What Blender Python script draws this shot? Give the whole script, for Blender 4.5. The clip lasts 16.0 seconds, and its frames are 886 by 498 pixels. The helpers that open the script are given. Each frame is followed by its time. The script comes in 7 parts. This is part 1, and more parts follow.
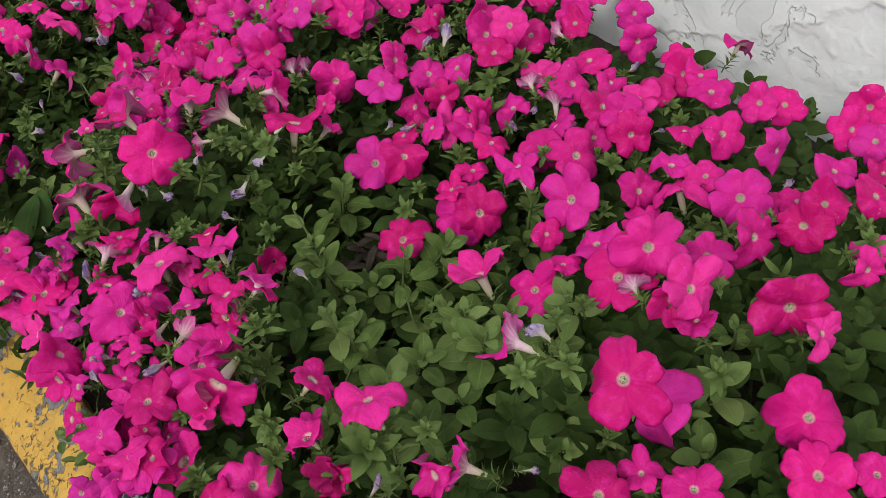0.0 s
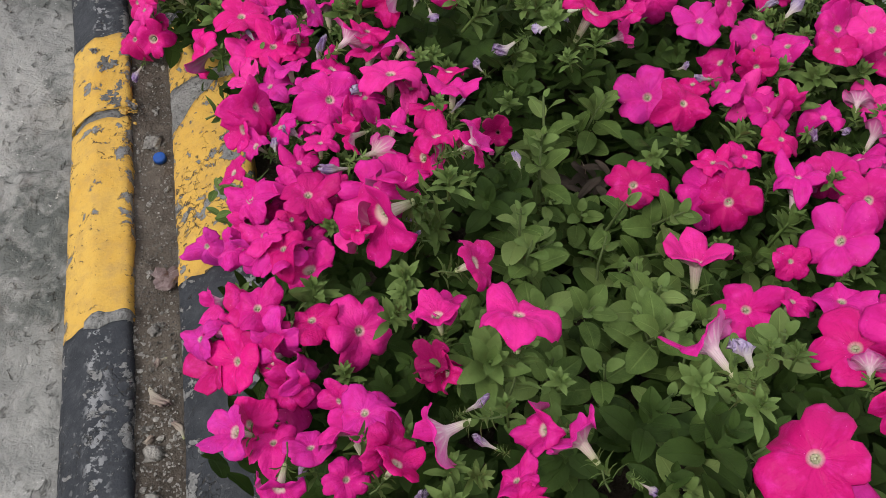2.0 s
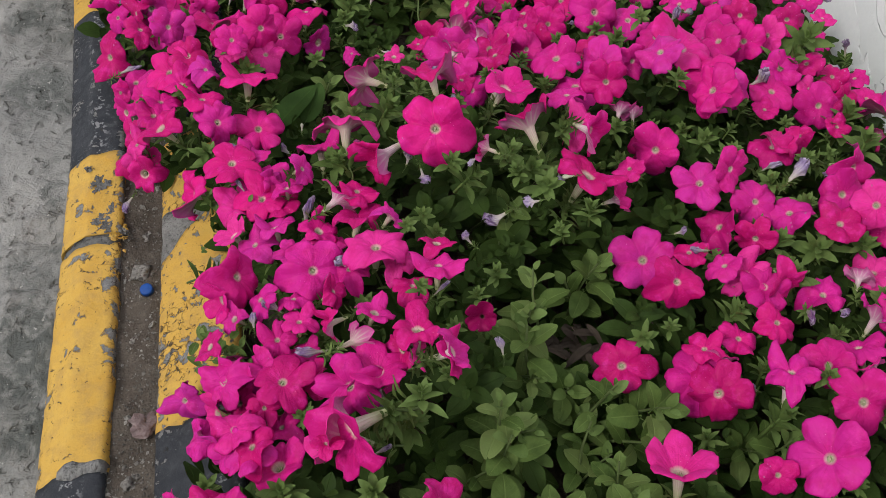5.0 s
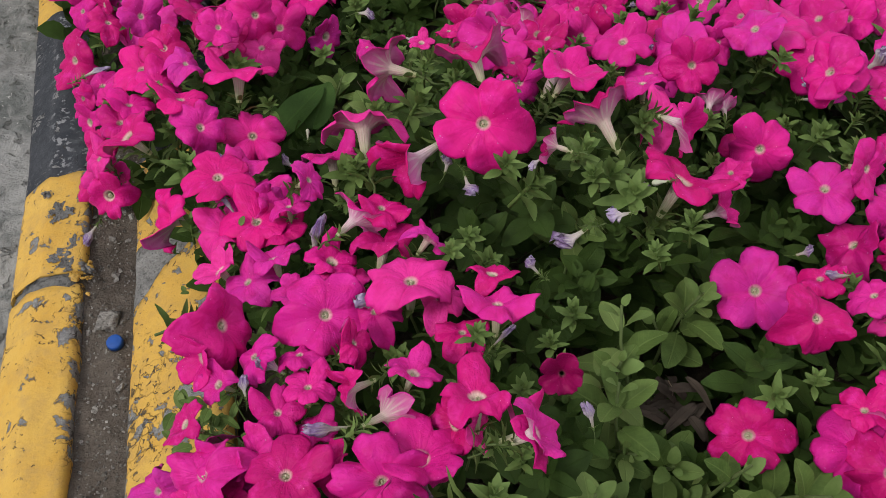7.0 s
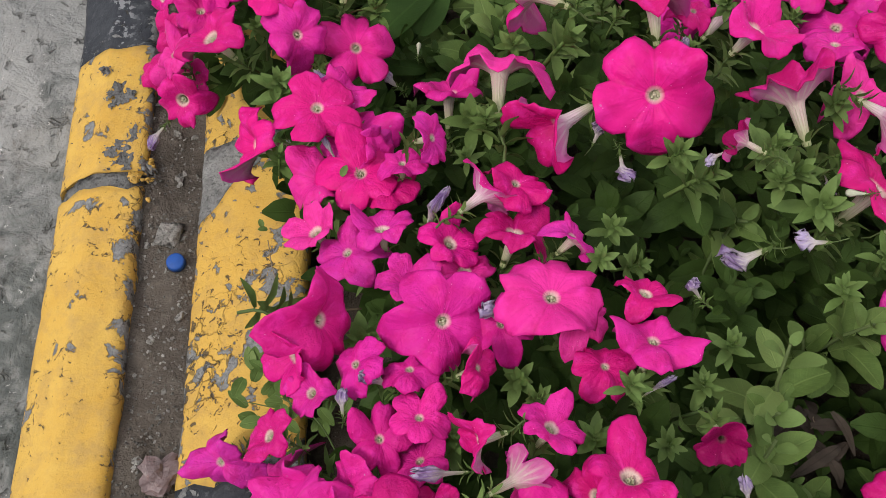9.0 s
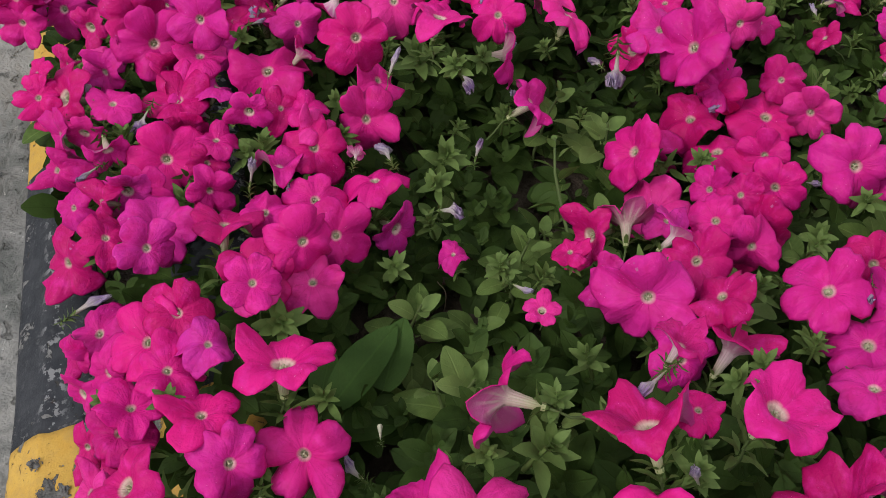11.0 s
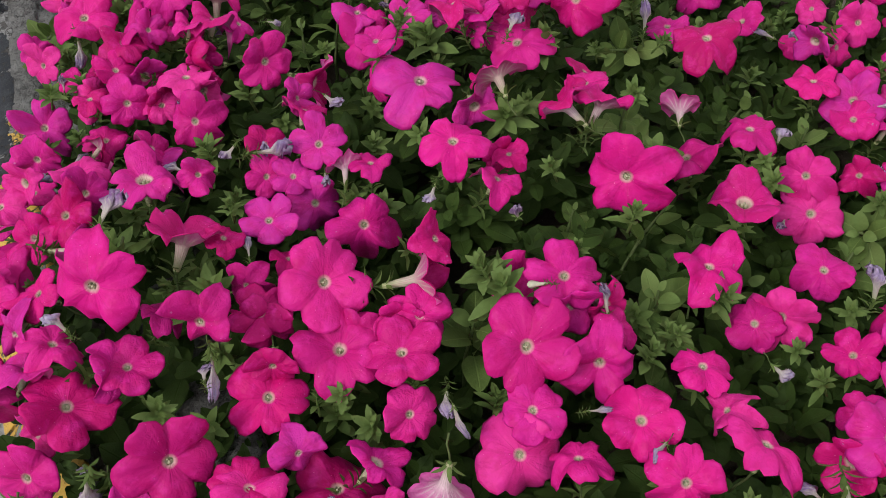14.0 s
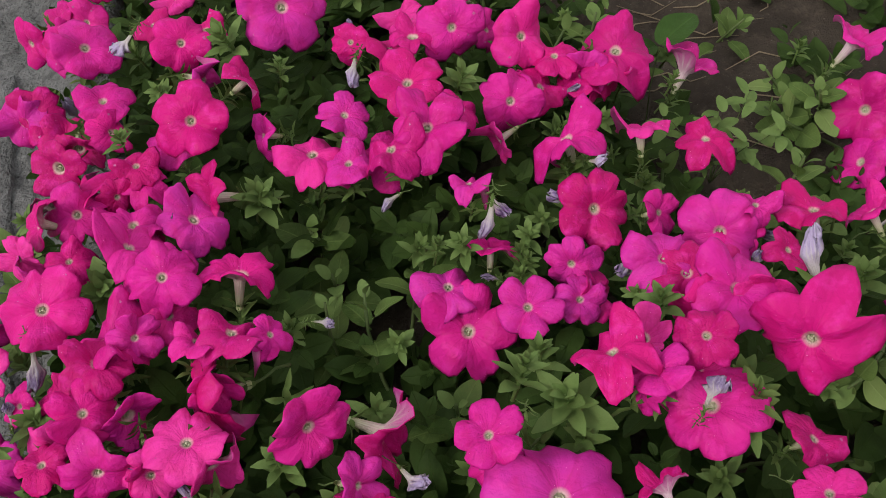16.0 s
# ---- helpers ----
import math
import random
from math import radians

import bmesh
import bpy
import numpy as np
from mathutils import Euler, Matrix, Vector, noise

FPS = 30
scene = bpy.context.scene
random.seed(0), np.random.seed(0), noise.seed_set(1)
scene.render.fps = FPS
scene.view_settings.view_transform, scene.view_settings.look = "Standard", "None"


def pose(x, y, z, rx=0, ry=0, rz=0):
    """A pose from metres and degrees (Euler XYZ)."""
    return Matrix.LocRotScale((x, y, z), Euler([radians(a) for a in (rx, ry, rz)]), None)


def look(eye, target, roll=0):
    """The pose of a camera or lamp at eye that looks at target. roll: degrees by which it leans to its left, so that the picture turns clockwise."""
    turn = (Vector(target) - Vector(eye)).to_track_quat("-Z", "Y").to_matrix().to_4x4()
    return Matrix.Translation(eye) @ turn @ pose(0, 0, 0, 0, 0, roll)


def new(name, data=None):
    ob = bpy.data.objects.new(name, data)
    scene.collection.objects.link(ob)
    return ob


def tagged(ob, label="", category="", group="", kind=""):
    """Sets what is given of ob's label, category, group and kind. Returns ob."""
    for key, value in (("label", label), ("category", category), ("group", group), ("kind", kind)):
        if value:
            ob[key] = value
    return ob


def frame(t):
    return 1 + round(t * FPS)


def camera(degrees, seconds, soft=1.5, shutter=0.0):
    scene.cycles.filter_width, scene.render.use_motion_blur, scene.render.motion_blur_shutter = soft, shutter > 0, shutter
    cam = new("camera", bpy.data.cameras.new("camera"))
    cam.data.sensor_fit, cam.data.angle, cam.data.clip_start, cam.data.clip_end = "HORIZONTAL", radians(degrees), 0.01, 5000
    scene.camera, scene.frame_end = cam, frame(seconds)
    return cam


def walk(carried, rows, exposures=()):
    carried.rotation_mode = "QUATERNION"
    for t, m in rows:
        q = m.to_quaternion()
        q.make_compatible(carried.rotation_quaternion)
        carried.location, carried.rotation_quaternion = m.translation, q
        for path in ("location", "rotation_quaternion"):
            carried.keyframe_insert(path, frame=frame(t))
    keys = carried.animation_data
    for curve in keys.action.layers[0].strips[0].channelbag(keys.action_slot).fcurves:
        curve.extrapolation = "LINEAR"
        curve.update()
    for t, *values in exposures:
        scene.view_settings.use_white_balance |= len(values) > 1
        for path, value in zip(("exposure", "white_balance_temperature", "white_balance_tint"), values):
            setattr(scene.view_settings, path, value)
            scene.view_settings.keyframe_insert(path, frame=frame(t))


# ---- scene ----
cam = camera(52.63, 16.0, soft=0.65)
PATH = [
    (0.0, 0.3065, 0.0968, 1.3484, 39.18, 4.95, -45.63),
    (0.5, 0.3148, 0.1020, 1.2726, 41.94, 3.31, -33.58),
    (1.0, 0.3365, 0.0907, 1.1965, 40.01, -1.65, -22.47),
    (1.5, 0.3489, 0.1084, 1.1370, 35.97, -6.08, -15.13),
    (2.0, 0.3100, 0.1587, 1.2186, 35.29, -4.75, -14.68),
    (2.5, 0.2653, 0.1471, 1.3049, 39.02, -2.59, -19.56),
    (3.0, 0.2757, 0.1434, 1.3244, 40.23, -3.95, -19.69),
    (3.5, 0.3228, 0.1891, 1.4082, 36.57, -4.13, -15.05),
    (4.0, 0.3487, 0.1962, 1.4310, 36.21, -5.01, -12.61),
    (4.2, 0.3565, 0.2015, 1.4261, 36.56, -5.02, -12.02),
    (6.3, 0.4072, 0.5346, 1.1256, 35.33, -5.70, -12.90),
    (6.5, 0.4077, 0.5327, 1.1245, 36.48, -5.34, -13.06),
    (7.0, 0.3976, 0.4988, 1.0718, 38.58, -4.05, -12.84),
    (7.5, 0.4023, 0.4914, 1.0168, 36.91, -3.96, -11.28),
    (8.0, 0.4126, 0.5262, 1.0059, 32.41, -5.43, -9.15),
    (8.5, 0.3712, 0.6192, 0.9970, 28.47, -6.75, -7.01),
    (9.0, 0.3414, 0.7120, 1.0178, 26.90, -6.84, -5.88),
    (9.5, 0.3638, 0.7933, 1.0244, 28.18, -5.88, -5.90),
    (10.0, 0.4223, 0.8938, 1.0186, 30.27, -4.52, -6.96),
    (10.2, 0.4407, 0.9292, 1.0193, 31.14, -4.07, -7.60),
    (12.3, 0.3969, 1.1596, 1.0448, 36.18, 1.93, -18.64),
    (12.5, 0.3755, 1.2110, 1.0372, 36.25, 2.05, -19.43),
    (13.0, 0.3688, 1.3095, 1.0533, 36.47, 1.88, -20.94),
    (13.5, 0.3962, 1.4534, 1.0470, 36.52, 1.76, -21.88),
    (14.0, 0.4157, 1.6020, 1.0445, 36.10, 2.26, -22.07),
    (14.5, 0.3962, 1.7647, 1.0410, 35.96, 3.47, -21.47),
    (15.0, 0.4028, 1.8697, 1.0170, 35.24, 4.60, -20.43),
    (15.5, 0.4753, 2.0015, 0.9885, 34.49, 4.76, -19.66),
    (16.0, 0.5469, 2.1353, 0.9549, 33.31, 4.11, -19.21),
]
EXPOSURE = 0.15
walk(cam, [(t, pose(x, y, z, rx, ry, rz)) for t, x, y, z, rx, ry, rz in PATH], exposures=[(t, EXPOSURE + d) for t, d in ((0.0, -0.18), (0.5, -0.24), (1.5, -0.07), (2.5, 0.03), (3.5, -0.27), (4.2, -0.27), (6.5, -0.14), (7.5, -0.17), (9.0, 0.03), (10.0, -0.17), (12.5, -0.25), (13.5, -0.22), (14.5, -0.12), (16.0, -0.10))])

# ---- daylight: high overcast ----
SUN_UP, SUN_ROUND = 46.0, 250.0
world = bpy.data.worlds.new("overcast")
scene.world = world
world.use_nodes = True
wn = world.node_tree.nodes
sky = wn.new("ShaderNodeTexSky")
sky.sky_type, sky.sun_disc = "NISHITA", False
sky.sun_elevation, sky.sun_rotation = radians(SUN_UP), radians(SUN_ROUND)
sky.air_density, sky.dust_density, sky.ozone_density = 1.0, 4.0, 0.6
milk = wn.new("ShaderNodeMix")
milk.data_type = "RGBA"
milk.inputs["Factor"].default_value = 0.75
milk.inputs["B"].default_value = (7.2, 7.4, 7.6, 1)
world.node_tree.links.new(sky.outputs[0], milk.inputs["A"])
up_z = wn.new("ShaderNodeSeparateXYZ")
world.node_tree.links.new(wn.new("ShaderNodeTexCoord").outputs["Generated"], up_z.inputs[0])
overhead = wn.new("ShaderNodeMapRange")
overhead.inputs["From Min"].default_value, overhead.inputs["From Max"].default_value = -0.05, 1.0
overhead.inputs["To Min"].default_value, overhead.inputs["To Max"].default_value = 0.54, 1.42
world.node_tree.links.new(up_z.outputs["Z"], overhead.inputs["Value"])
cloud = wn.new("ShaderNodeVectorMath")
cloud.operation = "SCALE"
world.node_tree.links.new(milk.outputs["Result"], cloud.inputs[0])
world.node_tree.links.new(overhead.outputs["Result"], cloud.inputs["Scale"])
world.node_tree.links.new(cloud.outputs[0], wn["Background"].inputs["Color"])
wn["Background"].inputs["Strength"].default_value = 0.125
sun = new("sun", bpy.data.lights.new("sun", "SUN"))
sun.data.energy, sun.data.angle, sun.data.color = 1.5, radians(14), (1.0, 0.97, 0.92)
a, e = radians(SUN_ROUND), radians(SUN_UP)
sun.matrix_world = look((math.sin(a) * math.cos(e) * 20, math.cos(a) * math.cos(e) * 20, math.sin(e) * 20), (0, 0, 0))


# ---- materials ----
class Mat:
    """A small builder for node materials."""

    def __init__(self, name):
        self.m = bpy.data.materials.new(name)
        self.m.use_nodes = True
        self.n, self.l = self.m.node_tree.nodes, self.m.node_tree.links
        self.p = self.n["Principled BSDF"]

    def node(self, kind, **values):
        nd = self.n.new(kind)
        for k, v in values.items():
            nd.inputs[k].default_value = v
        return nd

    def link(self, a, b):
        self.l.new(a, b)

    def coords(self, kind="Object"):
        return self.n.new("ShaderNodeTexCoord").outputs[kind]

    def place(self):
        return self.n.new("ShaderNodeNewGeometry").outputs["Position"]

    def noise(self, at, scale, detail=6.0, rough=0.6, distort=0.0):
        nd = self.node("ShaderNodeTexNoise", Scale=scale, Detail=detail, Roughness=rough, Distortion=distort)
        self.link(at, nd.inputs["Vector"])
        return nd.outputs["Fac"]

    def ramp(self, fac, *stops):
        nd = self.n.new("ShaderNodeValToRGB")
        el = nd.color_ramp.elements
        while len(el) < len(stops):
            el.new(0.5)
        for s, (pos, col) in zip(el, stops):
            s.position = pos
            s.color = (*col, 1) if len(col) == 3 else col
        self.link(fac, nd.inputs["Fac"])
        return nd.outputs["Color"]

    def step(self, fac, lo, hi):
        nd = self.node("ShaderNodeMapRange")
        nd.inputs["From Min"].default_value, nd.inputs["From Max"].default_value = lo, hi
        self.link(fac, nd.inputs["Value"])
        return nd.outputs["Result"]

    def mix(self, fac, a, b, blend="MIX"):
        nd = self.n.new("ShaderNodeMix")
        nd.data_type, nd.blend_type = "RGBA", blend
        for sock, v in (("Factor", fac), ("A", a), ("B", b)):
            if hasattr(v, "is_output"):
                self.link(v, nd.inputs[sock])
            elif sock == "Factor":
                nd.inputs[sock].default_value = v
            else:
                nd.inputs[sock].default_value = (*v, 1)
        return nd.outputs["Result"]

    def math(self, op, a, b=0.0):
        nd = self.n.new("ShaderNodeMath")
        nd.operation = op
        for i, v in enumerate((a, b)):
            if hasattr(v, "is_output"):
                self.link(v, nd.inputs[i])
            else:
                nd.inputs[i].default_value = v
        return nd.outputs[0]

    def finish(self, color, rough=0.8, height=None, depth=0.002, spec=0.3):
        self.link(color, self.p.inputs["Base Color"]) if hasattr(color, "is_output") else None
        if not hasattr(color, "is_output"):
            self.p.inputs["Base Color"].default_value = (*color, 1)
        if hasattr(rough, "is_output"):
            self.link(rough, self.p.inputs["Roughness"])
        else:
            self.p.inputs["Roughness"].default_value = rough
        self.p.inputs["Specular IOR Level"].default_value = spec
        if height is not None:
            bump = self.node("ShaderNodeBump", Strength=1.0, Distance=depth)
            self.link(height, bump.inputs["Height"])
            self.link(bump.outputs["Normal"], self.p.inputs["Normal"])
        return self.m


def concrete(name, light, dark, pits=True):
    m = Mat(name)
    p = m.place()
    broad, mid, fine = m.noise(p, 4.0, 5, 0.65, 0.8), m.noise(p, 14.0, 8, 0.65), m.noise(p, 160.0, 4, 0.7)
    col = m.mix(m.step(broad, 0.35, 0.7), dark, light)
    col = m.mix(m.math("MULTIPLY", m.step(mid, 0.48, 0.66), 0.5), col, tuple(0.5 * c for c in dark))
    stain = m.noise(p, 6.0, 5, 0.7, 1.2)
    col = m.mix(m.math("MULTIPLY", m.step(stain, 0.58, 0.68), 0.45), col, tuple(0.42 * c for c in dark))
    col = m.mix(m.math("MULTIPLY", m.step(fine, 0.4, 0.8), 0.35), col, tuple(min(1, 1.5 * c) for c in light))
    lumps, grain = m.noise(p, 34.0, 5, 0.6, 0.3), m.noise(p, 150.0, 3, 0.6)
    col = m.mix(m.math("MULTIPLY", m.step(lumps, 0.55, 0.63), 0.55), col, tuple(0.5 * c for c in dark))
    col = m.mix(m.math("MULTIPLY", m.step(lumps, 0.44, 0.36), 0.35), col, tuple(min(1, 1.35 * c) for c in light))
    col = m.mix(m.math("MULTIPLY", m.step(grain, 0.58, 0.66), 0.65), col, tuple(0.4 * c for c in dark))
    crumb = m.noise(p, 75.0, 4, 0.65, 0.2)
    col = m.mix(m.math("MULTIPLY", m.step(crumb, 0.60, 0.68), 0.6), col, tuple(0.45 * c for c in dark))
    height = m.math("ADD", m.math("SUBTRACT", m.math("MULTIPLY", mid, 0.8), m.math("MULTIPLY", lumps, 0.9)), m.math("ADD", m.math("MULTIPLY", grain, -0.2), m.math("MULTIPLY", crumb, -0.35)))
    return m.finish(col, 0.92, height, 0.016, 0.2)


# damp dark stains on the road beside the kerb, and two holes' dark painted as colour: place, reach, strength
STAINS_AND_HOLES = ((-0.005, 1.150, 0.085, 0.85), (-0.060, 1.030, 0.085, 0.6), (0.020, 1.730, 0.075, 0.6), (-0.055, 0.910, 0.085, 0.35), (0.020, 0.990, 0.045, 0.9), (0.030, 1.960, 0.10, 0.6), (-0.050, 1.945, 0.04, 0.7), (0.01, 1.30, 0.06, 0.35), (-0.02, 0.78, 0.07, 0.2), (-0.02, 2.75, 0.08, 0.6))


def screed(name, light, dark):
    """Old trowelled concrete: soft broad tones, damp dark patches, worn-open pits and scattered pale specks."""
    m = Mat(name)
    p = m.place()
    broad, mid = m.noise(p, 3.2, 5, 0.6, 0.6), m.noise(p, 11.0, 7, 0.62, 0.5)
    lumps, grain = m.noise(p, 30.0, 6, 0.62, 0.4), m.noise(p, 210.0, 3, 0.6)
    col = m.mix(m.step(broad, 0.36, 0.66), dark, light)
    col = m.mix(m.math("MULTIPLY", m.step(mid, 0.42, 0.70), 0.55), col, tuple(0.72 * c for c in dark))
    damp = m.math("MULTIPLY", m.step(m.noise(p, 5.5, 7, 0.7, 0.9), 0.52, 0.63), m.step(lumps, 0.34, 0.56))
    col = m.mix(m.math("MULTIPLY", damp, 0.85), col, (0.115, 0.118, 0.112))
    for sx, sy, sr, k in STAINS_AND_HOLES:
        gone = m.n.new("ShaderNodeVectorMath")
        gone.operation = "DISTANCE"
        m.link(p, gone.inputs[0])
        gone.inputs[1].default_value = (sx, sy, 0.0)
        reach = m.math("ADD", m.math("DIVIDE", gone.outputs["Value"], sr), m.math("MULTIPLY", m.math("SUBTRACT", mid, 0.5), 2.6))
        blot = m.math("MULTIPLY", m.step(reach, 1.25, 0.75), m.step(lumps, 0.26, 0.52))
        col = m.mix(m.math("MULTIPLY", blot, k), col, (0.066, 0.073, 0.068))
    pit = m.math("MULTIPLY", m.step(m.noise(p, 46.0, 5, 0.6, 0.5), 0.60, 0.67), m.step(mid, 0.38, 0.52))
    col = m.mix(m.math("MULTIPLY", pit, 0.5), col, (0.12, 0.117, 0.11))
    col = m.mix(m.math("MULTIPLY", m.step(grain, 0.55, 0.75), 0.35), col, tuple(0.55 * c for c in dark))
    col = m.mix(m.math("MULTIPLY", m.step(m.noise(p, 120.0, 4, 0.6), 0.66, 0.71), 0.7), col, (0.52, 0.50, 0.47))
    height = m.math("ADD", m.math("SUBTRACT", m.math("MULTIPLY", lumps, 0.7), m.math("MULTIPLY", pit, 0.35)), m.math("ADD", m.math("MULTIPLY", grain, 0.12), m.math("MULTIPLY", mid, 0.5)))
    return m.finish(col, 0.9, height, 0.016, 0.2)


OUTER_RIM = ((0.14, 1.0), (0.33, 0.55), (0.40, 0.05), (0.52, 0.0), (0.57, 0.22), (0.62, 0.0), (0.72, 0.05), (0.775, 0.8), (0.83, 1.0))
INNER_RIM = ((0.10, 0.6), (0.21, 0.45), (0.26, 0.0), (0.44, 0.25), (0.56, 0.75), (0.68, 1.0))


def paint(name, colour, worn, other, chip=0.60, scale=26.0, fleck=0.0, rims=OUTER_RIM):
    """Thick old kerb paint, chipped through to the grey concrete; u runs across the kerb's profile."""
    m = Mat(name)
    p = m.place()
    sep = m.n.new("ShaderNodeSeparateXYZ")
    m.link(m.n.new("ShaderNodeUVMap").outputs["UV"], sep.inputs[0])
    rim = m.ramp(sep.outputs["X"], *[(u, (k,) * 3) for u, k in rims])
    n1, n2, fine = m.noise(p, scale, 7, 0.62, 0.4), m.noise(p, 7.0, 3), m.noise(p, 220.0, 4, 0.7)
    level = m.math("ADD", m.math("ADD", m.math("MULTIPLY", n1, 0.72), m.math("MULTIPLY", n2, 0.28)), m.math("MULTIPLY", rim, 0.075))
    mask = m.step(level, chip, chip + 0.010)
    lip = m.math("SUBTRACT", m.step(level, chip - 0.012, chip), mask)
    nick = m.step(m.math("ADD", m.math("ADD", m.math("MULTIPLY", m.noise(p, 95.0, 5, 0.65, 0.8), 0.7), m.math("MULTIPLY", n2, 0.3)), m.math("MULTIPLY", rim, 0.04)), chip + 0.020, chip + 0.034)
    dirt, blotch = m.noise(p, 38.0, 9, 0.72), m.noise(p, 11.0, 5, 0.65, 0.6)
    col = m.mix(m.step(blotch, 0.38, 0.66), colour, other)
    col = m.mix(m.math("MULTIPLY", m.step(dirt, 0.46, 0.68), 0.75), col, worn)
    col = m.mix(m.math("MULTIPLY", m.step(m.noise(p, 130.0, 5, 0.7), 0.60, 0.72), 0.5), col, tuple(0.45 * c for c in worn))
    warp = m.n.new("ShaderNodeVectorMath")
    warp.operation = "MULTIPLY_ADD"
    warble = m.node("ShaderNodeTexNoise", Scale=60.0, Detail=3.0)
    m.link(p, warble.inputs["Vector"])
    m.link(warble.outputs["Color"], warp.inputs[0])
    warp.inputs[1].default_value = (0.022, 0.022, 0.022)
    m.link(p, warp.inputs[2])
    web = m.node("ShaderNodeTexVoronoi", Scale=34.0)
    web.feature = "DISTANCE_TO_EDGE"
    m.link(warp.outputs[0], web.inputs["Vector"])
    crack = m.math("MULTIPLY", m.step(web.outputs["Distance"], 0.035, 0.012), m.step(m.math("ADD", n2, m.math("MULTIPLY", rim, 0.14)), 0.58, 0.66))
    col = m.mix(m.math("MULTIPLY", crack, 0.6), col, tuple(0.25 * c for c in worn))
    if fleck:
        scuff = m.math("MULTIPLY", m.step(m.noise(p, 150.0, 3, 0.6), 0.60, 0.66), m.step(n2, 0.42, 0.6))
        scuff = m.math("MAXIMUM", scuff, m.math("MULTIPLY", m.step(m.noise(p, 30.0, 9, 0.75, 0.5), 0.58, 0.70), 0.5))
        col = m.mix(m.math("MULTIPLY", scuff, fleck), col, (0.24, 0.24, 0.24))
    if fleck > 0.4:
        ridge = m.ramp(sep.outputs["X"], (0.50, (0.0,) * 3), (0.57, (1.0,) * 3), (0.64, (1.0,) * 3), (0.70, (0.0,) * 3))
        white = m.math("MULTIPLY", m.step(m.math("ADD", m.noise(p, 85.0, 4, 0.6), m.math("MULTIPLY", n2, 0.3)), 0.70, 0.74), ridge)
        col = m.mix(m.math("MULTIPLY", white, 0.6), col, (0.36, 0.36, 0.37))
    grey = m.mix(m.step(fine, 0.3, 0.7), (0.10, 0.10, 0.10), (0.27, 0.265, 0.26))
    col = m.mix(m.math("MULTIPLY", lip, 0.55), col, tuple(0.35 * c for c in worn))
    col = m.mix(mask, col, grey)
    col = m.mix(m.math("MULTIPLY", nick, 0.85), col, (0.045, 0.040, 0.036))
    height = m.math("ADD", m.math("MULTIPLY", m.math("SUBTRACT", 1.0, m.math("MAXIMUM", mask, nick)), 0.5), m.math("ADD", m.math("SUBTRACT", m.math("MULTIPLY", fine, 0.15), m.math("MULTIPLY", crack, 0.25)), m.math("MULTIPLY", dirt, 0.5)))
    return m.finish(col, 0.7, height, 0.005, 0.3)


def soil(name, light, dark):
    m = Mat(name)
    p = m.place()
    a, b, c = m.noise(p, 9.0), m.noise(p, 60.0, 8, 0.7), m.noise(p, 300.0, 3, 0.7)
    col = m.mix(m.step(a, 0.35, 0.7), dark, light)
    col = m.mix(m.math("MULTIPLY", m.step(b, 0.5, 0.75), 0.6), col, tuple(1.6 * v for v in light))
    col = m.mix(m.math("MULTIPLY", m.step(c, 0.66, 0.72), 0.5), col, (0.30, 0.28, 0.25))
    return m.finish(col, 0.95, m.math("ADD", b, m.math("MULTIPLY", c, 0.4)), 0.01, 0.15)


def plaster():
    m = Mat("peeling_whitewash")
    p = m.place()
    big, fine = m.noise(p, 5.0, 6, 0.6, 0.6), m.noise(p, 90.0, 6, 0.7)
    flake = m.noise(p, 22.0, 6, 0.65, 0.8)
    lost = m.math("MULTIPLY", m.step(big, 0.56, 0.57), 1.0)
    crack = m.math("MULTIPLY", m.step(m.math("ABSOLUTE", m.math("SUBTRACT", flake, 0.5)), 0.004, 0.0), m.step(big, 0.47, 0.6))
    col = m.mix(m.step(fine, 0.3, 0.8), (0.88, 0.90, 0.905), (0.81, 0.835, 0.85))
    col = m.mix(m.math("MULTIPLY", lost, 0.6), col, (0.74, 0.77, 0.77))
    col = m.mix(m.math("MULTIPLY", crack, 0.04), col, (0.30, 0.29, 0.28))
    h = m.math("ADD", m.math("MULTIPLY", m.math("SUBTRACT", 1.0, lost), 0.6), m.math("ADD", m.math("MULTIPLY", fine, 0.22), m.math("MULTIPLY", flake, 0.7)))
    return m.finish(col, 0.85, h, 0.0035, 0.2)


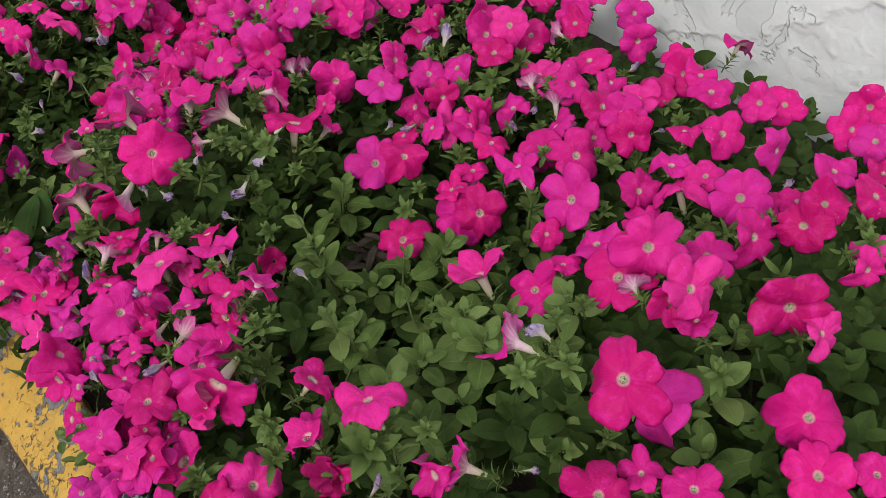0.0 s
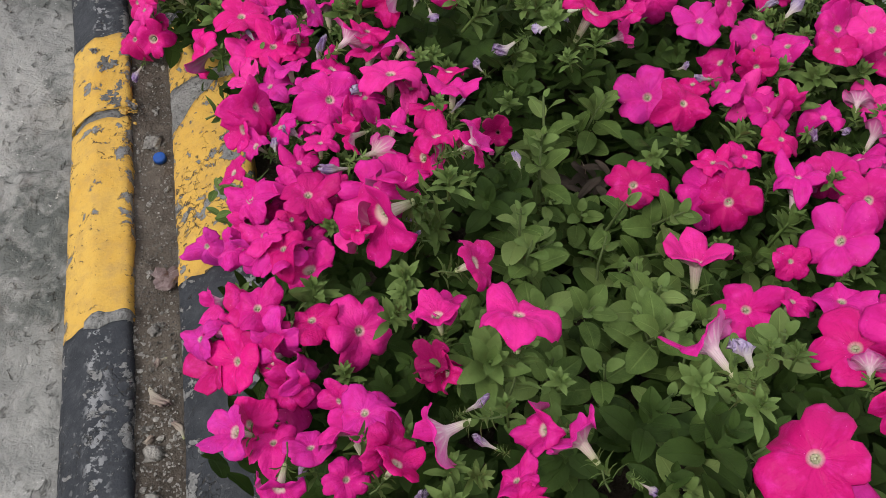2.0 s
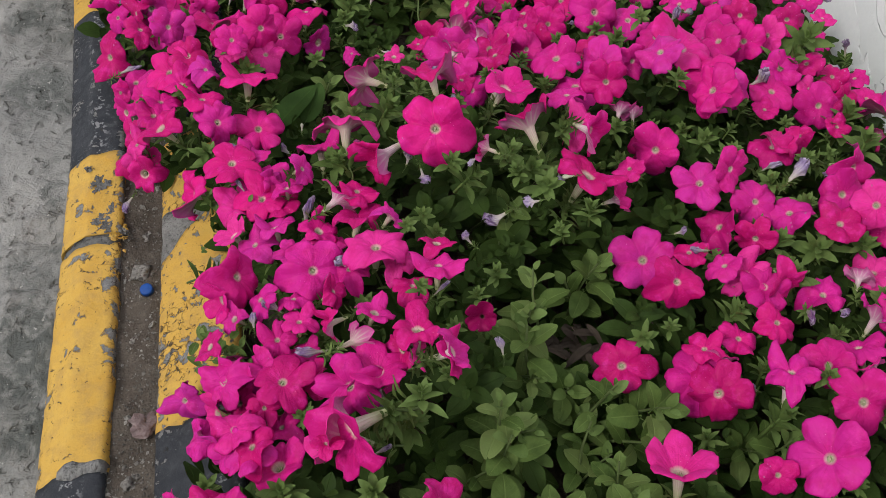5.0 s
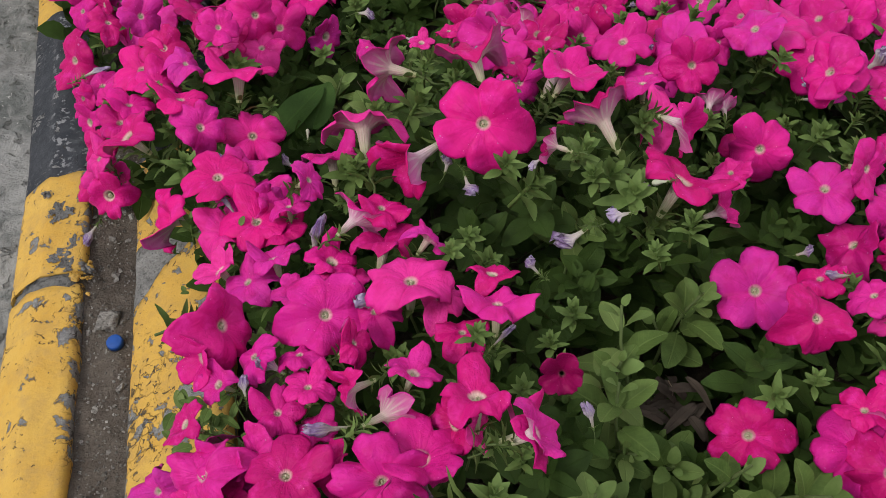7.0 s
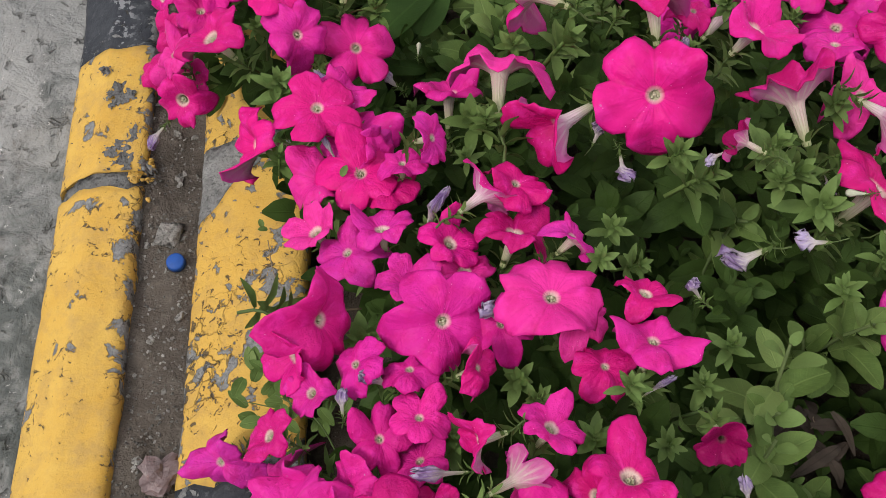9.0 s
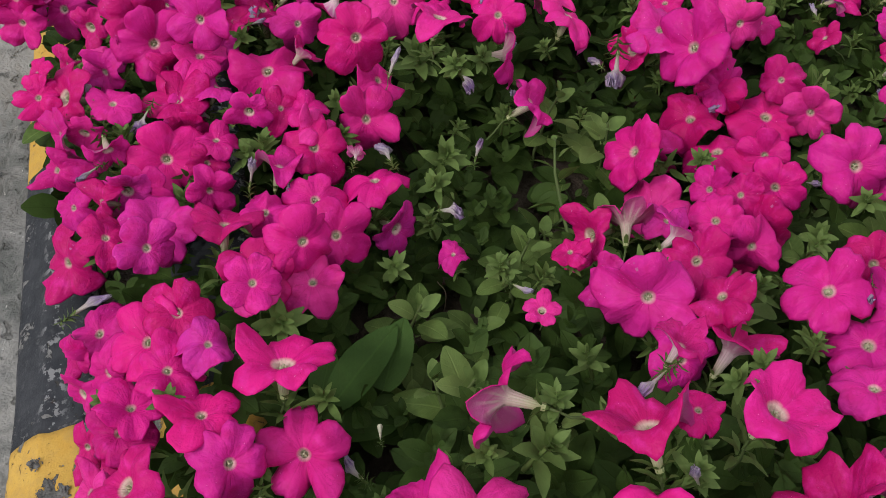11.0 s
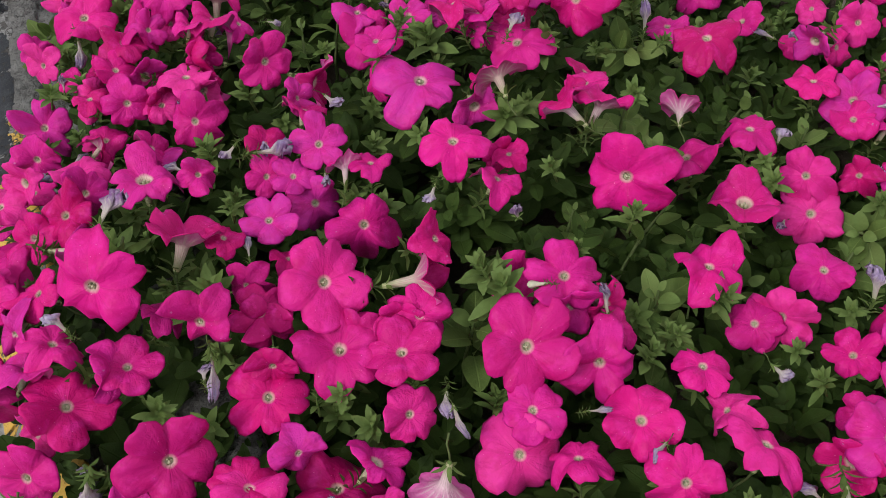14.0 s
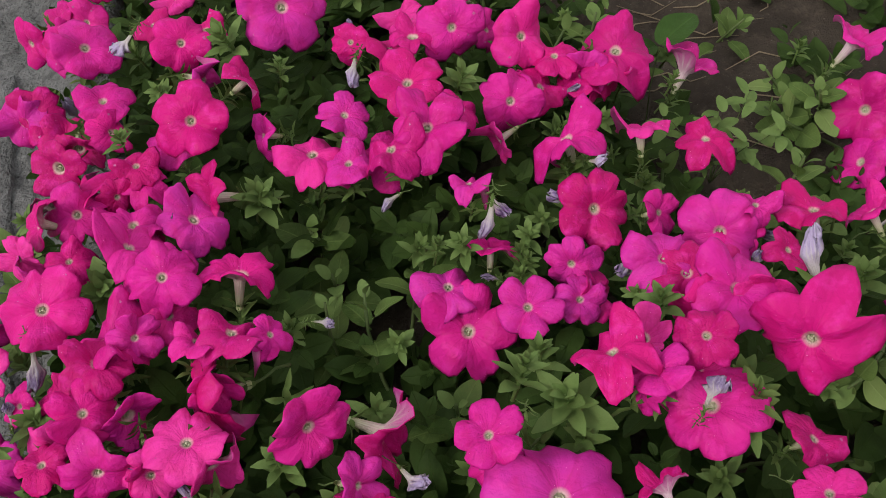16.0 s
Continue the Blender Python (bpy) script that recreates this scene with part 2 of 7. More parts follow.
def petal(name, tones, pale, back=False, streak=None):
    """Petunia petal: u runs round the flower, v from the foot of the tube (0) by the throat (0.35) to the rim (1)."""
    m = Mat(name)
    uv = m.n.new("ShaderNodeUVMap").outputs["UV"]
    sep = m.n.new("ShaderNodeSeparateXYZ")
    m.link(uv, sep.inputs[0])
    u, v = sep.outputs["X"], sep.outputs["Y"]
    info = m.n.new("ShaderNodeObjectInfo").outputs["Random"]
    col = m.ramp(info, *[(i / (len(tones) - 1), c) for i, c in enumerate(tones)])
    at = m.coords("Object")
    soft = m.noise(at, 2.2, 3)
    col = m.mix(m.math("MULTIPLY", m.step(soft, 0.42, 0.70), 0.6), col, tones[1])
    col = m.mix(m.math("MULTIPLY", m.step(m.noise(at, 3.2, 5), 0.50, 0.72), 0.55), col, tuple(min(0.8, 1.22 * c + 0.012) for c in tones[2 % len(tones)]))
    veins = m.node("ShaderNodeTexNoise", Scale=1.0, Detail=2.0)
    cmb = m.n.new("ShaderNodeCombineXYZ")
    m.link(m.math("MULTIPLY", u, 90.0), cmb.inputs[0])
    m.link(m.math("MULTIPLY", v, 2.5), cmb.inputs[1])
    m.link(cmb.outputs[0], veins.inputs["Vector"])
    vein = m.step(veins.outputs["Fac"], 0.52, 0.72)
    if back:
        col = m.mix(m.ramp(v, (0.0, (0.97,) * 3), (0.30, (0.85,) * 3), (0.46, (0.45,) * 3), (0.70, (0.08,) * 3)), col, pale)
        col = m.mix(m.math("MULTIPLY", vein, 0.35), col, streak)
        rays = m.step(m.math("SINE", m.math("MULTIPLY", u, 94.2)), 0.2, 0.9)
        col = m.mix(m.math("MULTIPLY", rays, m.ramp(v, (0.20, (0.3,) * 3), (0.38, (0.0,) * 3))), col, (0.22, 0.24, 0.10))
        col = m.mix(m.math("MULTIPLY", rays, m.ramp(v, (0.40, (0.0,) * 3), (0.48, (0.60,) * 3), (0.86, (0.0,) * 3))), col, pale)
        col = m.mix(m.ramp(v, (0.0, (0.8,) * 3), (0.2, (0.0,) * 3)), col, (0.36, 0.42, 0.17))
    else:
        col = m.mix(m.math("MULTIPLY", vein, m.ramp(v, (0.35, (0.14,) * 3), (0.60, (0.03,) * 3), (0.95, (0.0,) * 3))), col, streak)
        # mid-lobe vein, plus crease shade painted into the colour along seams and grooves
        lobe = m.math("ABSOLUTE", m.math("SUBTRACT", m.math("FRACT", m.math("MULTIPLY", u, 5.0)), 0.5))
        col = m.mix(m.math("MULTIPLY", m.step(lobe, 0.44, 0.50), 0.22), col, streak)
        col = m.mix(m.math("MULTIPLY", m.step(lobe, 0.035, 0.0), m.ramp(v, (0.34, (0.45,) * 3), (0.62, (0.14,) * 3), (1.0, (0.02,) * 3))), col, streak)
        # tiny pale dots: wet glints painted into the petal colour
        spot = m.node("ShaderNodeTexVoronoi", Scale=9.0)
        m.link(at, spot.inputs["Vector"])
        col = m.mix(m.math("MULTIPLY", m.step(spot.outputs["Distance"], 0.075, 0.05), m.step(m.noise(at, 1.3, 1), 0.5, 0.56)), col, (0.80, 0.35, 0.55))
        col = m.mix(m.ramp(v, (0.34, (0.75,) * 3), (0.41, (0.0,) * 3)), col, pale)
        col = m.mix(m.ramp(v, (0.18, (1.0,) * 3), (0.27, (0.0,) * 3)), col, (0.40, 0.40, 0.20))
    if back:
        col = m.mix(m.ramp(v, (0.88, (0.0,) * 3), (0.98, (0.7,) * 3)), col, streak)
    pleat = m.node("ShaderNodeTexNoise", Scale=1.0, Detail=1.0)
    pv = m.n.new("ShaderNodeCombineXYZ")
    m.link(m.math("MULTIPLY", u, 34.0), pv.inputs[0])
    m.link(m.math("MULTIPLY", v, 3.0), pv.inputs[1])
    m.link(pv.outputs[0], pleat.inputs["Vector"])
    crease = m.math("MULTIPLY", m.noise(at, 5.0, 4, 0.6, 0.4), 1.6)
    fine = m.math("MULTIPLY", veins.outputs["Fac"], 0.12)
    m.finish(col, 0.48, m.math("ADD", m.math("ADD", m.math("MULTIPLY", pleat.outputs["Fac"], 0.8), fine), crease), 0.0011, 0.12)
    return m.m


def leafy(name, tones, rough=0.6, spec=0.14, rib=True):
    """Soft leaf: u runs across the blade, v along it; a pale midrib and faint side veins."""
    m = Mat(name)
    info = m.n.new("ShaderNodeObjectInfo").outputs["Random"]
    isl = m.n.new("ShaderNodeNewGeometry").outputs["Random Per Island"]
    pick = m.math("FRACT", m.math("ADD", info, isl))
    col = m.ramp(pick, *[(i / (len(tones) - 1), c) for i, c in enumerate(tones)])
    at = m.place()
    n1, n2 = m.noise(at, 70.0, 4), m.noise(at, 500.0, 3)
    col = m.mix(m.math("MULTIPLY", m.step(n1, 0.4, 0.75), 0.4), col, tuple(1.5 * c for c in tones[1]))
    height = m.math("ADD", m.math("MULTIPLY", n1, 0.5), m.math("MULTIPLY", n2, 0.3))
    if rib:
        sep = m.n.new("ShaderNodeSeparateXYZ")
        m.link(m.n.new("ShaderNodeUVMap").outputs["UV"], sep.inputs[0])
        off = m.math("ABSOLUTE", m.math("SUBTRACT", sep.outputs["X"], 0.5))
        mid = m.step(off, 0.045, 0.012)
        side = m.step(m.math("SINE", m.math("MULTIPLY", m.math("SUBTRACT", sep.outputs["Y"], m.math("MULTIPLY", off, 0.5)), 52.0)), 0.80, 0.98)
        line = m.math("MAXIMUM", mid, m.math("MULTIPLY", side, 0.22))
        col = m.mix(m.math("MULTIPLY", line, 0.22), col, tuple(1.7 * c for c in tones[-1]))
        height = m.math("SUBTRACT", height, m.math("MULTIPLY", line, 0.30))
    m.finish(col, rough, height, 0.0012, spec)
    trans = m.n.new("ShaderNodeBsdfTranslucent")
    m.link(col, trans.inputs["Color"])
    mx = m.n.new("ShaderNodeMixShader")
    mx.inputs[0].default_value = 0.15
    m.link(m.p.outputs[0], mx.inputs[1])
    m.link(trans.outputs[0], mx.inputs[2])
    m.link(mx.outputs[0], m.n["Material Output"].inputs["Surface"])
    return m.m


def plain(name, colour, rough=0.5, scale=200.0, vary=0.25, spec=0.4, depth=0.0008):
    m = Mat(name)
    n = m.noise(m.place(), scale, 5)
    col = m.mix(m.math("MULTIPLY", m.step(n, 0.35, 0.75), 1.0), colour, tuple(c * (1 - vary) for c in colour))
    return m.finish(col, rough, n, depth, spec)


ROAD = screed("weathered_concrete", (0.385, 0.372, 0.352), (0.265, 0.260, 0.250))
MORTAR = concrete("grey_mortar", (0.28, 0.275, 0.265), (0.16, 0.157, 0.152))
YELLOW = paint("yellow_kerb_paint", (0.61, 0.378, 0.080), (0.42, 0.26, 0.080), (0.56, 0.322, 0.055), 0.585)
FLAKED = paint("flaking_yellow_kerb_paint", (0.61, 0.378, 0.080), (0.42, 0.26, 0.080), (0.56, 0.322, 0.055), 0.578, 40.0, rims=INNER_RIM)
BLACK = paint("black_kerb_paint", (0.021, 0.024, 0.030), (0.055, 0.058, 0.066), (0.030, 0.033, 0.041), 0.60, 40.0, 0.45)
WORN_BLACK = paint("worn_black_kerb_paint", (0.020, 0.023, 0.028), (0.055, 0.057, 0.062), (0.030, 0.032, 0.038), 0.54, 18.0, 0.25)
OLD_MORTAR = concrete("dark_old_mortar", (0.17, 0.167, 0.162), (0.095, 0.093, 0.09))
SOIL = soil("dark_garden_soil", (0.085, 0.066, 0.051), (0.045, 0.035, 0.027))
GRIT = soil("gritty_gutter_soil", (0.150, 0.126, 0.104), (0.078, 0.064, 0.053))
WALL = plaster()
MAGENTAS = [(0.63, 0.011, 0.235), (0.46, 0.005, 0.123), (0.59, 0.018, 0.282), (0.41, 0.005, 0.117), (0.65, 0.009, 0.199), (0.53, 0.027, 0.303), (0.60, 0.012, 0.224), (0.70, 0.039, 0.292)]
PETAL = petal("magenta_petal", MAGENTAS, (0.66, 0.60, 0.48), False, (0.26, 0.001, 0.055))
PETAL_BACK = petal("petal_underside", [(0.46, 0.04, 0.22), (0.50, 0.11, 0.32), (0.42, 0.025, 0.18)], (0.52, 0.47, 0.38), True, (0.60, 0.03, 0.30))
PALE_BACK = petal("pale_petal_underside", [(0.52, 0.05, 0.28), (0.57, 0.13, 0.37), (0.48, 0.035, 0.25)], (0.66, 0.54, 0.56), True, (0.60, 0.08, 0.34))
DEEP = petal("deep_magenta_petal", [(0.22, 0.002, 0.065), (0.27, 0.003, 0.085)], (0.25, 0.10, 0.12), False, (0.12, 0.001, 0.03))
WILT = petal("wilted_violet_petal", [(0.10, 0.030, 0.19), (0.40, 0.32, 0.52), (0.06, 0.016, 0.10), (0.24, 0.14, 0.36), (0.14, 0.025, 0.17)], (0.50, 0.45, 0.40), True, (0.50, 0.42, 0.56))
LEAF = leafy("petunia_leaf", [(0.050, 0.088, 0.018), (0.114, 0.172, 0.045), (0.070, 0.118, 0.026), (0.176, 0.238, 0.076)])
# same leaf in darker tones: canopy shade put into the colour of the under-layer
SHADED_LEAF = leafy("petunia_leaf_shaded", [(0.021, 0.042, 0.008), (0.046, 0.082, 0.017), (0.027, 0.052, 0.009)])
STEM = leafy("petunia_stem", [(0.08, 0.12, 0.04), (0.11, 0.15, 0.055), (0.09, 0.12, 0.042)], rib=False)
CALYX = leafy("petunia_calyx", [(0.088, 0.142, 0.036), (0.132, 0.196, 0.058), (0.106, 0.164, 0.044)], rib=False)
BROAD = leafy("broad_weed_leaf", [(0.030, 0.068, 0.012), (0.040, 0.082, 0.016), (0.050, 0.095, 0.020)])
DRY = leafy("dry_brown_leaf", [(0.055, 0.042, 0.034), (0.085, 0.066, 0.052), (0.040, 0.032, 0.027)], 0.9, 0.1)
HUSK = petal("dry_husk", [(0.26, 0.20, 0.16), (0.34, 0.27, 0.22), (0.20, 0.15, 0.13)], (0.40, 0.36, 0.30), True, (0.16, 0.10, 0.11))
BUD = plain("cream_bud", (0.52, 0.52, 0.40), 0.7, 160.0, 0.35, 0.2)
STRAW = plain("dry_straw", (0.26, 0.20, 0.13), 0.85, 120.0)
GRAVEL = concrete("dull_grit", (0.22, 0.205, 0.185), (0.11, 0.10, 0.09))
STONE = concrete("pale_stone", (0.36, 0.34, 0.31), (0.2, 0.185, 0.17))
CAP_BLUE = plain("blue_plastic", (0.011, 0.075, 0.33), 0.5, 90.0, 0.3, 0.35, 0.0002)
FOIL = plain("crumpled_film", (0.20, 0.135, 0.13), 0.3, 60.0, 0.6, 0.6, 0.004)
PAPER = plain("dirty_white_paper", (0.44, 0.44, 0.43), 0.9, 70.0, 0.35, 0.2, 0.002)
ANTHER = plain("cream_anther", (0.50, 0.48, 0.33), 0.8)


# ---- mesh helpers ----
def mesh_of(name, verts, faces, mats, slots=None, uvs=None, smooth=True):
    me = bpy.data.meshes.new(name)
    me.from_pydata([tuple(v) for v in verts], [], [tuple(f) for f in faces])
    for m in mats:
        me.materials.append(m)
    if slots is not None:
        me.polygons.foreach_set("material_index", slots)
    if smooth:
        me.polygons.foreach_set("use_smooth", [True] * len(me.polygons))
    if uvs is not None:
        layer = me.uv_layers.new(name="UVMap")
        per = np.asarray(uvs, dtype=np.float32)[[lp.vertex_index for lp in me.loops]]
        for f in me.polygons:
            u = per[f.loop_start:f.loop_start + f.loop_total, 0]
            if u.max() - u.min() > 0.6:
                u[u < 0.5] += 1.0
        layer.data.foreach_set("uv", per.ravel())
    me.update()
    return me


def child(name, me, parent, m=None, label=""):
    ob = new(name, me)
    ob.parent = parent
    if m is not None:
        ob.matrix_basis = m
    if label:
        ob["label"] = label
    return ob


def thing(name, label, category, at=(0, 0, 0), group="", kind=""):
    ob = new(name)
    ob.empty_display_size = 0.02
    ob.matrix_basis = Matrix.Translation(at)
    return tagged(ob, label, category, group, kind)


def wave(x, y, z=0.0, scale=1.0):
    return noise.noise(Vector((x * scale, y * scale, z * scale)))


def grid(name, xs, ys, height, mat):
    nx, ny = len(xs), len(ys)
    verts = [(x, y, height(x, y)) for y in ys for x in xs]
    faces = [(j * nx + i, j * nx + i + 1, (j + 1) * nx + i + 1, (j + 1) * nx + i) for j in range(ny - 1) for i in range(nx - 1)]
    return mesh_of(name, verts, faces, [mat])


def span(a, b, step):
    return list(np.linspace(a, b, max(2, int(round((b - a) / step)) + 1)))


# ---- ground, kerbs, wall ----
Y0, Y1 = -1.2, 5.0


def kerb_x(y):
    """Line of the kerb's foot on the road side."""
    return float(np.interp(y, [-1.2, 0.5, 0.9, 1.25, 1.5, 1.8, 2.3, 2.7, 2.95, 3.15, 3.6, 5.0], [-0.07, 0.008, 0.031, 0.051, 0.062, 0.060, 0.052, 0.042, 0.060, 0.080, 0.115, 0.2]))


def road_z(x, y):
    if x < -1.2 or x > 0.6 or y < -1.5 or y > 5.5:
        return 0.0
    rough = max(0.0, min(1.0, 0.5 + 1.6 * wave(x, y, 31, 5)))
    return 0.009 * wave(x, y, 1, 7) + 0.007 * wave(x, y, 2, 18) + rough * (0.008 * wave(x, y, 3, 42) + 0.005 * wave(x, y, 4, 85))


tagged(new("ground", grid("ground", [-400, -60, -12, -3, -1.2] + span(-0.62, 0.14, 0.008) + [0.2, 0.6, 3, 12, 60, 400],
                 [-400, -60, -12, -3, -1.0, 0.0] + span(0.3, 3.5, 0.008) + [4.4, 8, 20, 80, 400], road_z, ROAD)),
                 "rough grey weathered concrete road with stains and pits", "road", kind="structure")


def kerb_block(y0, y1, mat, profile, parent, line, seed, slant=(0.0, 0.0)):
    """One length of kerb: a worn profile swept along the line, capped at both ends; slant skews the ends across it."""
    n = len(profile)
    ys = span(y0, y1, 0.010)
    verts, faces = [], []
    for y in ys:
        f = (y - y0) / (y1 - y0)
        for px, pz in profile:
            ya = y + min(px, 0.075) * (slant[0] * (1 - f) + slant[1] * f)
            ya += 0.010 * ((1 - f) ** 6 * wave(px, y0 // 0.03, 3, 38) + f ** 6 * wave(px, y1 // 0.03, 3, 38))
            w = 0.0030 * wave(px * 2 + seed, ya, pz * 2, 22) + 0.0020 * wave(px, ya, pz + seed, 70)
            verts.append((line(ya) + px + w * 0.7, ya, pz + w))
    for j in range(len(ys) - 1):
        for i in range(n - 1):
            faces.append((j * n + i, (j + 1) * n + i, (j + 1) * n + i + 1, j * n + i + 1))
    faces.append(tuple(range(n)))
    faces.append(tuple((len(ys) - 1) * n + i for i in reversed(range(n))))
    me = mesh_of("kerb_block", verts, faces, [mat], uvs=[(i / (n - 1), y) for y in ys for i in range(n)])
    for f in me.polygons[-2:]:
        f.use_smooth = False
    return child("kerb_block", me, parent)


def fine_profile(points, step=0.011):
    out = []
    for (a, b), (c, d) in zip(points, points[1:]):
        k = max(1, int(math.hypot(c - a, d - b) / step))
        out += [(a + (c - a) * i / k, b + (d - b) * i / k) for i in range(k)]
    return out + [points[-1]]


OUTER = fine_profile([(0.002, -0.01), (0.002, 0.03), (0.010, 0.068), (0.0165, 0.080), (0.0535, 0.1095), (0.058, 0.1120), (0.104, 0.1145), (0.1105, 0.1105), (0.113, 0.102), (0.114, 0.06)], 0.009)
INNER = fine_profile([(0.0, 0.05), (0.0, 0.106), (0.004, 0.112), (0.020, 0.123), (0.050, 0.141), (0.090, 0.157), (0.115, 0.163), (0.125, 0.157), (0.128, 0.06)])
outer_kerb = thing("kerb_outer", "low chamfered concrete kerb in chipped yellow and black stripes", "kerb", kind="structure")
for i, (ya, yb, mat) in enumerate([(-1.2, -0.3, BLACK), (-0.3, 0.28, YELLOW), (0.28, 0.868, BLACK), (0.868, 1.255, YELLOW), (1.274, 1.452, YELLOW), (1.452, 1.835, BLACK),
                                   (1.835, 2.22, YELLOW), (2.226, 2.60, YELLOW), (2.60, 3.16, WORN_BLACK), (3.16, 3.70, YELLOW), (3.70, 4.3, BLACK), (4.3, 5.0, YELLOW)]):
    kerb_block(ya, yb, mat, OUTER, outer_kerb, kerb_x, 1.7)
kerb_block(2.615, 3.15, OLD_MORTAR, fine_profile([(0.098, 0.100), (0.100, 0.1145), (0.125, 0.118), (0.146, 0.119), (0.150, 0.100)]), outer_kerb, kerb_x, 5.0)
SUNK = [(px + 0.004 * (px < 0.03) - 0.004 * (px > 0.09), pz - 0.0025) for px, pz in OUTER]
kerb_block(0.864, 0.882, MORTAR, [(0.040, 0.090)] + [(px, pz + 0.0012) for px, pz in OUTER if px > 0.040], outer_kerb, kerb_x, 1.7)
for ya, yb in ((1.255, 1.274), (2.22, 2.226)):
    kerb_block(ya - 0.001, yb + 0.001, OLD_MORTAR, SUNK, outer_kerb, kerb_x, 1.7)
inner_kerb = thing("kerb_inner", "second concrete kerb edging the bed, chipped yellow and black", "kerb", kind="structure")


def inner_x(y):
    return kerb_x(y) + 0.176


for i, (ya, yb, mat) in enumerate([(-1.2, -0.3, BLACK), (-0.3, 0.30, YELLOW), (0.30, 0.912, BLACK), (0.912, 1.205, FLAKED), (1.205, 1.30, MORTAR), (1.30, 1.46, FLAKED),
                                   (1.46, 1.95, BLACK), (1.95, 2.50, OLD_MORTAR), (2.50, 3.2, OLD_MORTAR), (3.2, 5.0, OLD_MORTAR)]):
    kerb_block(ya, yb, mat, INNER, inner_kerb, inner_x, 40.0, (0.9 * (i == 4), 0.9 * (i == 3)))


def gutter_z(x, y):
    rise = 0.012 * max(0.0, min(1.0, (y - 2.35) / 0.3))
    return 0.099 + rise + 0.006 * wave(x, y, 5, 22) + 0.005 * wave(x, y, 6, 62)


def gutter(name, y0, y1, mat, label):
    ys = span(y0, y1, 0.007)
    rel = span(0.094, 0.184, 0.006)
    n = len(rel)
    verts = [(kerb_x(y) + r, y, gutter_z(kerb_x(y) + r, y)) for y in ys for r in rel]
    faces = [(j * n + i, j * n + i + 1, (j + 1) * n + i + 1, (j + 1) * n + i) for j in range(len(ys) - 1) for i in range(n - 1)]
    return tagged(new(name, mesh_of(name, verts, faces, [mat])), label, "gutter", kind="structure")


gutter("gutter_soil", Y0, 2.52, GRIT, "strip of dark gritty soil between the two kerbs")
gutter("gutter_mortar", 2.52, Y1, OLD_MORTAR, "rough grey mortar filling between the two kerbs")


def bed_z(x, y):
    return 0.115 + 0.018 * wave(x, y, 8, 6) + 0.010 * wave(x, y, 9, 25) + 0.006 * wave(x, y, 4, 50)


bed_ys, bed_n = span(Y0, Y1, 0.02), 76
bed_v = [(x, y, bed_z(x, y)) for y in bed_ys for x in np.linspace(inner_x(y) + 0.07, 1.62, bed_n)]
bed_f = [(j * bed_n + i, j * bed_n + i + 1, (j + 1) * bed_n + i + 1, (j + 1) * bed_n + i) for j in range(len(bed_ys) - 1) for i in range(bed_n - 1)]
tagged(new("soil_bed", mesh_of("soil_bed", bed_v, bed_f, [SOIL])), "dark brown crumbly garden soil of the flower bed", "soil", kind="structure")


def wall_face(y, z):
    return 1.60 + 0.006 * wave(y, z, 3, 5) + 0.003 * wave(y, z, 7, 17)


ys, zs = span(-1.5, 6.0, 0.03), span(-0.05, 2.6, 0.03)
nv = len(zs)
verts = [(wall_face(y, z), y, z) for y in ys for z in zs] + [(1.85, y, z) for y in (ys[0], ys[-1]) for z in (zs[0], zs[-1])]
faces = [(j * nv + i, j * nv + i + 1, (j + 1) * nv + i + 1, (j + 1) * nv + i) for j in range(len(ys) - 1) for i in range(nv - 1)]
k = len(ys) * nv
faces += [(k, k + 1, k + 3, k + 2), tuple(j * nv + nv - 1 for j in range(len(ys))) + (k + 3, k + 1), tuple(range(nv)) + (k + 1, k), tuple((len(ys) - 1) * nv + i for i in reversed(range(nv))) + (k + 2, k + 3)]
WALL_OB = tagged(new("wall_garden", mesh_of("wall_garden", verts, faces, [WALL])), "white limewashed garden wall with flaking plaster", "wall", kind="structure")


def layer(y, z):
    """Height of the paint layers over the wall: whole, lifting at the torn edge, or lost down to rough render."""
    tear = float(np.interp(y, [0.1, 0.40, 0.50, 0.535, 0.565, 0.582, 0.63, 0.70, 1.2], [0.52, 0.47, 0.43, 0.41, 0.393, 0.357, 0.335, 0.26, 0.1]))
    tear += 0.012 * wave(y, z, 2, 45) + 0.006 * wave(y, z, 5, 130)
    gap = z - tear
    if gap > 0:
        return 0.0030 + 0.0045 * math.exp(-gap / 0.009) * max(0.0, 0.4 + wave(y, z, 17, 12)) + 0.0006 * wave(y, z, 9, 25)
    patch = wave(y, z, 21, 16) + 0.35 * wave(y, z, 22, 50)
    return 0.0010 + 0.0014 * min(1.0, max(0.0, (patch - 0.10) / 0.05)) + 0.0005 * wave(y, z, 12, 60) + 0.0004 * wave(y, z, 14, 120)


py, pz = span(0.15, 1.0, 0.0045), span(0.10, 0.62, 0.0045)
fade = [min(1.0, (y - 0.15) / 0.04, (1.0 - y) / 0.04) for y in py]
pv = [(wall_face(y, z) - 0.0015 - layer(y, z) * fade[j], y, z) for j, y in enumerate(py) for z in pz]
pf = [(j * len(pz) + i, (j + 1) * len(pz) + i, (j + 1) * len(pz) + i + 1, j * len(pz) + i + 1)[::-1] for j in range(len(py) - 1) for i in range(len(pz) - 1)]
child("plaster_layer", mesh_of("plaster_layer", pv, pf, [WALL]), WALL_OB)["label"] = "flaking whitewash with torn lifted edges"


# ---- petunia parts ----


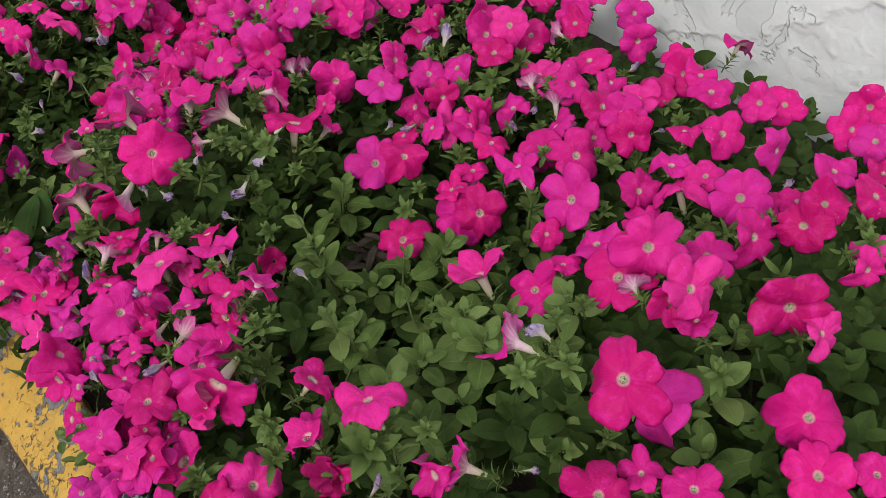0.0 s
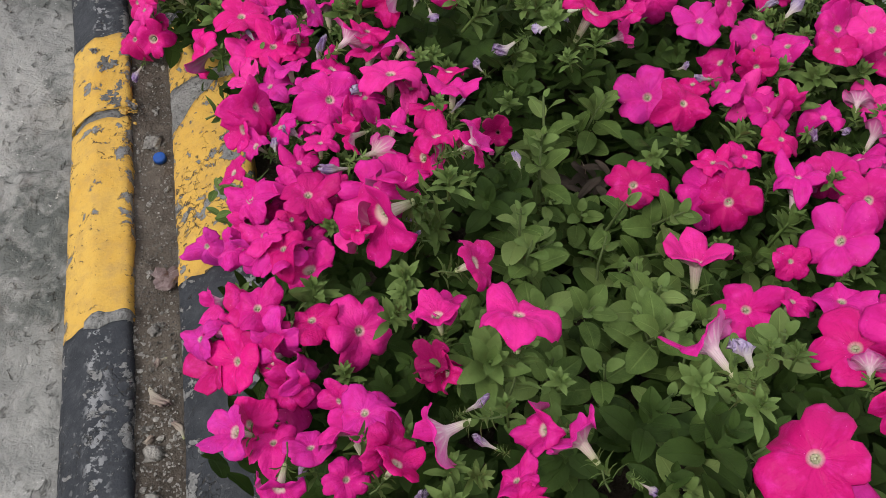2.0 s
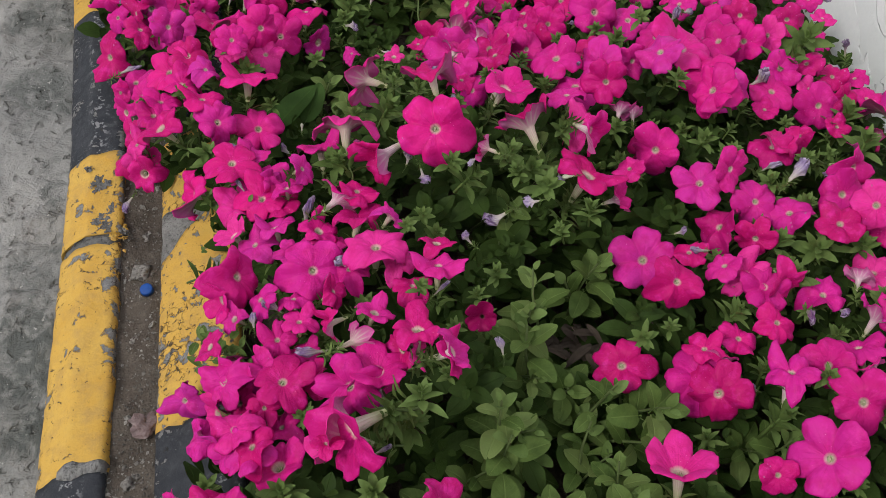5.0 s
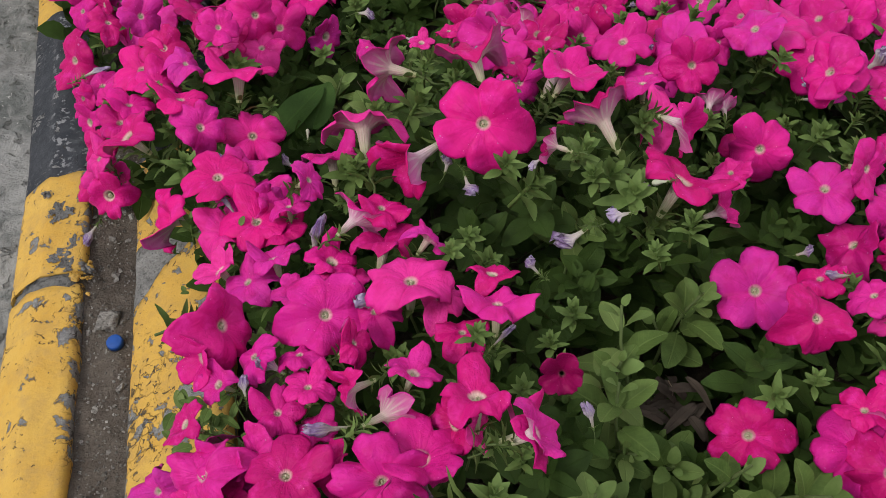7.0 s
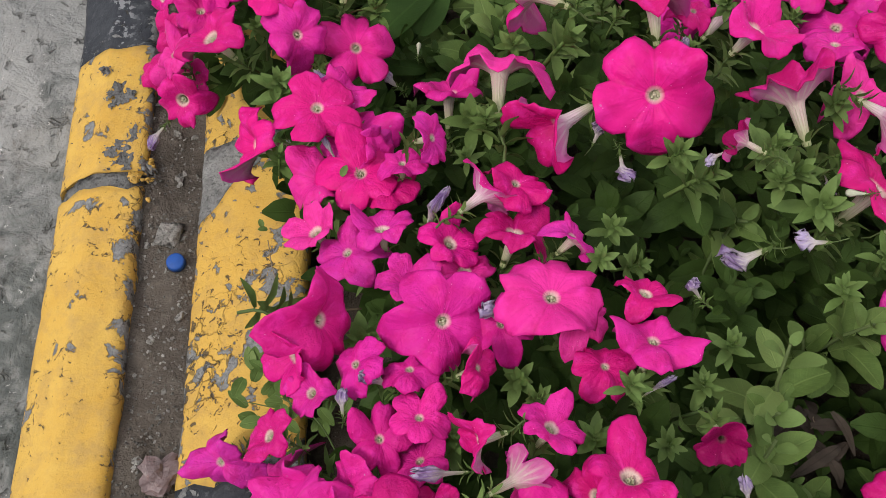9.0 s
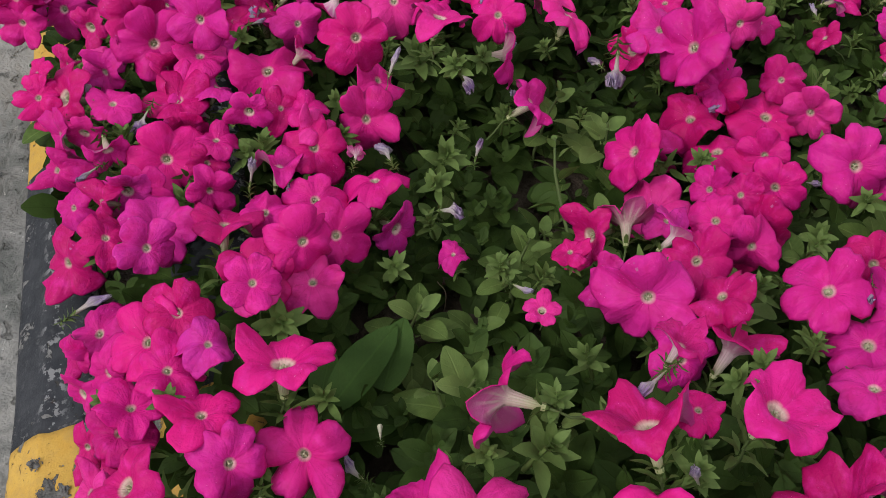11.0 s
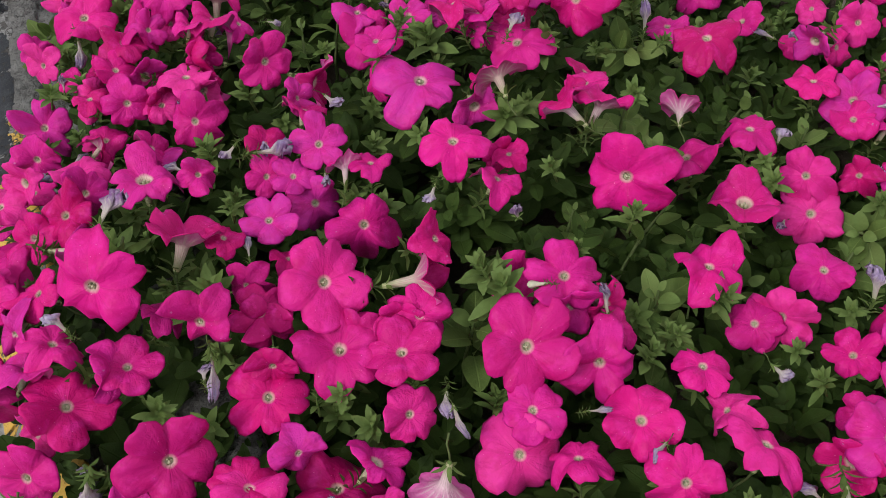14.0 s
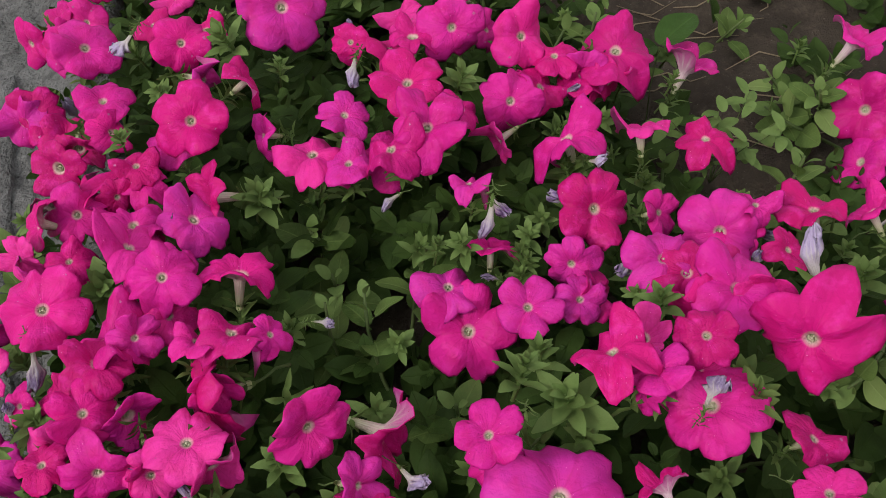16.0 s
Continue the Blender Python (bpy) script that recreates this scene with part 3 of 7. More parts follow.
def skinned(name, front, uv, rows, mats, around):
    """Closes rings of points into a front skin and a back skin a little behind it."""
    fa = [(j * around + k, j * around + (k + 1) % around, (j + 1) * around + (k + 1) % around, (j + 1) * around + k) for j in range(rows - 1) for k in range(around)]
    fv, q = np.array(front), np.array(fa)
    c = np.cross(fv[q[:, 2]] - fv[q[:, 0]], fv[q[:, 3]] - fv[q[:, 1]])
    nrm = np.zeros_like(fv)
    for i in range(4):
        np.add.at(nrm, q[:, i], c)
    nrm /= np.linalg.norm(nrm, axis=1)[:, None] + 1e-9
    total, last = rows * around, (rows - 1) * around
    fb = [tuple(total + i for i in reversed(f)) for f in fa]
    rim = [(last + k, last + (k + 1) % around, total + last + (k + 1) % around, total + last + k) for k in range(around)]
    sign = 1.0
    if nrm[(rows - 3) * around + 5][2] < 0:
        fa, fb, rim, sign = [f[::-1] for f in fa], [f[::-1] for f in fb], [f[::-1] for f in rim], -1.0
    return mesh_of(name, np.vstack([fv, fv - sign * nrm * 0.016]), fa + fb + rim, list(mats), [0] * len(fa) + [1] * len(fb) + [0] * len(rim), uv + uv)


def corolla(seed, cup, ruffle, fold=0.0, mats=None, squeeze=1.0, throat=0.40, saddle=0.04, recurve=0.1, around=40, cut=1.0):
    """A five-lobed trumpet of unit radius that faces +z: broad rounded lobes with a wavy rim, and its tube below."""
    rnd = random.Random(seed)
    prof = [(0.06, -0.90, 0.0), (0.085, -0.66, 0.09), (0.115, -0.44, 0.18), (0.14, -0.28, 0.25), (0.165, -0.20, 0.30), (0.20, -0.150, 0.345), (0.29, -0.105, 0.43),
            (0.42, -0.052, 0.54), (0.57, -0.008, 0.66), (0.72, 0.014, 0.77), (0.86, 0.006, 0.88), (0.95, -0.012, 0.96), (1.0, -0.035, 1.0)]
    ph = [rnd.uniform(0, 6.28) for _ in range(12)]
    cuts = [i + rnd.uniform(-0.07, 0.07) for i in range(5)]
    cuts.append(cuts[0] + 5)
    lobe = [rnd.uniform(-0.12, 0.07) for _ in range(5)]
    lift = [rnd.uniform(-0.66, 0.46) * ruffle for _ in range(5)]
    skew = [rnd.uniform(-0.13, 0.13) * ruffle for _ in range(5)]
    roll = [rnd.choice((0.0, 0.15, 0.3, 0.5, 0.7, -0.35)) * ruffle for _ in range(5)]
    dent = [rnd.choice((0.0, 0.0, 0.03, 0.06)) for _ in range(5)]
    notch, fold_at = cut * rnd.uniform(0.22, 0.40), rnd.uniform(0, 6.28)
    front, uv = [], []
    for r0, z, v in prof:
        limb = max(0.0, (r0 - 0.16) / 0.84)
        r = r0 * (1 - (1 - throat) * (1 - max(0.0, (v - 0.345) / 0.655) ** 0.5 if v > 0.345 else max(0.0, (v - 0.12) / 0.225)))
        for k in range(around):
            i, t = 5 * k // around, 5 * k / around % 1.0
            th = 0.4 * math.pi * (cuts[i] + t * (cuts[i + 1] - cuts[i]))
            near, full = min(t, 1 - t), math.sin(math.pi * t)
            edge = -notch * abs(2 * t - 1) ** 3.0 + lobe[i] * full - dent[i] * math.exp(-((t - 0.5) / 0.06) ** 2)
            edge += 0.014 * math.sin(11 * th + ph[1]) + 0.010 * math.sin(19 * th + ph[5]) + 0.03 * noise.noise(Vector((2.5 * math.cos(th), 2.5 * math.sin(th), seed * 3.1)))
            rr = r * (1 + limb ** 1.5 * edge) * (1 + (squeeze - 1) * limb)
            zz = z + (cup - 0.04) * limb ** 1.3 - recurve * limb ** 2.6 + saddle * limb ** 2 * math.cos(2 * th + ph[2])
            zz += limb ** 1.4 * (lift[i] * full + 0.13 * full ** 0.7) + limb ** 2 * skew[i] * math.sin(2 * math.pi * t)
            zz += ruffle * limb ** 3 * full ** 0.6 * 0.065 * math.sin(3 * math.pi * t + ph[3 + i])
            zz += ruffle * limb ** 5 * (0.034 * math.sin(13 * th + ph[9]) + 0.026 * math.sin(21 * th + ph[10]))
            zz -= 0.055 * limb ** 0.7 * math.exp(-(near / 0.06) ** 2) + 0.022 * limb * math.exp(-((t - 0.5) / 0.05) ** 2)
            zz += 0.10 * limb * noise.noise(Vector((2.0 * rr * math.cos(th), 2.4 * rr * math.sin(th), seed)))
            over = max(0.0, limb - 0.42)
            zz -= 0.95 * roll[i] * over ** 1.5 * full
            rr *= 1 - 0.22 * abs(roll[i]) * over * full
            if fold:
                da = (th - fold_at + math.pi) % (2 * math.pi) - math.pi
                bend = fold * limb ** 1.6 * math.exp(-(da / 0.6) ** 2)
                rr *= 1 - 0.55 * bend
                zz += 0.55 * bend
            front.append((rr * math.cos(th), rr * math.sin(th), zz))
            uv.append((k / around, v))
    return skinned("corolla", front, uv, len(prof), mats or (PETAL, PETAL_BACK), around)


def spent(seed, length, wide, around=22, mats=None):
    """A collapsed flower: a pale tube that runs out into a limp, twisted, pleated tassel."""
    rnd = random.Random(seed)
    twist, lean, ph = rnd.uniform(-2.5, 2.5), rnd.uniform(0.2, 0.7), rnd.uniform(0, 6.28)
    rows = [(0.06, -0.90, 0.0), (0.08, -0.64, 0.12), (0.10, -0.40, 0.22), (0.13, -0.18, 0.32), (0.9, 0.02, 0.44), (1.25, 0.18, 0.56), (1.15, 0.36, 0.68), (0.95, 0.52, 0.80), (1.0, 0.66, 0.90), (0.55, 0.76, 1.0)]
    front, uv = [], []
    for j, (r, z, v) in enumerate(rows):
        r = r if j < 4 else r * wide
        z = z if j < 4 else z * length
        soft = max(0.0, (j - 3) / 6)
        for k in range(around):
            th = 2 * math.pi * k / around
            a = th + twist * soft
            rr = r * (1 + soft ** 0.5 * (0.40 * math.cos(5 * th + ph) + 0.24 * math.sin(9 * th + 2 * ph) + 0.95 * noise.noise(Vector((2 * math.cos(th), 2 * math.sin(th), 3 * v + seed)))))
            front.append((rr * math.cos(a) * 1.25 + lean * soft ** 2 * 0.8, rr * math.sin(a) * 0.7, z + soft * 0.16 * math.sin(5 * th + ph) + soft * 0.30 * noise.noise(Vector((3 * math.cos(th), 3 * math.sin(th), seed)))))
            uv.append((k / around, v))
    return skinned("corolla", front, uv, len(rows), mats or (WILT, WILT), around)


def blade_uv(segs, across=2, petiole=0.0):
    m = across * 2 + 1
    uv = [(i / (m - 1), j / segs) for j in range(segs + 1) for i in range(m)]
    return uv + ([(0.5, 0.0)] * 3 if petiole else [])


def blade(length, width, fold, curl, segs, across=2, petiole=0.0):
    """An ovate leaf along +y with its face up: fold lifts the edges, curl bends the tip down."""
    verts, faces = [], []
    m = across * 2 + 1
    for j in range(segs + 1):
        s = j / segs
        w = width * max(0.03, math.sin(math.pi * (0.04 + 0.95 * s) ** 0.90)) ** 0.58
        for i in range(m):
            q = (i - across) / across
            verts.append((q * w * 0.5, petiole + s * length, fold * abs(q) * w * 0.5 - curl * length * s * s + 0.02 * length * math.sin(9 * s + 3 * q) * abs(q)))
    for j in range(segs):
        for i in range(m - 1):
            faces.append((j * m + i, j * m + i + 1, (j + 1) * m + i + 1, (j + 1) * m + i))
    if petiole:
        b = len(verts)
        verts += [(-0.03 * length, 0, 0), (0.03 * length, 0, 0), (0, 0, -0.04 * length)]
        faces += [(b, b + 1, across), (b + 1, b + 2, across), (b + 2, b, across)]
    return verts, faces


def tube(points, radii, sides=5):
    pts = [Vector(p) for p in points]
    verts, faces = [], []
    for j, p in enumerate(pts):
        d = (pts[min(j + 1, len(pts) - 1)] - pts[max(j - 1, 0)]).normalized()
        u = d.cross(Vector((0.3, 0.9, 0.2))).normalized()
        w = d.cross(u)
        for k in range(sides):
            a = 2 * math.pi * k / sides
            verts.append(tuple(p + radii[j] * (math.cos(a) * u + math.sin(a) * w)))
    for j in range(len(pts) - 1):
        for k in range(sides):
            faces.append((j * sides + k, j * sides + (k + 1) % sides, (j + 1) * sides + (k + 1) % sides, (j + 1) * sides + k))
    faces += [tuple(reversed(range(sides))), tuple((len(pts) - 1) * sides + k for k in range(sides))]
    return verts, faces


def joined(pieces):
    verts, faces = [], []
    for v, f in pieces:
        b = len(verts)
        verts += v
        faces += [tuple(b + i for i in q) for q in f]
    return verts, faces


def moved(piece, m):
    v, f = piece
    return [tuple(m @ Vector(p)) for p in v], f


OPEN = [corolla(s, c, r, fo, saddle=sa, recurve=re) for s, c, r, fo, sa, re in (
    (1, 0.04, 0.6, 0, 0.02, 0.05), (2, 0.00, 0.8, 0, 0.05, 0.10), (3, 0.06, 1.0, 0, 0.03, 0.16), (4, 0.10, 0.7, 0, 0.06, 0.12), (5, 0.0, 1.2, 0, 0.07, 0.12), (6, 0.02, 0.9, 0.4, 0.04, 0.1),
    (7, 0.03, 1.3, 0, 0.06, 0.15), (8, 0.14, 1.0, 0, 0.03, 0.20), (9, 0.05, 1.4, 0, 0.09, 0.10), (10, 0.0, 1.1, 0, 0.03, 0.20), (11, 0.08, 1.0, 0.3, 0.09, 0.16), (12, 0.06, 1.5, 0, 0.06, 0.16),
    (13, 0.02, 0.7, 0, 0.08, 0.14), (14, 0.09, 1.2, 0, 0.02, 0.24))]
SIDE = [corolla(s, c, r, fo, throat=0.86, saddle=sa, recurve=re) for s, c, r, fo, sa, re in (
    (21, 0.20, 0.7, 0, 0.04, 0.14), (22, 0.30, 0.9, 0.3, 0.05, 0.16), (23, 0.16, 0.9, 0, 0.06, 0.12), (24, 0.24, 0.8, 0, 0.05, 0.22), (25, 0.14, 1.0, 0, 0.07, 0.16), (26, 0.34, 0.8, 0, 0.05, 0.20), (27, 0.22, 1.1, 0, 0.08, 0.14))]
PALE = [corolla(s, c, r, fo, (PETAL, PALE_BACK), throat=0.90, saddle=sa, recurve=re, cut=0.8) for s, c, r, fo, sa, re in ((51, 0.52, 0.7, 0.2, 0.06, 0.26), (52, 0.62, 0.6, 0, 0.08, 0.34), (53, 0.45, 0.9, 0.3, 0.06, 0.22), (54, 0.56, 0.8, 0.4, 0.09, 0.28))]
PLAIN = [corolla(s, c, r, 0, saddle=0.05, recurve=re, around=25) for s, c, r, re in ((61, 0.04, 0.9, 0.1), (62, 0.0, 1.1, 0.15), (63, 0.08, 1.2, 0.2), (64, 0.03, 1.4, 0.12), (65, 0.12, 1.0, 0.2))]
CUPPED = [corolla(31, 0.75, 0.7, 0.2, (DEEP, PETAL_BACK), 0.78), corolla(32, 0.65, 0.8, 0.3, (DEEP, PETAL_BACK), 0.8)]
bud_v, bud_f = [], []
for j, (br, bz) in enumerate(((0.07, -0.9), (0.10, -0.6), (0.15, -0.3), (0.24, 0.0), (0.27, 0.2), (0.20, 0.38), (0.07, 0.46), (0.0, 0.47))):
    for k in range(15):
        a = 2 * math.pi * k / 15 + 0.25 * bz
        rr = br * (1 + 0.16 * math.cos(5 * a) * (bz > -0.4))
        bud_v.append((rr * math.cos(a), rr * math.sin(a), bz))
bud_f = [(j * 15 + k, j * 15 + (k + 1) % 15, (j + 1) * 15 + (k + 1) % 15, (j + 1) * 15 + k) for j in range(7) for k in range(15)]
BUDS = [mesh_of("bud", bud_v, bud_f, [BUD])]
WILTED = [spent(41, 1.0, 0.24), spent(42, 1.15, 0.19), spent(43, 0.8, 0.30), spent(44, 1.0, 0.17), spent(45, 0.6, 0.30), spent(46, 0.7, 0.26)]
sepals = []
for k in range(5):
    sepals.append(moved(blade(0.46, 0.13, 0.3, 0.3, 5, 1), pose(0, 0, -0.86, 0, 0, 72 * k) @ pose(0, 0.04, 0, 45)))
CALYX_ME = mesh_of("calyx", *joined(sepals + [tube([(0, 0, -0.98), (0, 0, -0.88), (0, 0, -0.76)], [0.04, 0.085, 0.085])]), [CALYX])
whorl = []
for k in range(9):
    whorl.append(moved(blade(0.50 + 0.06 * (k % 3), 0.17, 0.35, 0.3, 4, 1), pose(0.05, 0.04, -1.10 - 0.055 * k, 0, 0, 137.5 * k) @ pose(0, 0.02, 0, 50 - 4 * k)))
WHORL_ME = mesh_of("bract_whorl", *joined(whorl), [CALYX])
STALK_ME = [mesh_of("stalk", *tube([(0, 0, -0.96), (0.04 * s, 0.03, -1.15), (0.14 * s, 0.1, -1.4), (0.22 * s, 0.05, -1.7)], [0.03, 0.028, 0.03, 0.034]), [STEM]) for s in (1, -1)]
dots = [tube([(0.0, 0.0, -0.34), (0.006, 0.004, -0.19), (0.008, 0.006, -0.15), (0.008, 0.006, -0.12)], [0.012, 0.014, 0.030, 0.016])]
for k, (ax, ay, az) in enumerate(((0.045, 0.012, -0.15), (-0.030, 0.034, -0.17), (-0.014, -0.044, -0.14))):
    dots.append(tube([(0.5 * ax, 0.5 * ay, -0.32), (ax, ay, az - 0.035), (1.05 * ax, 1.05 * ay, az)], [0.008, 0.022, 0.014], 4))
# added pale disc that closes the throat, so its shaded depth stays light
plug = [((0.080 + 0.012 * (k % 2)) * math.cos(math.pi * k / 5), (0.080 + 0.012 * (k % 2)) * math.sin(math.pi * k / 5), -0.205) for k in range(10)] + [(0.0, 0.0, -0.26)]
dots.append((plug, [(k, (k + 1) % 10, 10) for k in range(10)]))
STAMEN_ME = mesh_of("pistil", *joined(dots), [ANTHER])

# ---- petunia plants: bases on a loose grid, each takes the flowers and shoots about it ----
PLANTS = []
rng = random.Random(5)
for j in range(14):
    for i in range(4):
        x = 0.42 + 0.30 * i + rng.uniform(-0.05, 0.05)
        y = -0.55 + 0.31 * j + rng.uniform(-0.06, 0.06)
        if x > 0.95 and y > 2.45:
            continue
        PLANTS.append(thing("petunia_plant", "bushy petunia plant with magenta trumpet flowers and soft green leaves", "petunia", (x, y, bed_z(x, y)), "petunias in the bed"))
BLOOMS = []


def nearest_plant(x, y):
    return min(PLANTS, key=lambda p: (p.location.x - x) ** 2 + (p.location.y - y) ** 2)


def bloom(x, y, z, round_deg, up_deg, cm, kind="open"):
    """One flower: the throat's place in metres, the way that it faces (round from +x, up from level), its width in cm."""
    r = random.Random(int(x * 7919 + y * 104729 + z * 1299709))
    plant = nearest_plant(x, y)
    a, e = radians(round_deg + r.gauss(0, 30 if x > 1.0 else 20 if y > 1.7 else 10)), radians(up_deg + r.gauss(0, 15 if x > 1.0 or y > 1.7 else 8))
    way = Vector((math.cos(e) * math.cos(a), math.cos(e) * math.sin(a), math.sin(e)))
    turn = way.to_track_quat("Z", "Y").to_matrix().to_4x4() @ pose(0, 0, 0, 0, 0, r.uniform(0, 360))
    s = cm / 190.0
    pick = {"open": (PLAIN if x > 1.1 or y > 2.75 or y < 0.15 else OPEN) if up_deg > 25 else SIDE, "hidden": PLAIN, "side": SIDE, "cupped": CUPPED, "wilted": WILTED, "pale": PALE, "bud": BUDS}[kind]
    if kind == "wilted":
        s *= 0.74
    m = Matrix.Translation(plant.location).inverted() @ Matrix.Translation((x, y, z)) @ turn @ Matrix.Diagonal((s * r.uniform(0.92, 1.06), s * r.uniform(0.92, 1.06), s * r.uniform(0.85, 1.2), 1))
    fl = child("flower", r.choice(pick), plant, m, {"open": "", "side": "", "hidden": "", "pale": "magenta flower with a pale lilac underside", "cupped": "dark half-closed magenta flower", "wilted": "shrivelled violet spent flower", "bud": "closed creamy white bud"}[kind])
    child("calyx", CALYX_ME, fl)
    child("stalk", r.choice(STALK_ME), fl)
    if r.random() < 0.75:
        child("bract_whorl", WHORL_ME, fl)
    if kind in ("open", "side", "pale", "hidden"):
        child("pistil", STAMEN_ME, fl)
    BLOOMS.append((x, y, z, s))


bloom(0.801, 0.111, 0.540, -137, 65, 5.0)
bloom(0.399, 0.371, 0.493, 127, 66, 8.3)
bloom(0.494, 0.319, 0.532, 96, 70, 5.8)
bloom(0.541, 0.306, 0.533, 172, 79, 7.3)
bloom(0.585, 0.346, 0.555, -48, -2, 3.2, "wilted")
bloom(0.614, 0.290, 0.534, -146, 62, 7.5)
bloom(0.665, 0.278, 0.522, 113, 65, 5.0)
bloom(0.677, 0.319, 0.636, 172, 68, 9.4)
bloom(0.678, 0.227, 0.539, 89, 81, 6.4)
bloom(0.739, 0.317, 0.510, 162, 68, 9.4)
bloom(0.765, 0.150, 0.538, -154, 64, 7.4)
bloom(0.810, 0.186, 0.543, -141, 62, 7.7)
bloom(0.830, 0.342, 0.597, -95, 44, 7.5)
bloom(0.840, 0.364, 0.543, -128, 13, 7.2)
bloom(0.843, 0.338, 0.531, 115, 59, 5.1)
bloom(0.908, 0.266, 0.544, -157, 33, 9.0)
bloom(0.912, 0.227, 0.535, -80, 38, 5.0)
bloom(1.006, 0.359, 0.503, -114, 47, 7.3)
bloom(1.017, 0.232, 0.533, -95, 43, 5.5)
bloom(1.056, 0.329, 0.502, -133, 49, 7.4)
bloom(1.150, 0.341, 0.453, 179, 66, 7.2)
bloom(1.206, 0.297, 0.453, -139, 48, 7.3)
bloom(1.241, 0.368, 0.426, -122, 44, 6.9)
bloom(1.332, 0.357, 0.418, 179, 61, 6.3)
bloom(0.282, 0.558, 0.361, -148, 36, 6.2)
bloom(0.297, 0.392, 0.455, -167, 43, 5.0)
bloom(0.302, 0.459, 0.417, -119, 18, 5.5)
bloom(0.305, 0.537, 0.358, 97, 71, 5.9)
bloom(0.312, 0.615, 0.385, -165, 15, 7.7, "side")
bloom(0.330, 0.599, 0.313, -88, 59, 7.0)
bloom(0.333, 0.503, 0.360, -135, -19, 4.8, "wilted")
bloom(0.349, 0.584, 0.396, -32, 30, 4.9)
bloom(0.363, 0.446, 0.450, -92, 64, 4.9)
bloom(0.371, 0.539, 0.413, -164, 37, 4.9)
bloom(0.378, 0.501, 0.434, 86, 59, 6.7, "side")
bloom(0.402, 0.452, 0.480, -55, 39, 5.7)
bloom(0.412, 0.619, 0.400, -72, 52, 8.7)
bloom(0.439, 0.434, 0.537, -174, -36, 5.8, "pale")
bloom(0.465, 0.522, 0.470, -64, 5, 4.7, "side")
bloom(0.479, 0.459, 0.521, 19, 21, 3.5, "wilted")
bloom(0.486, 0.603, 0.450, 97, 47, 5.7, "side")
bloom(0.492, 0.391, 0.518, 123, 53, 5.0)
bloom(0.537, 0.533, 0.542, 78, 70, 8.3)
bloom(0.652, 0.430, 0.613, 112, 22, 5.7, "pale")
bloom(0.679, 0.417, 0.614, 98, 26, 5.2, "wilted")
bloom(0.826, 0.552, 0.414, -156, 63, 7.8)
bloom(0.832, 0.413, 0.537, 61, 2, 4.1, "pale")
bloom(0.839, 0.440, 0.524, 168, 52, 9.2)
bloom(0.862, 0.417, 0.572, -149, 43, 9.2)
bloom(0.941, 0.387, 0.510, 174, 78, 7.2)
bloom(0.957, 0.602, 0.439, -175, 47, 9.5)
bloom(1.079, 0.512, 0.426, 45, 58, 8.4)
bloom(1.091, 0.427, 0.453, -168, 66, 9.6)
bloom(1.109, 0.543, 0.427, 162, 82, 6.3)
bloom(1.115, 0.617, 0.431, -134, 43, 6.9)
bloom(1.124, 0.497, 0.423, -164, 67, 6.2)
bloom(1.216, 0.527, 0.417, -114, 43, 7.4)
bloom(1.221, 0.443, 0.428, -138, 45, 6.7)
bloom(1.290, 0.596, 0.409, -161, 62, 6.8)
bloom(1.297, 0.521, 0.423, -163, 55, 6.7)
bloom(1.324, 0.493, 0.415, -170, 61, 6.6)
bloom(1.332, 0.391, 0.419, -111, 39, 6.4)
bloom(1.390, 0.396, 0.418, -179, 60, 7.3)
bloom(0.255, 0.656, 0.329, 177, 30, 7.9, "side")
bloom(0.272, 0.692, 0.385, -154, 5, 4.6, "pale")
bloom(0.275, 0.661, 0.374, 99, 11, 2.5, "pale")
bloom(0.304, 0.757, 0.380, -139, 21, 5.7)
bloom(0.311, 0.661, 0.416, -143, 76, 6.6)
bloom(0.344, 0.733, 0.401, 155, 76, 6.2)
bloom(0.445, 0.703, 0.481, -163, 20, 9.7)
bloom(0.568, 0.762, 0.501, 1, 25, 5.4)
bloom(0.630, 0.850, 0.415, -116, 42, 5.0, "cupped")
bloom(0.807, 0.634, 0.399, 83, 58, 9.0, "side")
bloom(0.811, 0.798, 0.336, -144, 55, 8.1)
bloom(0.895, 0.758, 0.355, -152, 52, 9.4)
bloom(0.906, 0.726, 0.364, -132, 43, 8.8)
bloom(0.907, 0.787, 0.375, 114, 62, 5.4)
bloom(1.021, 0.808, 0.373, -132, 66, 6.1)
bloom(1.031, 0.866, 0.368, -129, 65, 7.1)
bloom(1.058, 0.670, 0.403, -142, 39, 9.1)
bloom(1.059, 0.861, 0.371, -120, 9, 6.8)
bloom(1.118, 0.850, 0.354, 180, 67, 7.0)
bloom(1.170, 0.675, 0.403, -155, 72, 7.7)
bloom(1.175, 0.712, 0.395, -103, 56, 8.8)
bloom(1.202, 0.792, 0.379, -102, 53, 7.6)
bloom(1.215, 0.677, 0.402, 172, 75, 7.2)
bloom(1.246, 0.667, 0.401, -155, 62, 6.9)
bloom(1.269, 0.815, 0.374, -170, 59, 7.8)
bloom(1.306, 0.657, 0.400, -163, 69, 7.1)
bloom(1.308, 0.629, 0.413, -158, 59, 6.1)
bloom(1.345, 0.694, 0.391, -175, 77, 5.5)
bloom(1.345, 0.771, 0.382, -122, 36, 6.6)
bloom(1.420, 0.832, 0.369, -156, 55, 6.4)
bloom(1.426, 0.632, 0.399, 54, 65, 6.3)
bloom(0.451, 1.121, 0.402, -20, 51, 5.4)
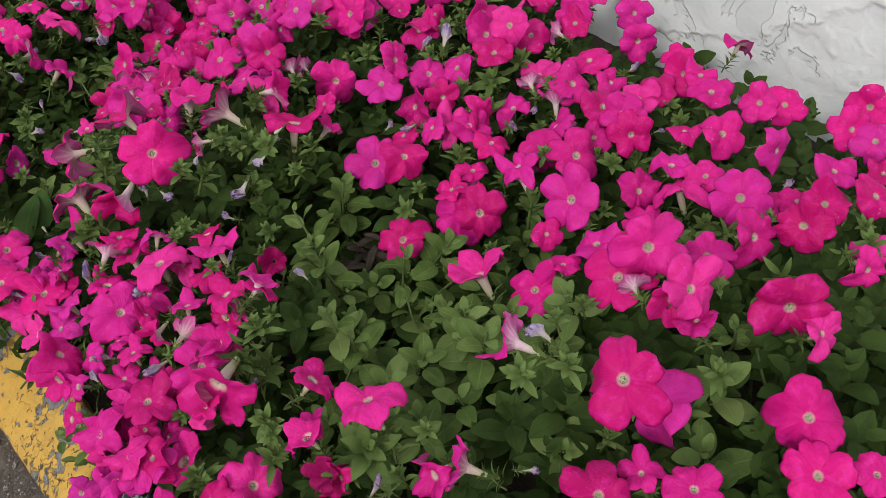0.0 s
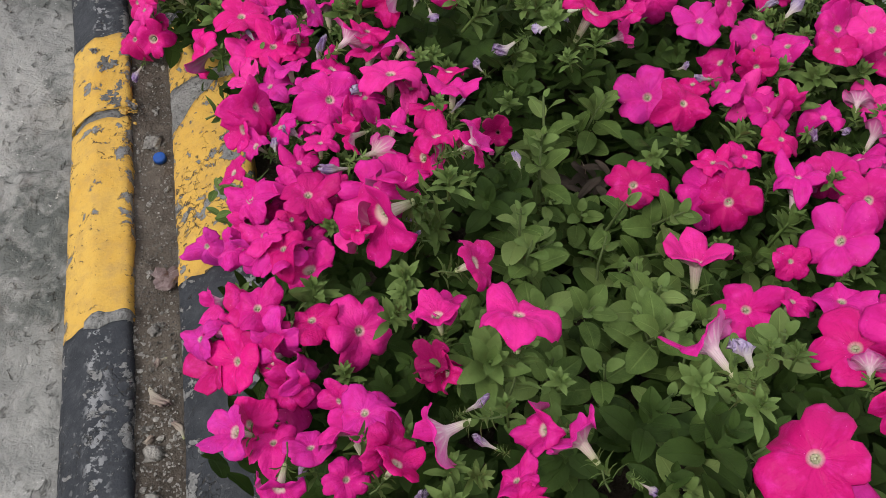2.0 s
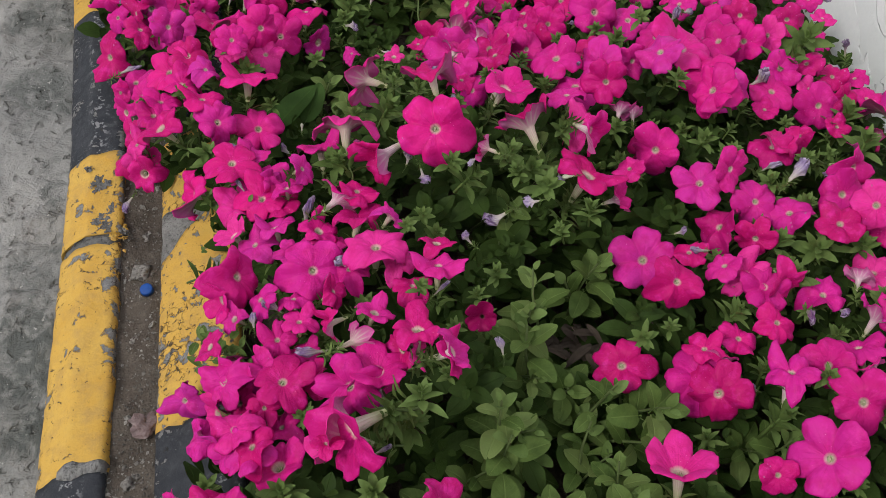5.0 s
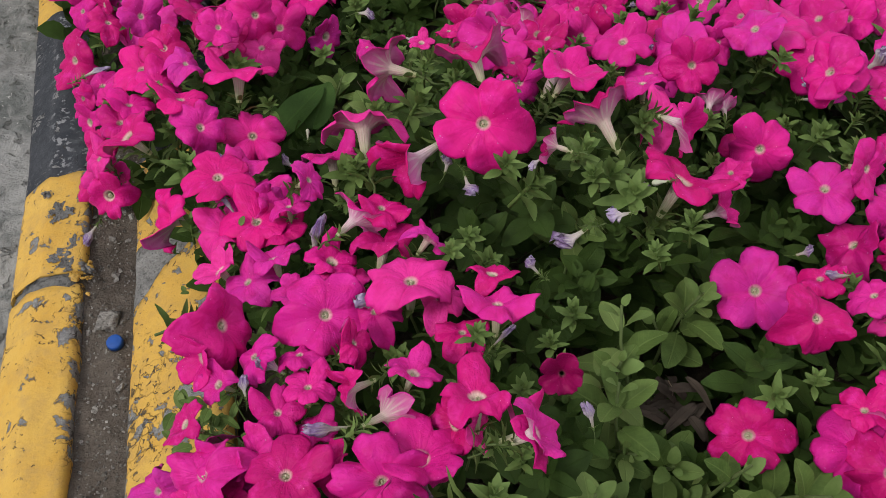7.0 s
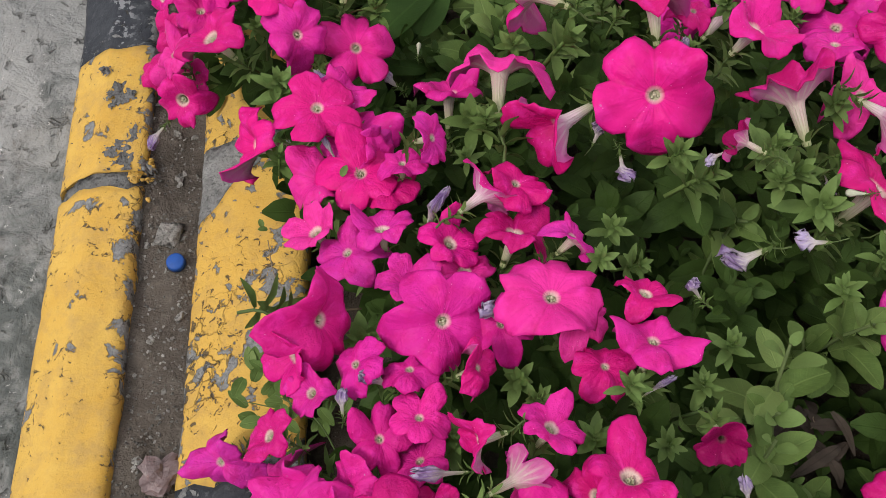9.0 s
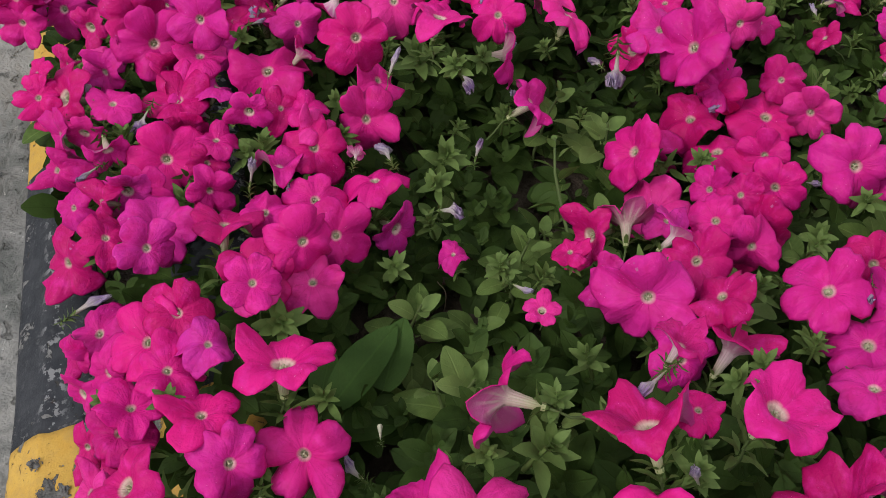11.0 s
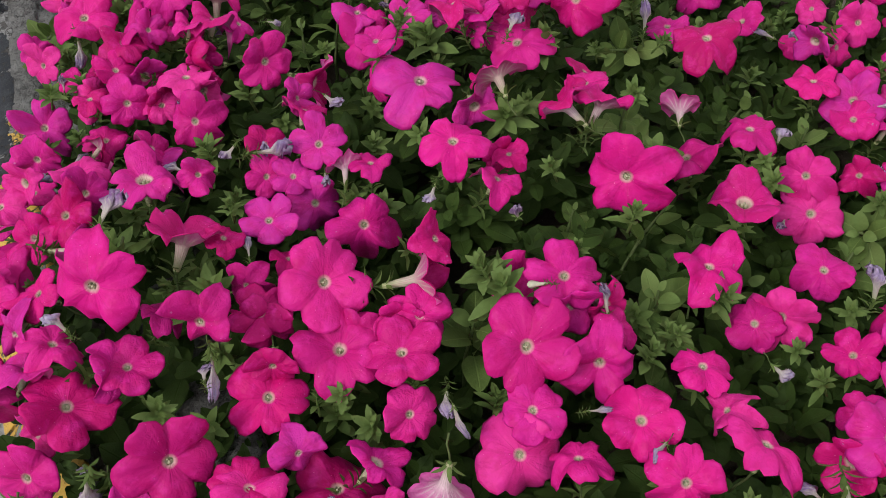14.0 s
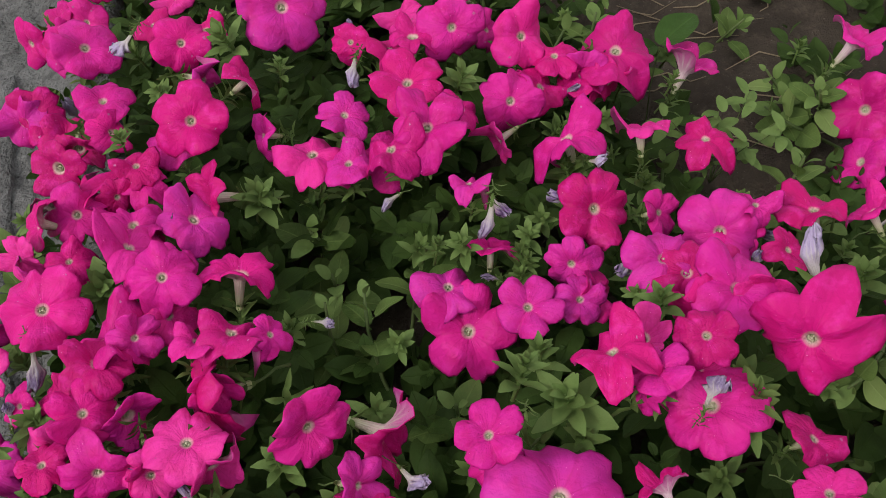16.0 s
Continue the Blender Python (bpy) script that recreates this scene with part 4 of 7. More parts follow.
bloom(0.606, 1.085, 0.403, -87, -24, 3.5, "wilted")
bloom(0.667, 1.070, 0.443, -167, -31, 3.3, "wilted")
bloom(0.683, 0.992, 0.414, -170, -30, 6.6, "wilted")
bloom(0.683, 1.070, 0.464, 136, 2, 4.6, "cupped")
bloom(0.726, 0.990, 0.444, 162, -26, 3.5, "wilted")
bloom(0.796, 1.048, 0.416, 161, -28, 2.3, "bud")
bloom(0.839, 1.065, 0.402, 27, 67, 9.8, "side")
bloom(0.854, 1.121, 0.419, -49, 16, 6.7, "pale")
bloom(0.877, 1.036, 0.369, -6, 46, 4.8, "pale")
bloom(0.902, 0.876, 0.392, -105, 55, 7.8)
bloom(0.907, 0.967, 0.313, -129, 62, 9.5)
bloom(0.982, 0.902, 0.377, 151, 66, 5.6)
bloom(1.005, 1.046, 0.376, -158, 58, 7.8)
bloom(1.015, 0.888, 0.368, -102, 59, 7.0)
bloom(1.021, 0.989, 0.343, -169, 61, 7.7)
bloom(1.042, 1.038, 0.405, -140, 38, 7.0)
bloom(1.043, 0.935, 0.376, -166, 31, 6.6)
bloom(1.079, 1.004, 0.369, -102, 53, 6.9)
bloom(1.121, 0.982, 0.367, -169, 67, 7.3)
bloom(1.153, 1.106, 0.367, -164, 56, 6.8)
bloom(1.164, 0.932, 0.398, 163, 69, 7.1)
bloom(1.211, 0.938, 0.421, -136, 57, 7.5)
bloom(1.213, 0.878, 0.346, 156, 68, 7.6)
bloom(1.214, 0.998, 0.371, -133, 59, 7.8)
bloom(1.262, 0.936, 0.371, -138, 60, 6.8)
bloom(1.265, 1.045, 0.368, -133, 58, 8.1)
bloom(1.294, 1.007, 0.365, 167, 67, 8.5)
bloom(1.333, 0.897, 0.371, -150, 56, 6.4)
bloom(1.351, 0.914, 0.377, -142, 46, 6.9)
bloom(1.364, 0.998, 0.366, -103, 46, 6.6)
bloom(1.424, 0.933, 0.368, -151, 54, 6.7)
bloom(1.473, 0.941, 0.366, -152, 54, 5.8)
bloom(0.188, 1.273, 0.185, -134, -15, 3.8, "wilted")
bloom(0.217, 1.308, 0.281, -169, 56, 5.5)
bloom(0.223, 1.268, 0.254, -118, 14, 6.6)
bloom(0.257, 1.288, 0.332, 162, 53, 7.5, "side")
bloom(0.260, 1.368, 0.309, 59, 77, 6.4)
bloom(0.293, 1.192, 0.284, -169, 13, 8.0, "side")
bloom(0.324, 1.337, 0.339, 71, 78, 7.2)
bloom(0.344, 1.289, 0.331, -48, 58, 7.6)
bloom(0.357, 1.195, 0.346, -84, 77, 8.1)
bloom(0.391, 1.178, 0.324, -65, 58, 8.0)
bloom(0.394, 1.375, 0.334, 87, 44, 9.1, "side")
bloom(0.399, 1.298, 0.300, -95, 67, 8.3)
bloom(0.468, 1.322, 0.271, 72, 55, 1.7, "bud")
bloom(0.487, 1.239, 0.310, 90, 44, 7.8, "side")
bloom(0.518, 1.202, 0.395, 89, 37, 9.1, "side")
bloom(0.555, 1.278, 0.403, 156, 12, 8.3, "side")
bloom(0.557, 1.131, 0.398, -172, -12, 8.2, "pale")
bloom(0.619, 1.365, 0.364, 115, 68, 3.6, "side")
bloom(0.638, 1.214, 0.466, 93, 40, 8.0, "side")
bloom(0.665, 1.175, 0.447, 113, 59, 3.0, "wilted")
bloom(0.687, 1.270, 0.455, 48, 60, 4.3, "pale")
bloom(0.712, 1.356, 0.368, -122, 45, 8.6)
bloom(0.755, 1.219, 0.425, 21, 57, 7.6, "pale")
bloom(0.763, 1.142, 0.428, 110, 37, 8.9, "side")
bloom(0.776, 1.350, 0.368, 158, 68, 6.7)
bloom(0.862, 1.172, 0.389, 152, 61, 6.6)
bloom(0.879, 1.341, 0.359, -156, 63, 8.9)
bloom(0.898, 1.290, 0.346, -179, 65, 9.1)
bloom(0.921, 1.237, 0.397, -106, 43, 7.5)
bloom(0.940, 1.312, 0.364, -152, 28, 8.1)
bloom(0.972, 1.218, 0.341, 75, 28, 3.8, "pale")
bloom(0.973, 1.128, 0.356, -132, 40, 8.2)
bloom(1.003, 1.314, 0.360, -75, 40, 5.9)
bloom(1.032, 1.299, 0.394, -143, 54, 7.9)
bloom(1.067, 1.187, 0.414, -134, 34, 8.0)
bloom(1.069, 1.186, 0.413, -147, 50, 7.8)
bloom(1.108, 1.262, 0.368, -122, 44, 9.4)
bloom(1.130, 1.233, 0.362, -119, 57, 8.3)
bloom(1.176, 1.364, 0.348, -159, 59, 8.6)
bloom(1.226, 1.362, 0.343, -141, 56, 8.5)
bloom(1.233, 1.250, 0.334, -144, 55, 8.3)
bloom(1.262, 1.289, 0.343, -157, 52, 6.9)
bloom(1.297, 1.205, 0.334, -115, 41, 8.2)
bloom(1.320, 1.305, 0.336, -147, 55, 6.4)
bloom(1.455, 1.200, 0.336, 152, 67, 9.4)
bloom(0.156, 1.622, 0.176, -136, 35, 8.6)
bloom(0.185, 1.470, 0.233, -140, 41, 5.3)
bloom(0.192, 1.428, 0.227, -139, 15, 5.2, "side")
bloom(0.199, 1.533, 0.224, 20, 7, 5.0, "wilted")
bloom(0.228, 1.580, 0.272, -14, 75, 6.0)
bloom(0.273, 1.428, 0.310, -155, 72, 8.3)
bloom(0.278, 1.590, 0.261, -75, 65, 8.2)
bloom(0.279, 1.524, 0.317, -77, 53, 6.7)
bloom(0.306, 1.440, 0.330, -70, 76, 6.8)
bloom(0.333, 1.402, 0.335, -13, 69, 5.8)
bloom(0.350, 1.565, 0.291, 56, 66, 7.7)
bloom(0.373, 1.466, 0.307, -71, 87, 5.9)
bloom(0.376, 1.447, 0.349, -84, 55, 5.7)
bloom(0.379, 1.487, 0.307, -78, 70, 7.4)
bloom(0.380, 1.519, 0.284, -11, 84, 5.0)
bloom(0.389, 1.577, 0.278, -93, 66, 6.4)
bloom(0.426, 1.501, 0.321, -72, 37, 7.5)
bloom(0.428, 1.479, 0.287, -64, 80, 6.7)
bloom(0.443, 1.597, 0.263, -82, 82, 8.2)
bloom(0.458, 1.543, 0.267, -105, 67, 8.5)
bloom(0.511, 1.619, 0.260, 68, 68, 8.2)
bloom(0.528, 1.570, 0.220, -60, 23, 6.6)
bloom(0.582, 1.548, 0.274, -43, -5, 4.8, "wilted")
bloom(0.707, 1.483, 0.286, -163, 21, 7.1)
bloom(0.748, 1.486, 0.299, 68, 33, 6.8, "side")
bloom(0.754, 1.426, 0.313, 89, 61, 4.6)
bloom(0.786, 1.449, 0.316, 9, 50, 6.1, "pale")
bloom(0.790, 1.413, 0.324, -157, 58, 7.6)
bloom(0.799, 1.602, 0.263, 166, 42, 8.9)
bloom(0.812, 1.540, 0.231, -145, 56, 8.8)
bloom(0.839, 1.471, 0.298, -153, 55, 6.4)
bloom(0.858, 1.525, 0.276, -149, 53, 5.7)
bloom(0.890, 1.473, 0.269, -128, 41, 8.9)
bloom(0.922, 1.621, 0.221, 151, 73, 9.5)
bloom(0.930, 1.513, 0.279, -129, 58, 7.5)
bloom(1.012, 1.504, 0.305, -115, 46, 10.0)
bloom(1.076, 1.393, 0.340, -134, 58, 7.4)
bloom(1.078, 1.499, 0.288, -138, 55, 7.6)
bloom(1.257, 1.438, 0.331, -149, 51, 6.6)
bloom(1.278, 1.377, 0.337, -153, 51, 7.2)
bloom(0.152, 1.813, 0.285, -137, 54, 4.3)
bloom(0.166, 1.696, 0.251, -136, 34, 6.0)
bloom(0.176, 1.726, 0.271, -135, 33, 6.3)
bloom(0.178, 1.783, 0.273, -167, 41, 8.5, "side")
bloom(0.184, 1.644, 0.246, -157, 55, 5.6)
bloom(0.205, 1.676, 0.260, -149, -6, 4.5, "wilted")
bloom(0.218, 1.633, 0.262, -156, 56, 5.7)
bloom(0.230, 1.693, 0.271, -51, 2, 5.1)
bloom(0.237, 1.755, 0.284, 170, 78, 6.4)
bloom(0.265, 1.734, 0.268, -136, -19, 4.4, "wilted")
bloom(0.273, 1.871, 0.303, -81, 49, 9.2)
bloom(0.287, 1.833, 0.289, -89, 37, 9.4)
bloom(0.289, 1.684, 0.258, -80, 60, 9.1)
bloom(0.306, 1.765, 0.268, -53, 73, 8.0)
bloom(0.334, 1.670, 0.258, -38, 32, 5.2)
bloom(0.343, 1.820, 0.328, -87, 50, 8.2)
bloom(0.345, 1.696, 0.269, 49, 69, 5.3)
bloom(0.381, 1.635, 0.278, 70, 27, 4.5, "wilted")
bloom(0.409, 1.647, 0.269, 64, 57, 5.7, "side")
bloom(0.410, 1.775, 0.287, -94, 54, 9.6)
bloom(0.448, 1.720, 0.273, 50, 76, 6.0)
bloom(0.450, 1.668, 0.265, -100, 60, 8.1)
bloom(0.455, 1.851, 0.281, -98, 51, 6.5)
bloom(0.495, 1.653, 0.261, 70, 4, 2.5, "pale")
bloom(0.512, 1.723, 0.365, -78, 48, 8.3)
bloom(0.515, 1.711, 0.248, -85, 55, 8.4)
bloom(0.605, 1.735, 0.374, 51, 53, 7.1, "side")
bloom(0.634, 1.649, 0.244, 68, 31, 3.4, "wilted")
bloom(0.635, 1.726, 0.279, -70, -26, 4.6, "wilted")
bloom(0.687, 1.872, 0.292, -151, 85, 7.4)
bloom(0.689, 1.800, 0.305, -119, 49, 7.0)
bloom(0.693, 1.755, 0.281, -44, 26, 7.9, "side")
bloom(0.712, 1.694, 0.263, 13, 34, 8.0, "side")
bloom(0.768, 1.857, 0.278, 169, 34, 5.2)
bloom(0.786, 1.814, 0.283, 55, 78, 8.0)
bloom(0.826, 1.732, 0.248, -134, -40, 9.4, "wilted")
bloom(0.847, 1.872, 0.260, -71, -30, 4.8, "wilted")
bloom(0.891, 1.774, 0.277, -160, 70, 8.4)
bloom(0.905, 1.720, 0.294, -138, 46, 11.0)
bloom(0.912, 1.679, 0.215, 159, 75, 8.6)
bloom(1.008, 1.844, 0.229, -150, 61, 9.7)
bloom(1.023, 1.683, 0.193, -145, 47, 10.3)
bloom(1.043, 1.711, 0.224, -145, 45, 6.3)
bloom(1.045, 1.640, 0.236, -90, 45, 7.7)
bloom(0.097, 2.015, 0.260, -122, 36, 5.8)
bloom(0.106, 2.008, 0.247, -131, 51, 7.2)
bloom(0.110, 1.974, 0.260, -123, 37, 7.0)
bloom(0.140, 2.061, 0.248, -105, 50, 7.7)
bloom(0.157, 1.993, 0.223, -117, 52, 8.3)
bloom(0.194, 2.023, 0.248, -113, -40, 6.5, "wilted")
bloom(0.204, 2.094, 0.295, -52, 63, 9.0)
bloom(0.266, 2.105, 0.308, -33, 71, 6.7)
bloom(0.283, 1.996, 0.299, -83, 44, 9.3)
bloom(0.333, 2.062, 0.319, 70, 21, 3.4, "wilted")
bloom(0.338, 2.065, 0.300, -115, -45, 5.4, "wilted")
bloom(0.341, 1.958, 0.280, 13, 76, 7.7)
bloom(0.343, 2.088, 0.355, -88, 39, 7.9)
bloom(0.380, 2.031, 0.289, -80, 60, 7.9)
bloom(0.397, 2.113, 0.307, -163, 53, 6.4)
bloom(0.403, 1.919, 0.239, 99, 40, 5.1, "wilted")
bloom(0.412, 1.947, 0.232, -68, 74, 9.0)
bloom(0.459, 2.055, 0.291, -28, 81, 9.9)
bloom(0.468, 2.117, 0.314, -91, 53, 9.7)
bloom(0.499, 1.969, 0.271, -100, 46, 6.5)
bloom(0.501, 1.892, 0.264, -118, -62, 7.1, "pale")
bloom(0.512, 2.023, 0.298, -14, 75, 7.8)
bloom(0.536, 1.940, 0.282, -112, -43, 4.3, "wilted")
bloom(0.542, 2.051, 0.301, -115, 65, 6.8)
bloom(0.559, 2.086, 0.307, -40, 14, 7.3, "side")
bloom(0.578, 1.895, 0.262, -107, 48, 8.5)
bloom(0.582, 2.098, 0.348, -16, 44, 5.8)
bloom(0.603, 1.923, 0.287, 55, 84, 6.9)
bloom(0.620, 1.971, 0.313, -109, 43, 9.9)
bloom(0.649, 2.021, 0.332, 151, -7, 2.6, "bud")
bloom(0.679, 2.018, 0.334, -111, 70, 7.7)
bloom(0.680, 1.938, 0.286, -114, 44, 8.4)
bloom(0.713, 1.994, 0.309, 69, 49, 4.9, "wilted")
bloom(0.719, 1.991, 0.286, -66, 26, 6.4, "side")
bloom(0.768, 1.899, 0.294, 117, 73, 6.5)
bloom(0.770, 2.075, 0.372, -138, 53, 9.2)
bloom(0.848, 2.007, 0.273, -143, 85, 8.0)
bloom(0.871, 1.944, 0.232, -156, 57, 6.2)
bloom(0.899, 1.938, 0.231, -127, 43, 8.1)
bloom(0.933, 2.069, 0.263, 71, 58, 8.0, "side")
bloom(1.018, 1.936, 0.233, 73, 47, 6.2, "wilted")
bloom(1.022, 2.049, 0.217, -128, 38, 8.4)
bloom(1.029, 2.085, 0.244, -161, 65, 7.1)
bloom(1.099, 2.071, 0.226, -166, 63, 5.3)
bloom(1.140, 1.934, 0.211, -172, 68, 7.6)
bloom(1.179, 2.010, 0.207, -136, 37, 9.6)
bloom(1.186, 1.917, 0.209, 174, 70, 7.2)
bloom(0.114, 2.137, 0.287, -111, 34, 6.1)
bloom(0.119, 2.334, 0.304, -155, 59, 5.0)
bloom(0.120, 2.305, 0.306, -127, 53, 5.0)
bloom(0.148, 2.236, 0.312, -115, 40, 7.0)
bloom(0.160, 2.282, 0.303, 0, 88, 8.4)
bloom(0.172, 2.357, 0.311, -143, 52, 6.8)
bloom(0.197, 2.219, 0.317, 175, 74, 6.0)
bloom(0.207, 2.156, 0.315, -5, 70, 6.5)
bloom(0.242, 2.290, 0.336, -145, 53, 6.7)
bloom(0.261, 2.151, 0.376, -83, 36, 10.1)
bloom(0.263, 2.362, 0.321, -141, 86, 6.6)
bloom(0.293, 2.247, 0.372, 61, 31, 6.3, "wilted")
bloom(0.329, 2.309, 0.336, 48, 61, 7.8, "side")
bloom(0.353, 2.199, 0.348, 60, 50, 8.8, "side")
bloom(0.384, 2.279, 0.344, -88, 52, 4.8)
bloom(0.396, 2.372, 0.329, -90, 48, 6.8)
bloom(0.420, 2.307, 0.331, -148, -25, 3.7, "wilted")
bloom(0.436, 2.211, 0.320, 39, 75, 6.2)
bloom(0.469, 2.297, 0.324, -8, -1, 6.3, "wilted")
bloom(0.491, 2.238, 0.288, -100, 56, 6.6)
bloom(0.515, 2.286, 0.326, -102, 52, 6.3)
bloom(0.518, 2.360, 0.314, 63, 50, 5.5, "side")
bloom(0.528, 2.181, 0.300, -106, 58, 7.4)
bloom(0.534, 2.256, 0.312, 65, 42, 4.6, "pale")
bloom(0.561, 2.246, 0.319, 40, 84, 5.4)
bloom(0.595, 2.148, 0.350, -122, -33, 3.4, "wilted")
bloom(0.607, 2.346, 0.337, -160, 38, 6.3)
bloom(0.611, 2.351, 0.387, -107, 68, 5.1)
bloom(0.629, 2.347, 0.380, -146, -18, 4.0, "wilted")
bloom(0.632, 2.178, 0.389, -94, 51, 8.0)
bloom(0.645, 2.303, 0.360, -56, 90, 10.1)
bloom(0.710, 2.246, 0.387, 69, 56, 6.6, "side")
bloom(0.716, 2.290, 0.339, 85, 26, 3.7, "pale")
bloom(0.738, 2.359, 0.378, 83, 70, 5.3)
bloom(0.774, 2.332, 0.342, -122, 45, 7.9)
bloom(0.781, 2.367, 0.384, 51, 85, 5.0)
bloom(0.823, 2.250, 0.329, 98, 67, 5.3)
bloom(0.850, 2.340, 0.369, -127, 42, 8.8)
bloom(0.918, 2.165, 0.248, 171, 75, 8.9)
bloom(0.940, 2.219, 0.263, 43, 21, 5.3, "pale")
bloom(0.972, 2.364, 0.285, 70, 46, 5.7, "wilted")
bloom(0.998, 2.159, 0.268, -85, 76, 7.0)
bloom(1.009, 2.284, 0.303, 170, 79, 8.0)
bloom(1.109, 2.342, 0.248, -140, 40, 6.3)
bloom(1.126, 2.208, 0.251, 106, 70, 6.9)
bloom(1.144, 2.144, 0.233, -161, 61, 6.2)
bloom(1.160, 2.168, 0.238, -179, 71, 8.3)
bloom(1.165, 2.263, 0.251, -170, 10, 5.8)
bloom(1.256, 2.283, 0.237, -156, 56, 6.7)
bloom(0.218, 2.523, 0.254, -102, 51, 7.3)
bloom(0.239, 2.588, 0.292, -138, 30, 5.7)
bloom(0.290, 2.478, 0.316, -138, 64, 5.0)
bloom(0.292, 2.566, 0.311, -90, -49, 4.7, "wilted")
bloom(0.310, 2.604, 0.335, -84, 39, 7.6)
bloom(0.329, 2.455, 0.309, -84, 45, 6.5)
bloom(0.329, 2.504, 0.324, -33, 72, 6.0)
bloom(0.348, 2.539, 0.334, -5, 68, 6.5)
bloom(0.357, 2.562, 0.328, 23, 70, 7.5)
bloom(0.366, 2.442, 0.305, -59, 61, 5.4)
bloom(0.405, 2.447, 0.334, 24, 69, 7.0)
bloom(0.412, 2.490, 0.310, -154, 28, 9.0)
bloom(0.414, 2.587, 0.350, -74, 52, 6.7)
bloom(0.459, 2.519, 0.347, 28, 71, 6.9)
bloom(0.473, 2.590, 0.321, 51, 62, 7.1, "side")
bloom(0.496, 2.417, 0.344, -68, 35, 7.0)
bloom(0.528, 2.518, 0.313, 3, 0, 3.3, "wilted")
bloom(0.550, 2.414, 0.292, -24, 28, 7.0, "side")
bloom(0.639, 2.530, 0.288, 161, 86, 6.9)
bloom(0.642, 2.492, 0.266, 34, 75, 8.6)
bloom(0.689, 2.558, 0.280, 66, 65, 5.9)
bloom(0.691, 2.565, 0.310, -96, -49, 5.0, "wilted")
bloom(0.691, 2.476, 0.304, -104, 81, 6.0)
bloom(0.705, 2.582, 0.302, -89, -34, 4.3, "wilted")
bloom(0.714, 2.382, 0.385, 90, 57, 6.1)
bloom(0.785, 2.617, 0.326, 124, 87, 7.4)
bloom(0.785, 2.547, 0.301, -120, 54, 7.5)
bloom(0.786, 2.480, 0.300, -159, -28, 4.1, "wilted")
bloom(0.820, 2.449, 0.321, -131, 57, 6.7)
bloom(0.840, 2.411, 0.344, -158, 72, 8.1)
bloom(0.842, 2.530, 0.288, -71, 47, 4.8)
bloom(0.873, 2.484, 0.301, -133, 54, 7.6)
bloom(0.915, 2.421, 0.324, 60, 34, 7.4, "wilted")
bloom(0.926, 2.601, 0.278, -60, 85, 6.2)
bloom(0.968, 2.486, 0.289, 119, 73, 6.8)
bloom(1.030, 2.478, 0.261, 83, 65, 5.4, "side")
bloom(1.090, 2.493, 0.195, -8, 34, 6.6, "wilted")
bloom(1.123, 2.585, 0.164, 121, 72, 7.1)
bloom(1.144, 2.486, 0.191, 180, 73, 7.7)
bloom(1.181, 2.443, 0.225, -154, 58, 6.6)
bloom(0.302, 2.726, 0.302, -161, 44, 6.0, "side")
bloom(0.377, 2.875, 0.289, -20, 68, 6.8)
bloom(0.391, 2.643, 0.335, 3, 70, 7.5)
bloom(0.459, 2.698, 0.296, 180, 46, 7.2, "side")
bloom(0.465, 2.759, 0.338, -83, 44, 7.9)
bloom(0.528, 2.820, 0.309, 7, 75, 6.0)
bloom(0.564, 2.714, 0.299, -63, 74, 8.1)
bloom(0.607, 2.743, 0.303, -30, 80, 5.8)
bloom(0.618, 2.634, 0.290, -143, -28, 3.4, "wilted")
bloom(0.628, 2.779, 0.319, -152, -31, 4.7, "wilted")
bloom(0.631, 2.659, 0.334, 165, 54, 6.4)
bloom(0.669, 2.664, 0.343, -85, 78, 7.9)
bloom(0.673, 2.742, 0.323, -9, 84, 7.4)
bloom(0.740, 2.801, 0.314, -103, 61, 6.9)
bloom(0.763, 2.695, 0.301, -111, 47, 6.3)
bloom(0.806, 2.773, 0.304, -113, 78, 7.5)
bloom(0.869, 2.628, 0.287, 94, 68, 6.3, "side")
bloom(0.895, 2.736, 0.285, -125, 64, 9.0)
bloom(0.981, 2.729, 0.230, 24, 54, 7.4, "pale")
bloom(1.146, 2.626, 0.193, -141, 45, 8.9)
bloom(1.161, 2.688, 0.235, -4, 51, 6.8, "pale")
bloom(0.367, 2.973, 0.280, -27, 67, 7.8)
bloom(0.413, 2.930, 0.302, -133, -37, 5.1, "wilted")
bloom(0.472, 2.905, 0.306, -84, 40, 6.9)
bloom(0.585, 2.908, 0.312, -93, 40, 10.3)
bloom(0.924, 0.532, 0.434, 125, 67, 7.0)
bloom(0.994, 0.731, 0.395, 75, 51, 6.5)
bloom(1.020, 0.520, 0.394, -100, 64, 7.0)
bloom(1.059, 0.558, 0.402, -82, 60, 6.5)
bloom(1.060, 0.738, 0.370, -140, 66, 7.0)
bloom(1.123, 0.689, 0.381, -169, 59, 6.1)
bloom(0.255, 0.917, 0.185, -152, 37, 6.6)
bloom(0.312, 0.835, 0.370, -147, 37, 5.0)
bloom(0.411, 1.138, 0.344, -26, 44, 5.0)
bloom(0.862, 1.239, 0.380, 118, 71, 7.0)
bloom(0.917, 1.095, 0.363, -164, 55, 5.0)
bloom(0.958, 0.947, 0.351, 146, 68, 5.9)
bloom(0.971, 0.803, 0.354, -103, 64, 6.0)
bloom(0.997, 1.173, 0.307, -117, 53, 7.0)
bloom(1.115, 0.763, 0.368, 148, 68, 7.0)
bloom(0.183, 1.386, 0.157, -151, 35, 7.0)
bloom(0.261, 1.648, 0.253, -114, 33, 6.8)
